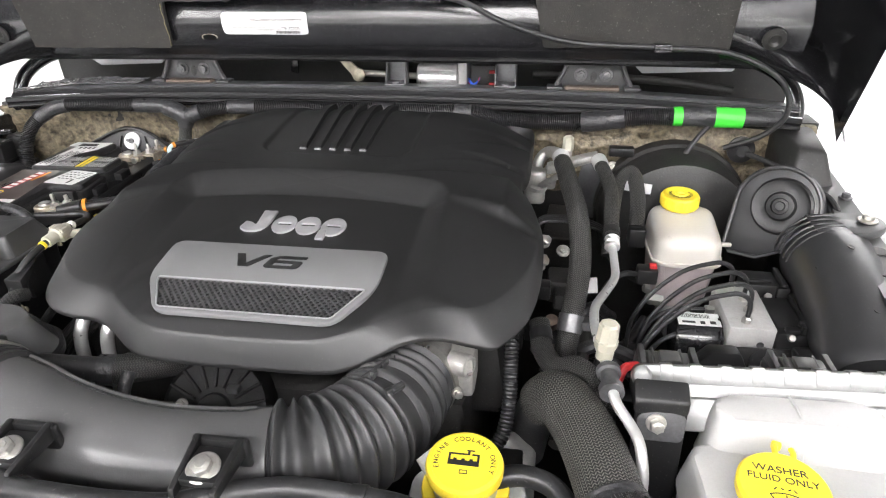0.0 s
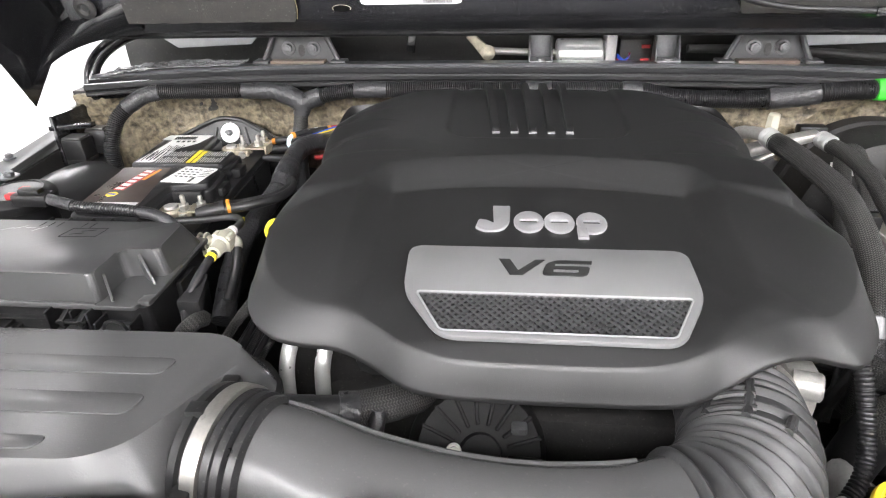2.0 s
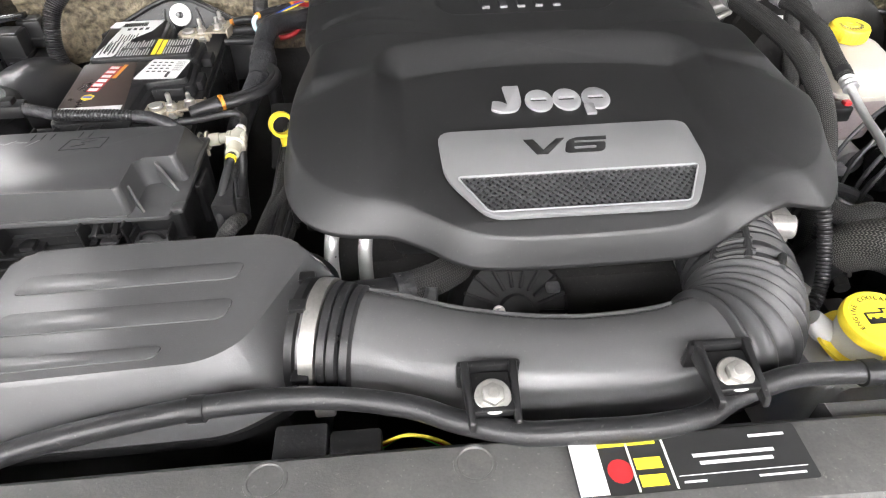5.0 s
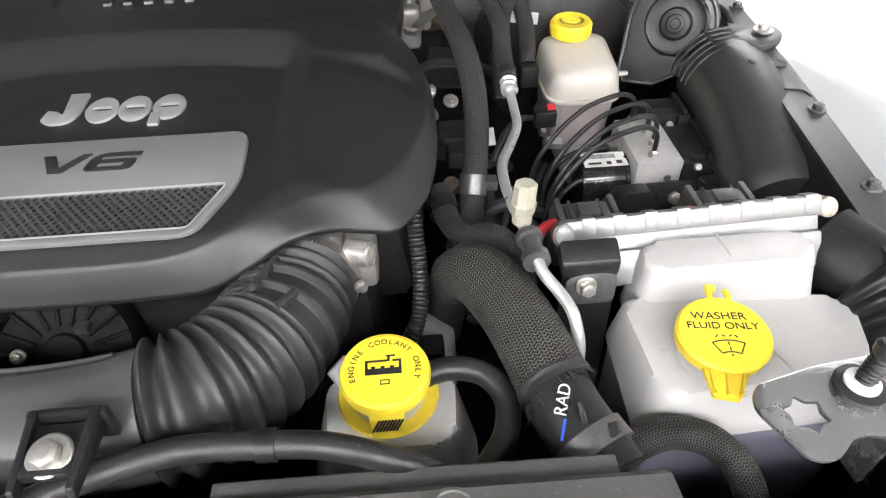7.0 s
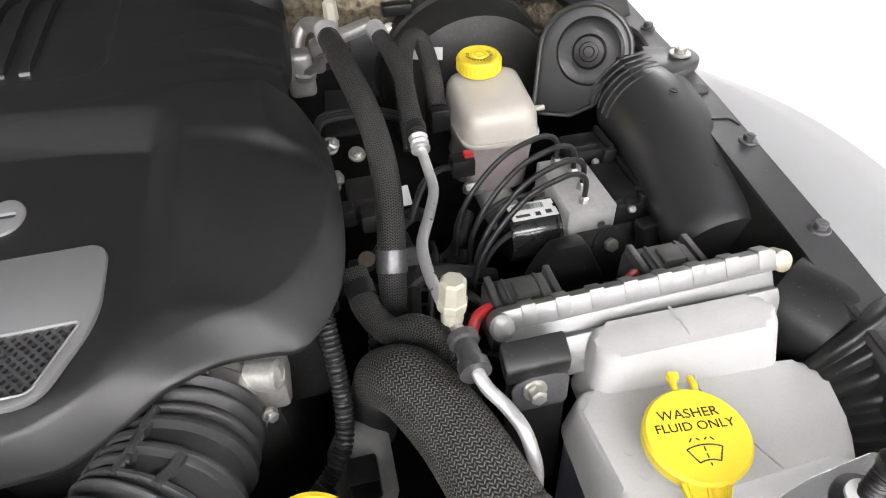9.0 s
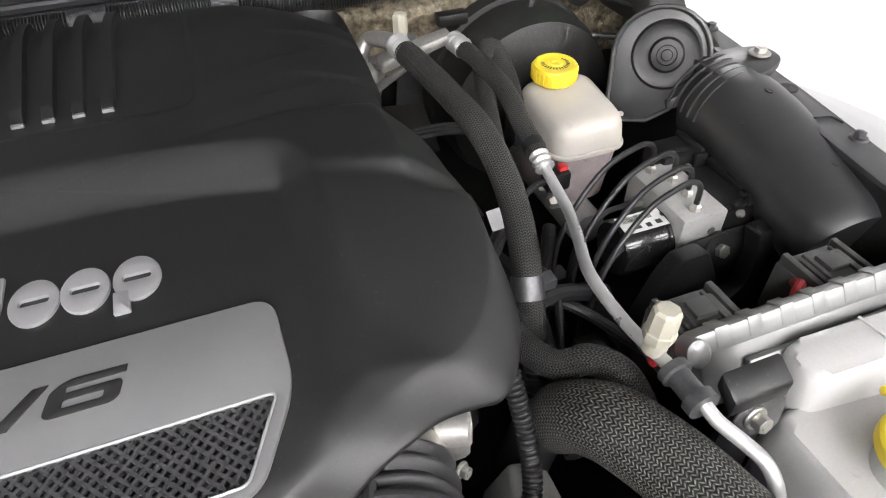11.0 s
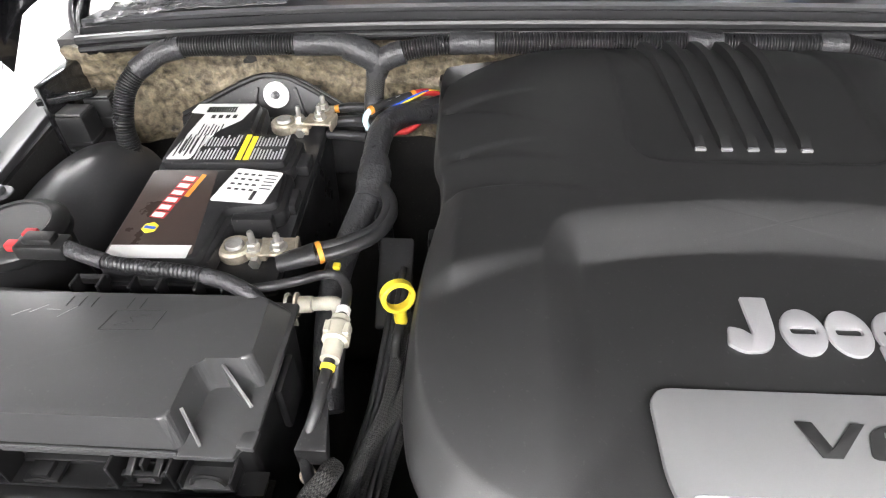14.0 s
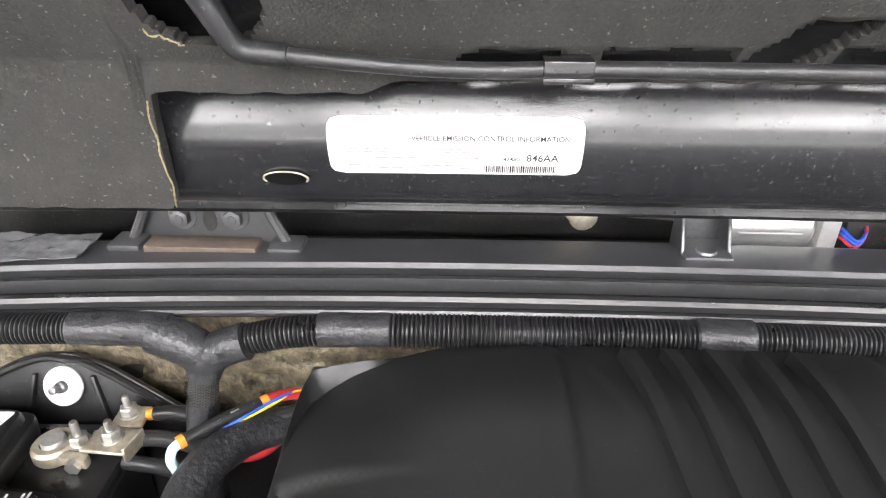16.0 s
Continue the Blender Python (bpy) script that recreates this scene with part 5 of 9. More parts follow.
# ---- radiator hose and air-conditioning lines ----
def hoses():
    r = thing("radiator_hose", (0.36, 0.28, 0.9), "thick black radiator hose in a braided grey sleeve", "hose")
    P = [(0.343, 0.372, 0.955), (0.348, 0.362, 0.969), (0.354, 0.350, 0.981), (0.364, 0.332, 0.989), (0.381, 0.293, 0.991), (0.393, 0.252, 0.990), (0.402, 0.214, 0.987)]
    part("sleeve", tube(P, lambda d, t: 0.0268 + 0.0020 * sstep((t - 0.10) / 0.2), 0.003, 40, cap=False), M_BRAIDBIG, r, "woven heat sleeve")
    part("inner_hose", tube([(0.352, 0.354, 0.978), (0.343, 0.372, 0.955), (0.334, 0.385, 0.92), (0.326, 0.39, 0.86)], 0.0225, 0.004, 30), M_RUBBER, r, "black rubber hose inside the sleeve")
    part("frayed_end", tube([(0.4005, 0.221, 0.9875), (0.4032, 0.211, 0.9865)], lambda s, t: 0.0296 + 0.0006 * math.sin(t * 9), 0.002, 40, cap=False), M_TAPE, r, "dark tape round the sleeve's end")
    rnd = random.Random(17)
    d = Vector((0.45, -0.88, -0.12)).normalized()
    u = d.cross(Vector((0, 0, 1))).normalized()
    v = u.cross(d)
    strands = []
    for q in range(90):
        a = rnd.uniform(0, math.tau)
        rad = u * math.cos(a) + v * math.sin(a)
        p0 = Vector((0.402, 0.213, 0.9868)) + rad * 0.0286
        ln = rnd.uniform(0.004, 0.010)
        strands.append(tube([tuple(p0), tuple(p0 + d * ln * 0.5 + rad * rnd.uniform(0, 0.0015)), tuple(p0 + d * ln + rad * rnd.uniform(-0.001, 0.004) + u * rnd.uniform(-0.002, 0.002))], 0.0004, 0.003, 4), )
    fr = part("fringe", join(*strands), M_BRAIDBIG, r, "frayed black strands")
    tagged(fr, kind="stuff")
    part("rubber_end", tube([(0.399, 0.226, 0.988), (0.406, 0.198, 0.984), (0.419, 0.168, 0.978), (0.427, 0.150, 0.973)], 0.0265, 0.004, 36), M_RUBBER, r)
    part("clamp", tube([(0.4155, 0.176, 0.982), (0.4225, 0.162, 0.979)], 0.0282, 0.003, 36), M_DARKSTEEL, r, "dark spring clamp")
    for q in (-1, 1):
        part("clamp_ear", hull([(0.4165 + 0.007 * q, 0.166 - 0.006 * q, 1.004), (0.4205 + 0.007 * q, 0.166 - 0.006 * q, 1.004), (0.4165 + 0.007 * q, 0.178 - 0.006 * q, 1.004), (0.4205 + 0.007 * q, 0.178 - 0.006 * q, 1.004),
             (0.4165 + 0.011 * q, 0.166 - 0.008 * q, 1.018), (0.4195 + 0.011 * q, 0.166 - 0.008 * q, 1.018), (0.4165 + 0.011 * q, 0.174 - 0.008 * q, 1.018), (0.4195 + 0.011 * q, 0.174 - 0.008 * q, 1.018)], 0.001), M_DARKSTEEL, r)
    mm = frame_on((0.399, 0.190, 1.0100), (0.35, 0.92, 0.12), (-0.9, 0.45, 0.0))
    part("lettering", lettering("RAD", 0.0125, mm, 0.0004), M_WHITE, r, "printed letters RAD")
    part("blue_mark", bars([(-0.030, -0.014, -0.0045, -0.0025)], mm, 0.0006), M_BLUE, r, smooth=0)
    a = thing("suction_line", (0.37, 0.6, 0.95), "black braided air-conditioning suction hose", "hose")
    part("sleeve", tube([(0.358, 0.778, 1.077), (0.361, 0.752, 1.078), (0.368, 0.685, 1.077), (0.376, 0.622, 1.070), (0.381, 0.577, 1.051), (0.381, 0.540, 1.027), (0.377, 0.510, 1.003), (0.372, 0.488, 0.978), (0.368, 0.470, 0.952), (0.362, 0.45, 0.91), (0.357, 0.43, 0.85)], 0.0136, 0.004, 26), M_BRAID, a)
    part("ferrule", tube([(0.356, 0.804, 1.077), (0.358, 0.774, 1.077)], lambda s, t: 0.0125 + 0.0012 * math.sin(s * 900), 0.0015, 24), M_ALUPIPE, a, "crimped aluminium ferrule")
    part("clamp", tube([(0.3735, 0.495, 0.986), (0.3705, 0.482, 0.969)], 0.0150, 0.003, 26), M_DARKSTEEL, a, "bare metal clamp band")
    part("clamp_tab", box(0.384, 0.398, 0.482, 0.496, 0.972, 0.984, 0.001), M_DARKSTEEL, a)
    part("pipe", tube([(0.356, 0.808, 1.076), (0.350, 0.833, 1.072), (0.335, 0.855, 1.065), (0.322, 0.85, 1.05), (0.318, 0.84, 1.02)], 0.0095, 0.004, 20), M_CAST, a, "bent aluminium pipe")
    part("port_body", revolve([(0.008, 0), (0.008, 0.014), (0.006, 0.018), (0, 0.018)], (0.366, 0.822, 1.066), (0, 0, 1), 20), M_CAST, a)
    part("port_cap", revolve([(0.0088, 0), (0.0092, 0.004), (0.0085, 0.022), (0.0065, 0.024), (0, 0.024)], (0.367, 0.824, 1.080), (0, 0, 1), 6), M_CREAM, a, "cream plastic port cap", smooth=25)
    part("manifold", box(0.30, 0.335, 0.815, 0.845, 0.985, 1.045, 0.008, 3), M_CAST, a, "cast aluminium manifold")
    part("manifold_arm", hull([(0.335, 0.80, 1.045), (0.41, 0.770, 1.082), (0.335, 0.825, 1.045), (0.41, 0.79, 1.085), (0.335, 0.80, 1.06), (0.41, 0.770, 1.094), (0.335, 0.825, 1.06), (0.41, 0.79, 1.095)], 0.003), M_CAST, a)
    b = thing("liquid_line", (0.42, 0.5, 1.0), "air-conditioning liquid line, braided hose then bent aluminium pipe", "hose")
    part("sleeve", tube([(0.414, 0.752, 1.084), (0.418, 0.715, 1.085), (0.423, 0.66, 1.078), (0.421, 0.615, 1.064), (0.4205, 0.577, 1.052)], 0.0098, 0.004, 22), M_BRAID, b)
    part("upper_ferrule", tube([(0.412, 0.772, 1.085), (0.415, 0.745, 1.085)], lambda s, t: 0.0105 + 0.001 * math.sin(s * 900), 0.0015, 20), M_ALUPIPE, b)
    part("band", tube([(0.4208, 0.592, 1.0565), (0.4206, 0.583, 1.0535)], 0.0106, 0.003, 20), M_BLACK, b)
    part("lower_ferrule", tube([(0.4205, 0.577, 1.052), (0.4200, 0.561, 1.047)], lambda s, t: 0.0088 + 0.001 * math.sin(s * 900), 0.0015, 20), M_ALUPIPE, b)
    part("pipe", tube([(0.4200, 0.565, 1.048), (0.4220, 0.541, 1.037), (0.4215, 0.517, 1.030), (0.408, 0.477, 1.034), (0.3935, 0.438, 1.038), (0.391, 0.407, 1.037), (0.394, 0.379, 1.033), (0.398, 0.355, 1.032), (0.401, 0.330, 1.033), (0.402, 0.310, 1.033), (0.406, 0.296, 1.027), (0.416, 0.283, 1.019), (0.423, 0.267, 1.014),
                        (0.426, 0.256, 1.003), (0.428, 0.249, 0.985), (0.428, 0.245, 0.95)], 0.0050, 0.004, 18), M_ALUPIPE, b, "bare aluminium pipe")
    part("coupling", tube([(0.4005, 0.338, 1.032), (0.4015, 0.305, 1.032)], lambda s, t: 0.0115 if (t < 0.2 or t > 0.75) else 0.0085, 0.001, 22), M_DARKSTEEL, b, "grey quick coupling")
    part("port_body", revolve([(0.0085, 0), (0.0085, 0.012), (0.007, 0.014), (0, 0.014)], (0.3975, 0.355, 1.034), (0.05, 0.0, 1), 20), M_CREAM, b)
    part("port_cap", revolve([(0.0105, 0), (0.0115, 0.003), (0.0115, 0.009), (0.0105, 0.010), (0.0098, 0.027), (0.0075, 0.029), (0, 0.029)], (0.3975, 0.355, 1.046), (0.05, 0, 1), 8), M_CREAM, b, "cream plastic port cap", smooth=25)
    l = thing("heater_hose", (0.46, 0.75, 1.0), "black braided hose bent in a tight loop", "hose")
    part("sleeve", tube([(0.432, 0.68, 0.97), (0.437, 0.735, 1.03), (0.448, 0.772, 1.060), (0.466, 0.780, 1.062), (0.474, 0.755, 1.035), (0.473, 0.72, 1.0)], 0.0112, 0.004, 22), M_BRAID, l)
    part("connector", box(0.462, 0.486, 0.705, 0.735, 0.972, 1.002, 0.003), M_BLACK, l)
    # braided loop ahead of the suction hose and the thin loom below it
    k = thing("bypass_hose", (0.38, 0.39, 0.95), "black braided hose loop near the radiator hose", "hose")
    part("sleeve", tube([(0.335, 0.475, 0.985), (0.340, 0.440, 0.972), (0.356, 0.405, 0.975), (0.376, 0.392, 0.988), (0.394, 0.372, 0.985), (0.402, 0.345, 0.96), (0.404, 0.325, 0.92)], 0.0125, 0.004, 24), M_BRAID, k)
    part("clamp", tube([(0.3365, 0.463, 0.9805), (0.3385, 0.450, 0.9755)], 0.0134, 0.003, 24), M_BLACK, k, "black clamp band")
    part("end_cuff", tube([(0.402, 0.349, 0.965), (0.404, 0.335, 0.94)], 0.0138, 0.003, 24), M_RUBBER, k, "plain rubber cuff")
    g = thing("corrugated_hose", (0.345, 0.4, 0.9), "glossy black corrugated tube going down beside the engine", "hose")
    part("tube", corrugated([(0.352, 0.425, 0.965), (0.345, 0.405, 0.935), (0.335, 0.385, 0.895), (0.322, 0.37, 0.86)], 0.0135, 0.0055, 0.22, 20), M_LOOM, g)
    part("lower_pipe", tube([(0.326, 0.375, 0.868), (0.312, 0.36, 0.84), (0.30, 0.34, 0.80)], 0.010, 0.005, 16), M_RUST, g)
    w = thing("engine_loom", (0.31, 0.36, 0.95), "black corrugated wiring loom beside the throttle body", "wiring")
    part("conduit", corrugated([(0.305, 0.415, 1.03), (0.306, 0.385, 1.005), (0.307, 0.355, 0.965), (0.300, 0.330, 0.935), (0.275, 0.305, 0.915)], 0.0078, 0.0042, 0.18, 16), M_LOOM, w)
    part("tape", tube([(0.283, 0.311, 0.92), (0.26, 0.295, 0.905), (0.235, 0.29, 0.895)], 0.0095, 0.004, 14), M_TAPE, w)


hoses()


# ---- right side: brakes, control modules, washer bottle ----
def brakes():
    b = thing("brake_booster", (0.55, 0.88, 0.95), "black round brake booster on the firewall", "brake booster")
    part("drum", revolve([(0.02, -0.05), (0.085, -0.05), (0.118, -0.035), (0.125, -0.01), (0.125, 0.03), (0.13, 0.035), (0.13, 0.06), (0, 0.06)], (0.555, 0.87, 0.940), (0, 1, 0), 56), M_DEEP, b)
    part("mount_plate", plate(rounded([(-0.16, -0.02), (0.12, -0.03), (0.12, 0.115), (0.06, 0.13), (-0.14, 0.12)], 0.012), 0.006, frame_on((0.545, 0.945, 0.93), (1, 0, 0), (0, 0.1, 1)), 0.0015), M_DARKSTEEL, b, "grey mounting plate")
    for x in (0.452, 0.645):
        part("nut", bolt((x, 0.925, 1.015), (0, -1, 0.2), 0.008, 0.008, 1.5), M_STEEL, b, "plain steel nut")
    m = frame_on((0.485, 0.822, 1.022), (1, -0.35, 0), (0, 0.5, 1))
    part("sticker", plate([(-0.022, -0.008), (0.02, -0.008), (0.02, 0.008), (-0.022, 0.008)], 0.0006, m, 0), M_WHITE, b)
    r = thing("brake_reservoir", (0.54, 0.715, 0.9), "cream plastic brake fluid reservoir with a yellow screw cap", "reservoir")
    lo = [(0.492, 0.658), (0.588, 0.658), (0.592, 0.775), (0.490, 0.775)]
    bm = bmesh.new()
    rows = []
    for inset, z in ((0.0, 0.975), (0.001, 0.986), (0.002, 0.998), (0.0035, 1.004), (0.0065, 1.0095), (0.011, 1.0128), (0.017, 1.0145), (0.026, 1.0150)):
        ring = rounded([(x + math.copysign(inset, 0.54 - x), y + math.copysign(inset, 0.715 - y)) for x, y in lo], 0.026 - 0.4 * inset, 7)
        rows.append([bm.verts.new((x, y, z + 0.10 * (y - 0.70) * sstep((z - 0.975) / 0.03))) for x, y in ring])
    for p, q in zip(rows, rows[1:]):
        for k in range(len(p)):
            bm.faces.new((p[k], p[(k + 1) % len(p)], q[(k + 1) % len(p)], q[k]))
    bm.faces.new(rows[0][::-1])
    bm.faces.new(rows[-1])
    part("upper_shell", bm, M_RES, r)
    sm = [(x + (0.002 if x > 0.54 else -0.002), y + (0.002 if y > 0.7 else -0.002)) for x, y in lo]
    part("seam_flange", frustum(rounded(sm, 0.027, 7), rounded(sm, 0.027, 7), 0.970, 0.976, 0.0012, 1), M_RES, r)
    part("lower_shell", frustum(rounded([(0.503, 0.672), (0.578, 0.672), (0.58, 0.765), (0.50, 0.765)], 0.018, 5), rounded([(0.497, 0.664), (0.583, 0.664), (0.586, 0.77), (0.495, 0.77)], 0.016, 5), 0.895, 0.971, 0.003), M_RESLOW, r, "lower shell dark with brake fluid")
    cap = part("cap", revolve([(0.026, 0), (0.0275, 0.002), (0.0275, 0.016), (0.0255, 0.0195), (0.022, 0.020), (0.0205, 0.0190), (0.0085, 0.0190), (0.0075, 0.0205), (0.005, 0.0205), (0.004, 0.019), (0, 0.019)], (0.536, 0.756, 1.023), (0, -0.06, 1), 48), M_YELLOW, r, "ribbed yellow screw cap")
    gr = []
    for k in range(32):
        gr.append(turned(box(0.0272, 0.0284, -0.0012, 0.0012, 0.002, 0.016, 0.0004, 1), Matrix.Translation((0.536, 0.756, 1.023)) @ Matrix.Rotation(math.tau * k / 32, 4, "Z")))
    part("grip_edge", join(*gr), M_YELLOW, cap)
    rs = []
    for k in range(26):
        a = math.tau * k / 26
        rs.append(turned(bars([(0.0128, 0.0172, -0.0008, 0.0008)], Matrix.Translation((0.536, 0.756, 1.0422)) @ Matrix.Rotation(a, 4, "Z"), 0.0003), Matrix.Identity(4)))
    part("small_print", join(*rs), M_INK, cap, smooth=0)
    part("side_nipple", box(0.588, 0.606, 0.70, 0.706, 0.985, 0.990, 0.001), M_RES, r)
    mc = thing("master_cylinder", (0.54, 0.72, 0.86), "cast aluminium brake master cylinder under the reservoir", "master cylinder")
    part("body", revolve([(0.022, 0), (0.024, 0.01), (0.024, 0.16), (0.03, 0.165), (0.03, 0.2), (0, 0.2)], (0.54, 0.64, 0.872), (0, 1, 0), 28), M_ALU, mc)
    part("fitting", revolve([(0.009, 0), (0.009, 0.02), (0.006, 0.024), (0, 0.024)], (0.515, 0.67, 0.905), (-1, -0.2, 0.2), 6), M_STEEL, mc)
    part("fitting", revolve([(0.009, 0), (0.009, 0.02), (0.006, 0.024), (0, 0.024)], (0.515, 0.70, 0.905), (-1, -0.2, 0.2), 6), M_STEEL, mc)
    s = thing("fluid_sensor", (0.46, 0.64, 0.95), "black sensor plug with a red lock tab", "connector")
    part("plug", box(0.468, 0.496, 0.628, 0.65, 0.955, 0.978, 0.003), M_BLACK, s)
    part("lock_tab", box(0.484, 0.494, 0.634, 0.644, 0.976, 0.983, 0.001), M_RED, s)
    part("wire", tube([(0.468, 0.638, 0.966), (0.45, 0.63, 0.97), (0.43, 0.62, 0.96), (0.41, 0.60, 0.93)], 0.004, 0.004, 8), M_RUBBER, s)


brakes()


def abs_unit():
    a = thing("abs_unit", (0.6, 0.55, 0.9), "aluminium ABS valve block with black control module", "ABS unit")
    blk = hull([(x, y, z) for x in (0.566, 0.621) for y in (0.520, 0.619) for z in (0.905, 0.968)], 0.0022)
    vb = part("valve_block", blk, M_ALU, a, "milled aluminium valve block")
    for x, y, z, ax in ((0.575, 0.5195, 0.93, (0, -1, 0)), (0.605, 0.5195, 0.945, (0, -1, 0)), (0.605, 0.5195, 0.918, (0, -1, 0))):
        part("plug", revolve([(0.0045, 0), (0.0045, 0.001), (0.0035, 0.0012), (0, -0.0005)], (x, y, z), ax, 16), M_DARKSTEEL, vb)
    part("round_plug", revolve([(0.010, 0), (0.010, 0.002), (0.0085, 0.0026), (0.0035, 0.0026), (0.003, 0.001), (0, 0.001)], (0.585, 0.5195, 0.925), (0, -1, 0), 24), M_STEEL, vb)
    part("motor", revolve([(0.0, 0), (0.029, 0.0), (0.031, 0.003), (0.031, 0.05), (0.033, 0.052), (0.033, 0.056)], (0.508, 0.552, 0.925), (1, 0, 0), 36), M_PAINT, a, "black cylindrical pump motor")
    m = frame_on((0.537, 0.549, 0.9572), (1, 0, 0), (0, 1, 0.06))
    st = part("sticker", plate([(-0.027, -0.014), (0.025, -0.014), (0.025, 0.012), (-0.027, 0.012)], 0.0005, m, 0), M_WHITE, a, "white bar-code sticker")
    rnd = random.Random(5)
    rs, x = [], -0.022
    while x < 0.012:
        w = rnd.uniform(0.0004, 0.0012)
        rs.append((x, x + w, 0.001, 0.009))
        x += w + rnd.uniform(0.0005, 0.001)
    rs += [(-0.022, -0.006, -0.010, -0.006), (0.0, 0.006, -0.011, -0.005), (0.012, 0.019, -0.010, -0.004)]
    part("small_print", bars(rs, m @ Matrix.Translation((0, 0, 0.0006)), 0.0002), M_INK, st, smooth=0)
    e = part("control_module", box(0.6225, 0.664, 0.522, 0.606, 0.885, 0.962, 0.004), M_BLACK, a, "black plastic control module")
    part("module_lid", box(0.6235, 0.656, 0.530, 0.600, 0.9615, 0.9655, 0.0015), M_BLACK, e)
    part("module_rim", box(0.6565, 0.6645, 0.526, 0.604, 0.9615, 0.9720, 0.0025), M_BLACK, e)
    part("module_step", box(0.6645, 0.6705, 0.524, 0.602, 0.900, 0.9640, 0.0025), M_BLACK, e)
    for y in (0.527, 0.5375):
        part("module_lug", box(0.650, 0.668, y - 0.004, y + 0.004, 0.9600, 0.9715, 0.0025), M_BLACK, e)
    part("module_tab", box(0.632, 0.648, 0.523, 0.533, 0.9610, 0.9670, 0.002), M_BLACK, e)
    k = part("connector", box(0.606, 0.650, 0.612, 0.652, 0.930, 0.976, 0.003), M_BLACK, a, "black locking connector")
    part("lock_bar", box(0.6505, 0.6575, 0.608, 0.656, 0.935, 0.981, 0.0025), M_BLACK, k)
    part("lock_step", box(0.644, 0.660, 0.604, 0.6115, 0.950, 0.977, 0.0025), M_BLACK, k)
    part("finger_grip", box(0.612, 0.640, 0.618, 0.624, 0.9755, 0.9795, 0.0012), M_BLACK, k)
    part("screw", revolve([(0.0045, 0), (0.0045, 0.004), (0.0035, 0.005), (0, 0.005)], (0.634, 0.606, 0.962), (0, -0.6, 0.8), 12), M_STEEL, e)
    part("screw", revolve([(0.0045, 0), (0.0045, 0.004), (0.0035, 0.005), (0, 0.005)], (0.6385, 0.521, 0.957), (0, -0.8, 0.6), 12), M_STEEL, e)
    # brake pipes
    ends = [(0.586, 0.610), (0.597, 0.586), (0.596, 0.558), (0.588, 0.534)]
    for i, (x, y) in enumerate(ends):
        P = [(x, y, 0.968), (x, y, 0.990), (x - 0.003, y, 1.000), (x - 0.012, y - 0.001, 1.007), (x - 0.028, y - 0.003, 1.008), (x - 0.065, y - 0.008, 0.996), (x - 0.100, y - 0.018, 0.968), (x - 0.122, y - 0.026, 0.935), (x - 0.128, y - 0.028, 0.90), (x - 0.128, y - 0.03, 0.80)]
        pp = part("brake_pipe", tube(P, 0.0031, 0.004, 10), M_RUBBER, a, "thin black brake pipe")
        part("flare_nut", revolve([(0.0062, -0.004), (0.0062, 0.008), (0.0045, 0.010), (0, 0.010)], (x, y, 0.966), (0, 0, 1), 6), M_STEEL, pp, "zinc flare nut", smooth=20)
    for y, z in ((0.592, 0.945), (0.545, 0.940)):
        sp = part("side_pipe", tube([(0.568, y, z), (0.545, y - 0.002, z), (0.515, y - 0.008, z + 0.002), (0.485, y - 0.018, z - 0.012), (0.472, y - 0.022, z - 0.05), (0.472, y - 0.022, 0.80)], 0.0031, 0.004, 10), M_RUBBER, a, "thin black brake pipe")
        part("side_nut", revolve([(0.0065, 0), (0.0065, 0.012), (0.0045, 0.014), (0, 0.014)], (0.568, y, z), (-1, 0, 0), 6), M_STEEL, sp, smooth=20)
    br = thing("abs_bracket", (0.6, 0.49, 0.85), "black steel bracket with a notch in front of the ABS unit", "bracket")
    mm = frame_on((0.60, 0.497, 0.88), (1, 0.04, 0), (0, 0.12, 1))
    out = [(-0.115, -0.10), (0.090, -0.10), (0.090, 0.050), (0.080, 0.078), (0.034, 0.076), (0.041, 0.045), (0.034, 0.010), (0.016, -0.004), (0.0, 0.004), (-0.008, 0.030), (-0.028, 0.074), (-0.062, 0.074), (-0.082, 0.050), (-0.105, 0.004)]
    part("plate", plate(rounded(out, 0.006, 3), 0.022, mm, 0.003), M_BLACK, br)
    part("back_plate", plate(rounded([(-0.05, -0.08), (0.06, -0.08), (0.05, 0.066), (-0.03, 0.066)], 0.006, 3), 0.003, mm @ Matrix.Translation((0, 0, -0.010)), 0.001), M_DEEP, br)
    part("bolt", bolt(tuple(mm @ Vector((0.012, 0.047, -0.004))), (0, -0.9, 0.35), 0.008, 0.007, 1.9), M_STEEL, br, "bright flanged bolt")
    part("grommet", revolve([(0.019, -0.004), (0.019, 0.004), (0.012, 0.005), (0, 0.003)], tuple(mm @ Vector((0.012, 0.047, -0.006))), (0, -0.9, 0.35), 24), M_RUBBER, br)


abs_unit()


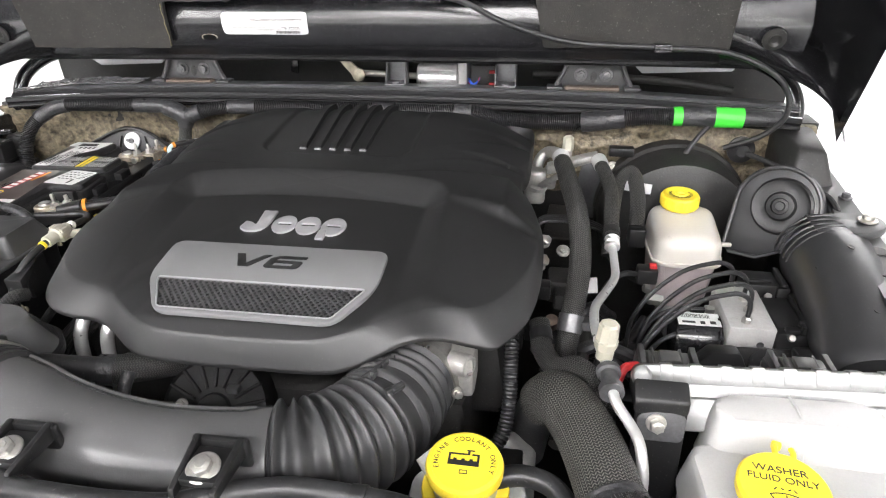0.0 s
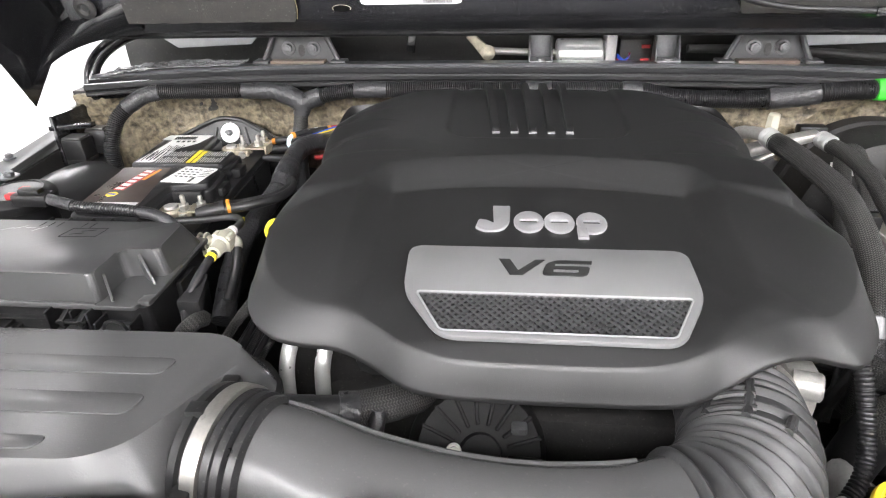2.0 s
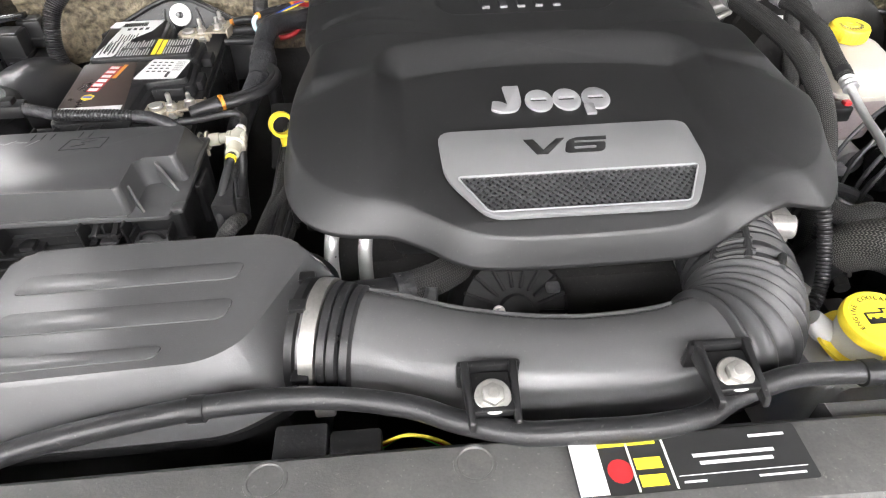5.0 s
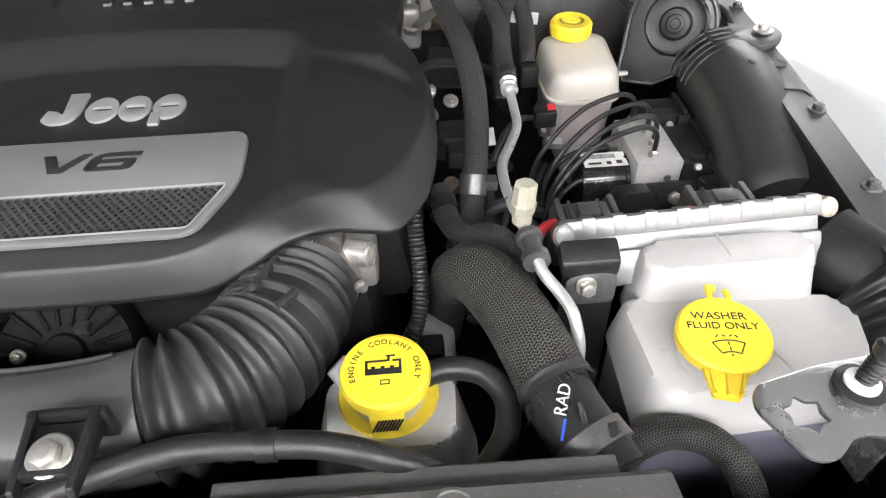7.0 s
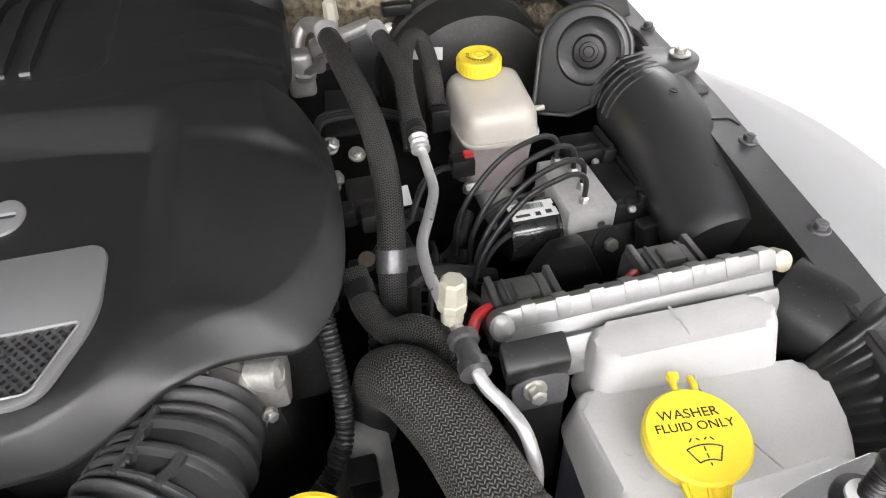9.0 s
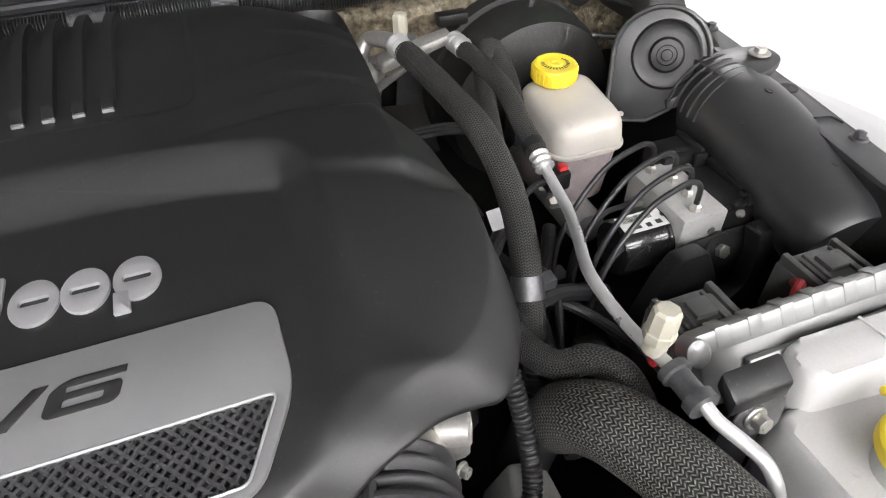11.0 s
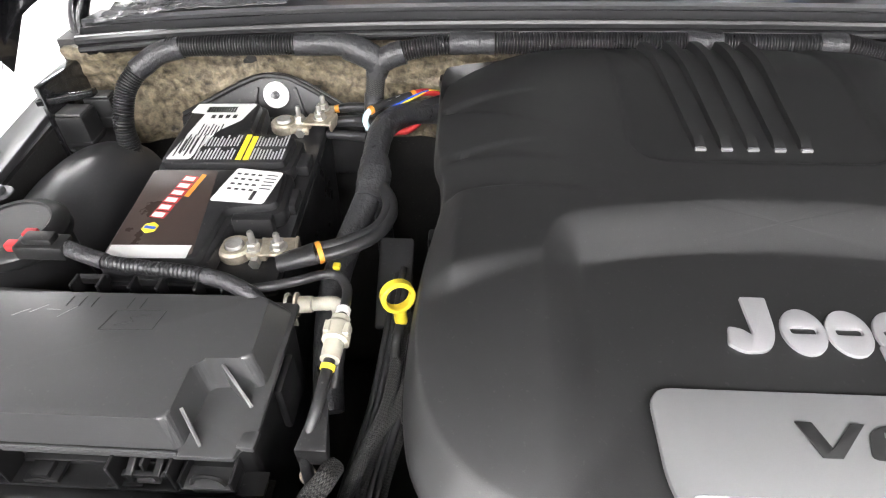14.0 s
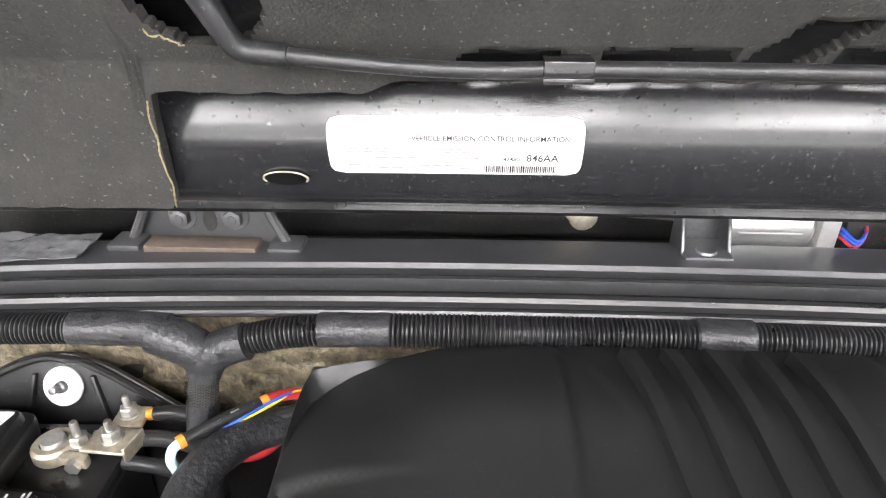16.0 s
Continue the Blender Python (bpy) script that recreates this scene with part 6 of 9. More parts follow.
def pcm():
    p = thing("engine_control_unit", (0.55, 0.345, 0.9), "finned cast aluminium engine control unit", "control unit")
    ang = Matrix.Translation((0.547, 0.347, 1.027)) @ Matrix.Rotation(radians(-3), 4, "Z") @ Matrix.Rotation(radians(-5.4), 4, "Y") @ Matrix.Rotation(radians(58), 4, "X") @ Matrix.Diagonal((0.88, 1, 1, 1))
    part("case", turned(box(-0.124, 0.124, -0.05, 0.006, -0.018, -0.002, 0.003), ang), M_CASE, p)
    part("front_face", turned(box(-0.085, 0.122, -0.05, -0.018, -0.002, 0.006, 0.0025), ang), M_CASE, p)
    part("edge_rail", turned(box(-0.128, 0.126, -0.006, 0.0115, -0.013, 0.0012, 0.002), ang), M_CASE, p)
    for k in range(8):
        x = -0.108 + 0.031 * k
        part("crimp_tab", turned(box(x, x + 0.013, -0.003, 0.0128, -0.0135, 0.0018, 0.0008), ang), M_CASE, p)
    part("corner_boss", turned(revolve([(0.011, -0.01), (0.011, 0.006), (0.008, 0.008), (0, 0.008)], (-0.128, 0.0, 0.0), seg=24), ang), M_CASE, p)
    part("corner_boss", turned(revolve([(0.009, -0.01), (0.009, 0.004), (0.005, 0.006), (0, 0.006)], (0.132, 0.0, -0.004), seg=24), ang), M_BRASS, p)
    for x, dz in ((0.466, -0.006), (0.594, -0.001)):
        c = part("connector", join(box(x - 0.030, x + 0.030, 0.374, 0.412, 0.955, 1.012 + dz, 0.004), box(x - 0.020, x + 0.022, 0.366, 0.400, 1.008 + dz, 1.020 + dz, 0.003), box(x - 0.009, x + 0.011, 0.378, 0.396, 1.018 + dz, 1.0245 + dz, 0.0015),
                 box(x - 0.028, x - 0.022, 0.37, 0.41, 1.0, 1.020 + dz, 0.001), box(x + 0.024, x + 0.030, 0.37, 0.41, 1.0, 1.020 + dz, 0.001)), M_PLUG, p, "dark grey multi-pin connector")
        for q in range(2):
            part("latch_rib", box(x - 0.016 + 0.0275 * q, x - 0.0135 + 0.0275 * q, 0.364, 0.402, 1.019 + dz, 1.0225 + dz, 0.0006, 1), M_PLUG, c)
        part("lock_lever", join(tube([(x - 0.050, 0.366, 1.004 + dz), (x - 0.044, 0.374, 1.013 + dz), (x - 0.034, 0.380, 1.013 + dz), (x - 0.028, 0.388, 1.006 + dz), (x - 0.022, 0.394, 1.002 + dz)], 0.0048, 0.003, 10), box(x - 0.054, x - 0.046, 0.364, 0.373, 0.998 + dz, 1.008 + dz, 0.003)), M_RED, c, "red lock lever")
    b = thing("module_bracket", (0.45, 0.31, 0.9), "black steel bracket holding the control unit", "bracket")
    part("plate", hull([(x, y, z) for x, y, z in ((0.426, 0.300, 0.86), (0.474, 0.302, 0.86), (0.424, 0.302, 1.022), (0.470, 0.304, 1.028), (0.426, 0.306, 0.86), (0.474, 0.308, 0.86), (0.424, 0.308, 1.022), (0.470, 0.310, 1.028))], 0.001), M_BLACK, b)
    part("cap", hull([(x, y, z) for x in (0.421, 0.470) for y, z in ((0.299, 1.016), (0.299, 1.032), (0.318, 1.028), (0.318, 1.043))], 0.003), M_BLACK, b)
    part("ear", plate(rounded([(-0.02, -0.015), (0.02, -0.015), (0.022, 0.012), (0.0, 0.018), (-0.022, 0.010)], 0.006), 0.002, frame_on((0.447, 0.298, 1.005), (1, 0, 0), (0, 0.2, 1)), 0.0005), M_DARKSTEEL, b)
    part("bolt", bolt((0.442, 0.296, 1.010), (0, -1, 0.25), 0.0065, 0.008, 1.4), M_STEEL, b, "bright hex bolt")


pcm()


def washer():
    w = thing("washer_bottle", (0.57, 0.27, 0.85), "white translucent washer fluid bottle, part full, with a yellow flap cap", "washer bottle")
    up = frustum(rounded([(0.486, 0.288), (0.646, 0.276), (0.648, 0.326), (0.490, 0.340)], 0.016, 6), rounded([(0.496, 0.302), (0.630, 0.290), (0.634, 0.322), (0.499, 0.336)], 0.014, 6), 0.955, 1.018, 0)
    for v in up.verts:
        if v.co.z > 0.99:
            v.co.z += 0.11 * (v.co.x - 0.51)
    bmesh.ops.bevel(up, geom=[e for e in up.edges if min(e.verts[0].co.z, e.verts[1].co.z) > 0.99], offset=0.006, segments=4, affect="EDGES", profile=0.5)
    part("upper_tank", up, M_TANK, w)
    lo = [(0.462, 0.185), (0.668, 0.195), (0.690, 0.288), (0.470, 0.312)]
    top = [(0.484, 0.207), (0.652, 0.213), (0.668, 0.282), (0.476, 0.306)]
    bm = frustum(rounded([(0.464, 0.187), (0.666, 0.197), (0.688, 0.288), (0.470, 0.311)], 0.02, 5), rounded(top, 0.02, 5), 0.940, 0.984, 0)
    for v in bm.verts:
        if v.co.z > 0.95:
            v.co.z += 0.10 * (v.co.y - 0.26) + 0.03 * (v.co.x - 0.56)
    bmesh.ops.bevel(bm, geom=[e for e in bm.edges if min(e.verts[0].co.z, e.verts[1].co.z) > 0.95], offset=0.008, segments=4, affect="EDGES", profile=0.5)
    part("main_tank", bm, M_TANK, w)
    part("mould_seam", tube([(0.562, 0.3315, 1.0245), (0.5635, 0.312, 1.0255), (0.5645, 0.298, 1.019), (0.567, 0.290, 0.995), (0.568, 0.278, 0.9868), (0.578, 0.245, 0.9836), (0.592, 0.212, 0.980)], 0.0012, 0.004, 8), M_TANK, w)
    part("lower_tank", frustum(rounded([(0.47, 0.195), (0.66, 0.20), (0.68, 0.28), (0.475, 0.305)], 0.02, 5), rounded([(x + (0.003 if x < 0.5 else -0.003), y + (0.002 if y < 0.24 else -0.003)) for x, y in lo], 0.02, 5), 0.76, 0.9405, 0.0015, 1), M_FLUID, w, "lower tank tinted by blue fluid")
    for x, y in ((0.596, 0.276), (0.606, 0.275), (0.600, 0.240), (0.612, 0.250), (0.606, 0.232), (0.622, 0.238), (0.618, 0.225), (0.500, 0.232), (0.497, 0.250), (0.545, 0.205)):
        z = 0.9815 + 0.10 * (y - 0.26)
        part("dimple", revolve([(0.0042, -0.001), (0.0038, 0.0008), (0.002, 0.0011), (0, 0.0006)], (x, y, z), seg=14), M_TANK, w)
    m = Matrix.Translation((0.531, 0.234, 1.007)) @ Matrix.Rotation(radians(-17), 4, "Z") @ Matrix.Rotation(radians(6), 4, "X") @ Matrix.Diagonal((1.03, 0.92, 1, 1))
    part("neck", turned(revolve([(0.030, -0.06), (0.026, -0.03), (0.026, 0.0), (0, 0.0)], (0, 0, 0), seg=36), m), M_TANK, w)
    cap = part("cap", turned(revolve([(0.030, -0.004), (0.0335, -0.003), (0.034, 0.006), (0.032, 0.0085), (0, 0.0085)], (0, 0, 0), seg=56), m @ Matrix.Diagonal((1.0, 1.08, 1, 1))), M_YELLOW, w, "yellow flap cap with black printing")
    part("hinge_loop", turned(join(tube([(-0.006, 0.034, 0.003), (-0.0075, 0.044, 0.004), (-0.006, 0.051, 0.002)], 0.0025, 0.003, 8), tube([(0.006, 0.034, 0.003), (0.0065, 0.042, 0.004), (0.005, 0.049, 0.002)], 0.0025, 0.003, 8), box(-0.010, -0.002, 0.046, 0.053, -0.002, 0.005, 0.002)), m), M_YELLOW, cap)
    part("pull_tab", turned(hull([(-0.016, -0.033, -0.001), (0.016, -0.033, -0.001), (-0.009, -0.056, -0.004), (0.009, -0.056, -0.004), (-0.016, -0.033, 0.004), (0.016, -0.033, 0.004), (-0.009, -0.056, 0.001), (0.009, -0.056, 0.001)], 0.0012), m), M_YELLOW, cap)
    for x in (-0.012, 0.0, 0.012):
        part("tab_rib", turned(hull([(x * s - 0.001, y, z) for s, y in ((1, -0.030), (0.7, -0.054)) for z in (0.0, 0.0062)] + [(x * s + 0.001, y, z) for s, y in ((1, -0.030), (0.7, -0.054)) for z in (0.0, 0.0062)], 0.0003, 1), m), M_YELLOW, cap)
    t = m @ Matrix.Rotation(radians(10), 4, "Z") @ Matrix.Translation((0, 0, 0.0087))
    part("lettering", lettering("WASHER", 0.0100, t @ Matrix.Translation((-0.001, 0.0155, 0)), 0.0002), M_INK, cap)
    part("lettering", lettering("FLUID ONLY", 0.0092, t @ Matrix.Translation((0.0, 0.0058, 0)), 0.0002), M_INK, cap)
    arc = lambda r, a0, a1, cy: [(r * math.sin(radians(a)), cy + r * math.cos(radians(a)), 0) for a in np.linspace(a0, a1, 9)]
    lines = []
    for L in (arc(0.026, -26, 26, -0.034), arc(0.015, -26, 26, -0.034), [(-0.0114, -0.0106, 0), (-0.0066, -0.0205, 0)], [(0.0114, -0.0106, 0), (0.0066, -0.0205, 0)],
              [(0, -0.0095, 0), (0, -0.0125, 0)], [(0, -0.0145, 0), (0, -0.0175, 0)], [(0, -0.021, 0), (0, -0.023, 0)], [(-0.008, -0.0055, 0), (-0.006, -0.003, 0)], [(-0.003, -0.003, 0), (-0.001, -0.0045, 0)], [(0.002, -0.0045, 0), (0.004, -0.003, 0)], [(0.006, -0.003, 0), (0.008, -0.0055, 0)]):
        lines.append(tube([tuple(t @ Vector(q)) for q in L], 0.0005, 0.002, 5, smooth_path=False))
    part("wiper_sign", join(*lines), M_INK, cap, "black windscreen wiper sign", smooth=0)
    h = thing("front_loom", (0.5, 0.17, 0.95), "black braided wiring loom in front of the washer bottle", "wiring")
    part("loom", tube([(0.43, 0.165, 0.955), (0.455, 0.178, 0.962), (0.485, 0.184, 0.964), (0.515, 0.176, 0.958), (0.535, 0.155, 0.94), (0.545, 0.13, 0.90)], 0.0125, 0.004, 20), M_BRAID, h)


washer()


def right_wing():
    h = thing("horn", (0.68, 0.74, 1.0), "round black disc horn with a curled trumpet", "horn")
    c = Vector((0.662, 0.724, 1.042))
    q = frame_on(tuple(c), (0.806, -0.591, 0.0), (0.15, 0.30, 0.93))
    shape = [(0.056 * math.cos(radians(k)), 0.056 * math.sin(radians(k))) for k in range(-38, 196, 9)] + [(-0.053, -0.070), (-0.042, -0.082), (-0.004, -0.078), (0.020, -0.062)]
    part("trumpet", plate(shape, 0.034, q @ Matrix.Translation((0, 0, -0.036)), 0.005), M_BARREL, h)
    part("trumpet_rim", tube([tuple(q @ Vector((x, y, 0.0))) for x, y in shape + shape[:1]], 0.0030, 0.006, 8, smooth_path=False, cap=False), M_BARREL, h)
    part("mouth_lip", hull([tuple(q @ Vector(v)) for v in ((0.014, -0.052, -0.004), (0.050, -0.036, -0.004), (0.054, -0.044, 0.006), (0.020, -0.064, 0.006), (0.016, -0.050, 0.008), (0.048, -0.034, 0.008))], 0.002), M_BARREL, h, "lit lip of the horn's mouth")
    part("disc", revolve([(0.041, -0.003), (0.041, 0.003), (0.038, 0.0055), (0.033, 0.0035), (0.021, 0.0050), (0.018, 0.0095), (0.012, 0.0105), (0.011, 0.0075), (0.007, 0.0080), (0.006, 0.0115), (0, 0.012)], q @ Vector((0.006, 0.002, 0.0)), q.to_3x3() @ Vector((0, 0, 1)), 44), M_BLACK, h, "ringed black diaphragm disc")
    part("cable", tube([(0.70, 0.76, 1.05), (0.735, 0.75, 1.05), (0.745, 0.715, 1.03), (0.735, 0.70, 1.00)], 0.005, 0.004, 10), M_RUBBER, h)
    for s, nm in ((1, "right"), (-1, "left")):
        r = thing("resonator_tube", (s * 0.7, 0.55, 0.9), "black plastic cylindrical wing duct with a ribbed shoulder", "duct", "wing ducts")

        def X(x):
            return x if s > 0 else -x + 0.012
        if s > 0:
            P = [(0.714, 0.680, 0.988), (0.716, 0.645, 0.994), (0.715, 0.60, 0.990), (0.711, 0.54, 0.980), (0.705, 0.475, 0.965), (0.701, 0.440, 0.956)]
            R = 0.055
        else:
            P = [(-0.688, 0.86, 0.93), (-0.690, 0.82, 0.955), (-0.690, 0.76, 0.965), (-0.688, 0.70, 0.962), (-0.685, 0.66, 0.955)]
            R = 0.060
        part("barrel", tube(P, lambda d, t: R * (1 - 0.10 * max(0, 1 - t * 9) ** 2 - 0.10 * max(0, 1 - (1 - t) * 11) ** 2), 0.004, 44), M_BARREL, r)
        if s > 0:
            for k in range(5):
                part("shoulder_rib", tube([(0.715 + 0.0555 * math.cos(a), 0.690 - 0.012 * k, 0.992 + 0.0555 * math.sin(a)) for a in np.linspace(0.15, math.pi - 0.1, 14)], 0.0016, 0.006, 8), M_BARREL, r)
            lug = rounded([(0.690, 0.640), (0.735, 0.632), (0.776, 0.648), (0.778, 0.684), (0.745, 0.700), (0.690, 0.700)], [0.004, 0.012, 0.016, 0.016, 0.012, 0.004], 5)
            lugm = plate(lug, 0.012, Matrix.Translation((0, 0, 0)), 0.003)
            for v in lugm.verts:
                v.co.z += 1.0385 + 0.10 * (v.co.x - 0.756)
            part("mount_tab", lugm, M_BARREL, r)
            part("gusset", hull([(0.700, 0.60, 1.02), (0.706, 0.60, 1.02), (0.718, 0.655, 1.04), (0.724, 0.655, 1.04), (0.70, 0.655, 1.0), (0.706, 0.655, 1.0)], 0.001), M_BARREL, r)
            part("bolt", bolt((0.756, 0.668, 1.052), (0, 0, 1), 0.0075, 0.006, 1.7), M_STEEL, r, "bright flanged bolt")
            for x, y, z in ((0.712, 0.600, 1.0455), (0.703, 0.49, 1.0235), (0.675, 0.585, 1.022)):
                part("hole", revolve([(0.0045, 0), (0.0042, 0.001), (0, 0.0004)], (x, y, z), (0.15, -0.1, 1), 14), M_DEEP, r)
        else:
            part("bolt", bolt((-0.716, 0.690, 1.044), (0, 0, 1), 0.0075, 0.006, 1.8), M_DARKSTEEL, r)
    f = thing("bellows_duct", (0.7, 0.25, 0.9), "black ribbed rubber duct beside the washer bottle", "duct")
    part("duct", tube([(0.675, 0.345, 0.99), (0.700, 0.30, 0.985), (0.715, 0.25, 0.96), (0.72, 0.20, 0.91), (0.72, 0.16, 0.85)], lambda d, t: 0.047 + 0.004 * (0.5 - 0.5 * math.cos(math.tau * d / 0.013)) ** 0.7 if t > 0.2 else 0.04, 0.0016, 40), M_BLACK, f)
    part("ledge", hull([(x, y, z) for x in (0.655, 0.735) for y in (0.335, 0.385) for z in (0.93, 1.0)], 0.012, 3), M_BLACK, f)
    c = thing("washer_line", (0.6, 0.9, 1.05), "thin black washer tube looping over the firewall", "hose")
    part("tube", tube([(0.60, 0.905, 1.108), (0.575, 0.885, 1.085), (0.558, 0.872, 1.055), (0.575, 0.862, 1.03), (0.63, 0.855, 1.022), (0.68, 0.83, 1.02)], 0.0042, 0.005, 10), M_RUBBER, c)
    part("branch", tube([(0.66, 0.90, 1.06), (0.69, 0.87, 1.055), (0.72, 0.82, 1.05), (0.735, 0.77, 1.045), (0.738, 0.72, 1.03)], 0.0045, 0.005, 10), M_RUBBER, c)
    g = thing("firewall_grommet", (0.655, 0.915, 1.06), "dark rubber grommet in the firewall", "grommet")
    part("disc", revolve([(0.022, 0), (0.022, 0.006), (0.014, 0.010), (0.010, 0.016), (0, 0.016)], (0.655, 0.912, 1.062), (0, -1, 0.1), 28), M_RUBBER, g)
    k = thing("wing_corner_bracket", (0.73, 0.86, 1.05), "black plastic corner piece where cowl meets fender", "bracket")
    part("block", hull([(0.70, 0.80, 1.03), (0.77, 0.80, 1.03), (0.70, 0.93, 1.03), (0.77, 0.93, 1.03), (0.715, 0.83, 1.095), (0.755, 0.83, 1.09), (0.70, 0.93, 1.10), (0.765, 0.93, 1.10)], 0.006), M_DEEP, k)


right_wing()


# ---- left side: battery, fuse box, wiring ----
def battery():
    b = thing("battery", (-0.5, 0.76, 0.85), "black car battery with printed labels and two clamped posts", "battery")
    R = Matrix.Translation((-0.500, 0.757, 0)) @ Matrix.Rotation(radians(2.0), 4, "Z")

    def B(bm):
        return turned(bm, R)
    part("case", B(frustum(rounded([(-0.084, -0.152), (0.084, -0.152), (0.084, 0.152), (-0.084, 0.152)], 0.008, 3), rounded([(-0.087, -0.156), (0.087, -0.156), (0.087, 0.156), (-0.087, 0.156)], 0.008, 3), 0.84, 0.996, 0.002, 1)), M_BATT, b)
    part("lid", B(box(-0.088, 0.088, -0.1575, 0.1575, 0.996, 1.010, 0.004)), M_BATT, b)
    z = 1.010
    part("rear_platform", B(plate(rounded([(-0.078, 0.008), (0.064, 0.008), (0.068, 0.064), (0.010, 0.072), (0.006, 0.145), (-0.078, 0.145)], 0.010, 4), 0.028, Matrix.Translation((0, 0, z)), 0.004)), M_BATT, b)
    part("front_platform", B(plate(rounded([(-0.078, -0.004), (0.070, -0.004), (0.074, -0.066), (0.022, -0.074), (0.018, -0.150), (-0.074, -0.150)], 0.010, 4), 0.028, Matrix.Translation((0, 0, z)), 0.004)), M_BATT, b)
    for o in (((-0.083, 0.003), (0.071, 0.003), (0.076, 0.071), (0.017, 0.079), (0.012, 0.151), (-0.083, 0.151)), ((-0.083, 0.001), (0.077, 0.001), (0.081, -0.072), (0.029, -0.080), (0.025, -0.155), (-0.080, -0.155))):
        part("platform_rim", B(plate(rounded(o, 0.014, 5), 0.019, Matrix.Translation((0, 0, z)), 0.003)), M_BATT, b, "rounded step round the vent cover")
    for y0, y1 in ((0.020, 0.050), (-0.052, -0.02)):
        part("notch_block", B(box(0.072, 0.087, y0, y1, z, z + 0.014, 0.003)), M_BATT, b)
    part("handle_slot", B(box(0.030, 0.072, -0.088, -0.076, z, z + 0.024, 0.003)), M_BATT, b)
    T = R @ Matrix.Translation((0, 0, z + 0.0282))

    def label(name, rects, material, lbl=""):
        return part(name, bars(rects, T, 0.0003), material, b, lbl, smooth=0)
    part("top_label", plate(rounded([(-0.072, 0.014), (-0.045, 0.014), (-0.030, 0.075), (-0.008, 0.100), (0.002, 0.140), (-0.074, 0.140), (-0.078, 0.118), (-0.058, 0.115)], 0.003, 2), 0.0003, T, 0), M_WHITE, b, "white printed top label")
    rnd = random.Random(11)
    lines, x = [], -0.040
    for k in range(27):
        x0 = -0.040 + 0.0038 * k
        if 12 <= k <= 16:
            continue
        for y0 in (0.014, 0.041):
            lines.append((x0, x0 + 0.0017, y0, y0 + 0.024 - rnd.uniform(0, 0.009)))
    tagged(label("small_print", lines, M_GREY, "grey lines of small print"), kind="stuff")
    label("warning_field", [(0.008, 0.0145, 0.013, 0.066), (0.0165, 0.023, 0.013, 0.062)], M_YELLOW, "yellow warning field")
    ink = [(-0.066 + 0.0042 * k, -0.0644 + 0.0042 * k, 0.024 + 0.003 * (k % 3), 0.060 - 0.004 * (k % 2)) for k in range(5)] + [(-0.052 + 0.004 * k, -0.0506 + 0.004 * k, 0.064, 0.090 - 0.003 * (k % 3)) for k in range(7)]
    ink += [(-0.058 + 0.0011 * k, -0.0574 + 0.0011 * k + 0.0004 * (k % 3), 0.118, 0.132) for k in range(34)]
    ink += [(-0.066 + 0.006 * k, -0.0645 + 0.006 * k, 0.020 + 0.004 * (k % 2), 0.066) for k in range(5)] + [(-0.048 + 0.009 * k, -0.043 + 0.009 * k, 0.104, 0.112) for k in range(4)]
    tagged(part("small_print", bars(ink, T @ Matrix.Translation((0, 0, 0.0004)), 0.0002), M_INK, b, smooth=0), kind="stuff")
    part("brand_label", plate(rounded([(-0.076, -0.008), (-0.004, -0.008), (0.012, -0.146), (-0.070, -0.146)], 0.005, 3), 0.0003, T, 0), M_BROWN, b, "dark brown brand label")
    T2 = T @ Matrix.Translation((0, 0, 0.0004)) @ Matrix.Translation((-0.034, -0.058, 0)) @ Matrix.Rotation(radians(80), 4, "Z")
    part("brand_print", bars([(-0.034 + 0.0125 * k, -0.0235 + 0.0125 * k, -0.006, 0.010) for k in range(6)], T2, 0.0002), M_RED, b, "red brand shapes", smooth=0)
    part("brand_print", bars([(-0.0325 + 0.0125 * k, -0.0255 + 0.0125 * k, -0.0035, 0.0085) for k in range(6)], T2 @ Matrix.Translation((0, 0, 0.0003)), 0.0002), M_WHITE, b, smooth=0)
    part("brand_stripe", bars([(0.004, 0.044, -0.0125, -0.007)], T2, 0.0002), M_ORANGE, b, smooth=0)
    part("brand_badge", plate(circle(-0.049, 0.0, 0.0085, 6), 0.0003, T2, 0), M_YELLOW, b, "yellow hexagonal badge")
    part("badge_bar", bars([(-0.051, -0.047, -0.006, 0.006)], T2 @ Matrix.Translation((0, 0, 0.0004)), 0.0002), M_BLUE, b, smooth=0)
    T3 = T @ Matrix.Translation((0.034, -0.036, 0.0)) @ Matrix.Rotation(radians(-8), 4, "Z")
    part("date_label", plate(rounded([(-0.028, -0.030), (0.030, -0.028), (0.032, 0.028), (-0.022, 0.030)], 0.004, 3), 0.0003, T3, 0), M_WHITE, b, "white date label")
    tagged(part("small_print", bars([(-0.018 + 0.008 * (k % 4), -0.0135 + 0.008 * (k % 4), 0.018 - 0.009 * (k // 4), 0.021 - 0.009 * (k // 4)) for k in range(16)] + [(0.012, 0.016, -0.024, -0.008)] + [(0.016, 0.028, 0.020 - 0.006 * k, 0.0215 - 0.006 * k) for k in range(5)], T3 @ Matrix.Translation((0, 0, 0.0004)), 0.0002), M_INK, b, smooth=0), kind="stuff")
    part("test_label", bars([(-0.070, 0.008, -0.150, -0.132)], T @ Matrix.Translation((0, 0, 0.0003)), 0.0003), M_WHITE, b, "white blank strip label", smooth=0)
    for k in range(4):
        part("side_rib", B(box(-0.089, -0.086, -0.12 + 0.07 * k, -0.115 + 0.07 * k, 0.87, 1.0, 0.001)), M_BATT, b)
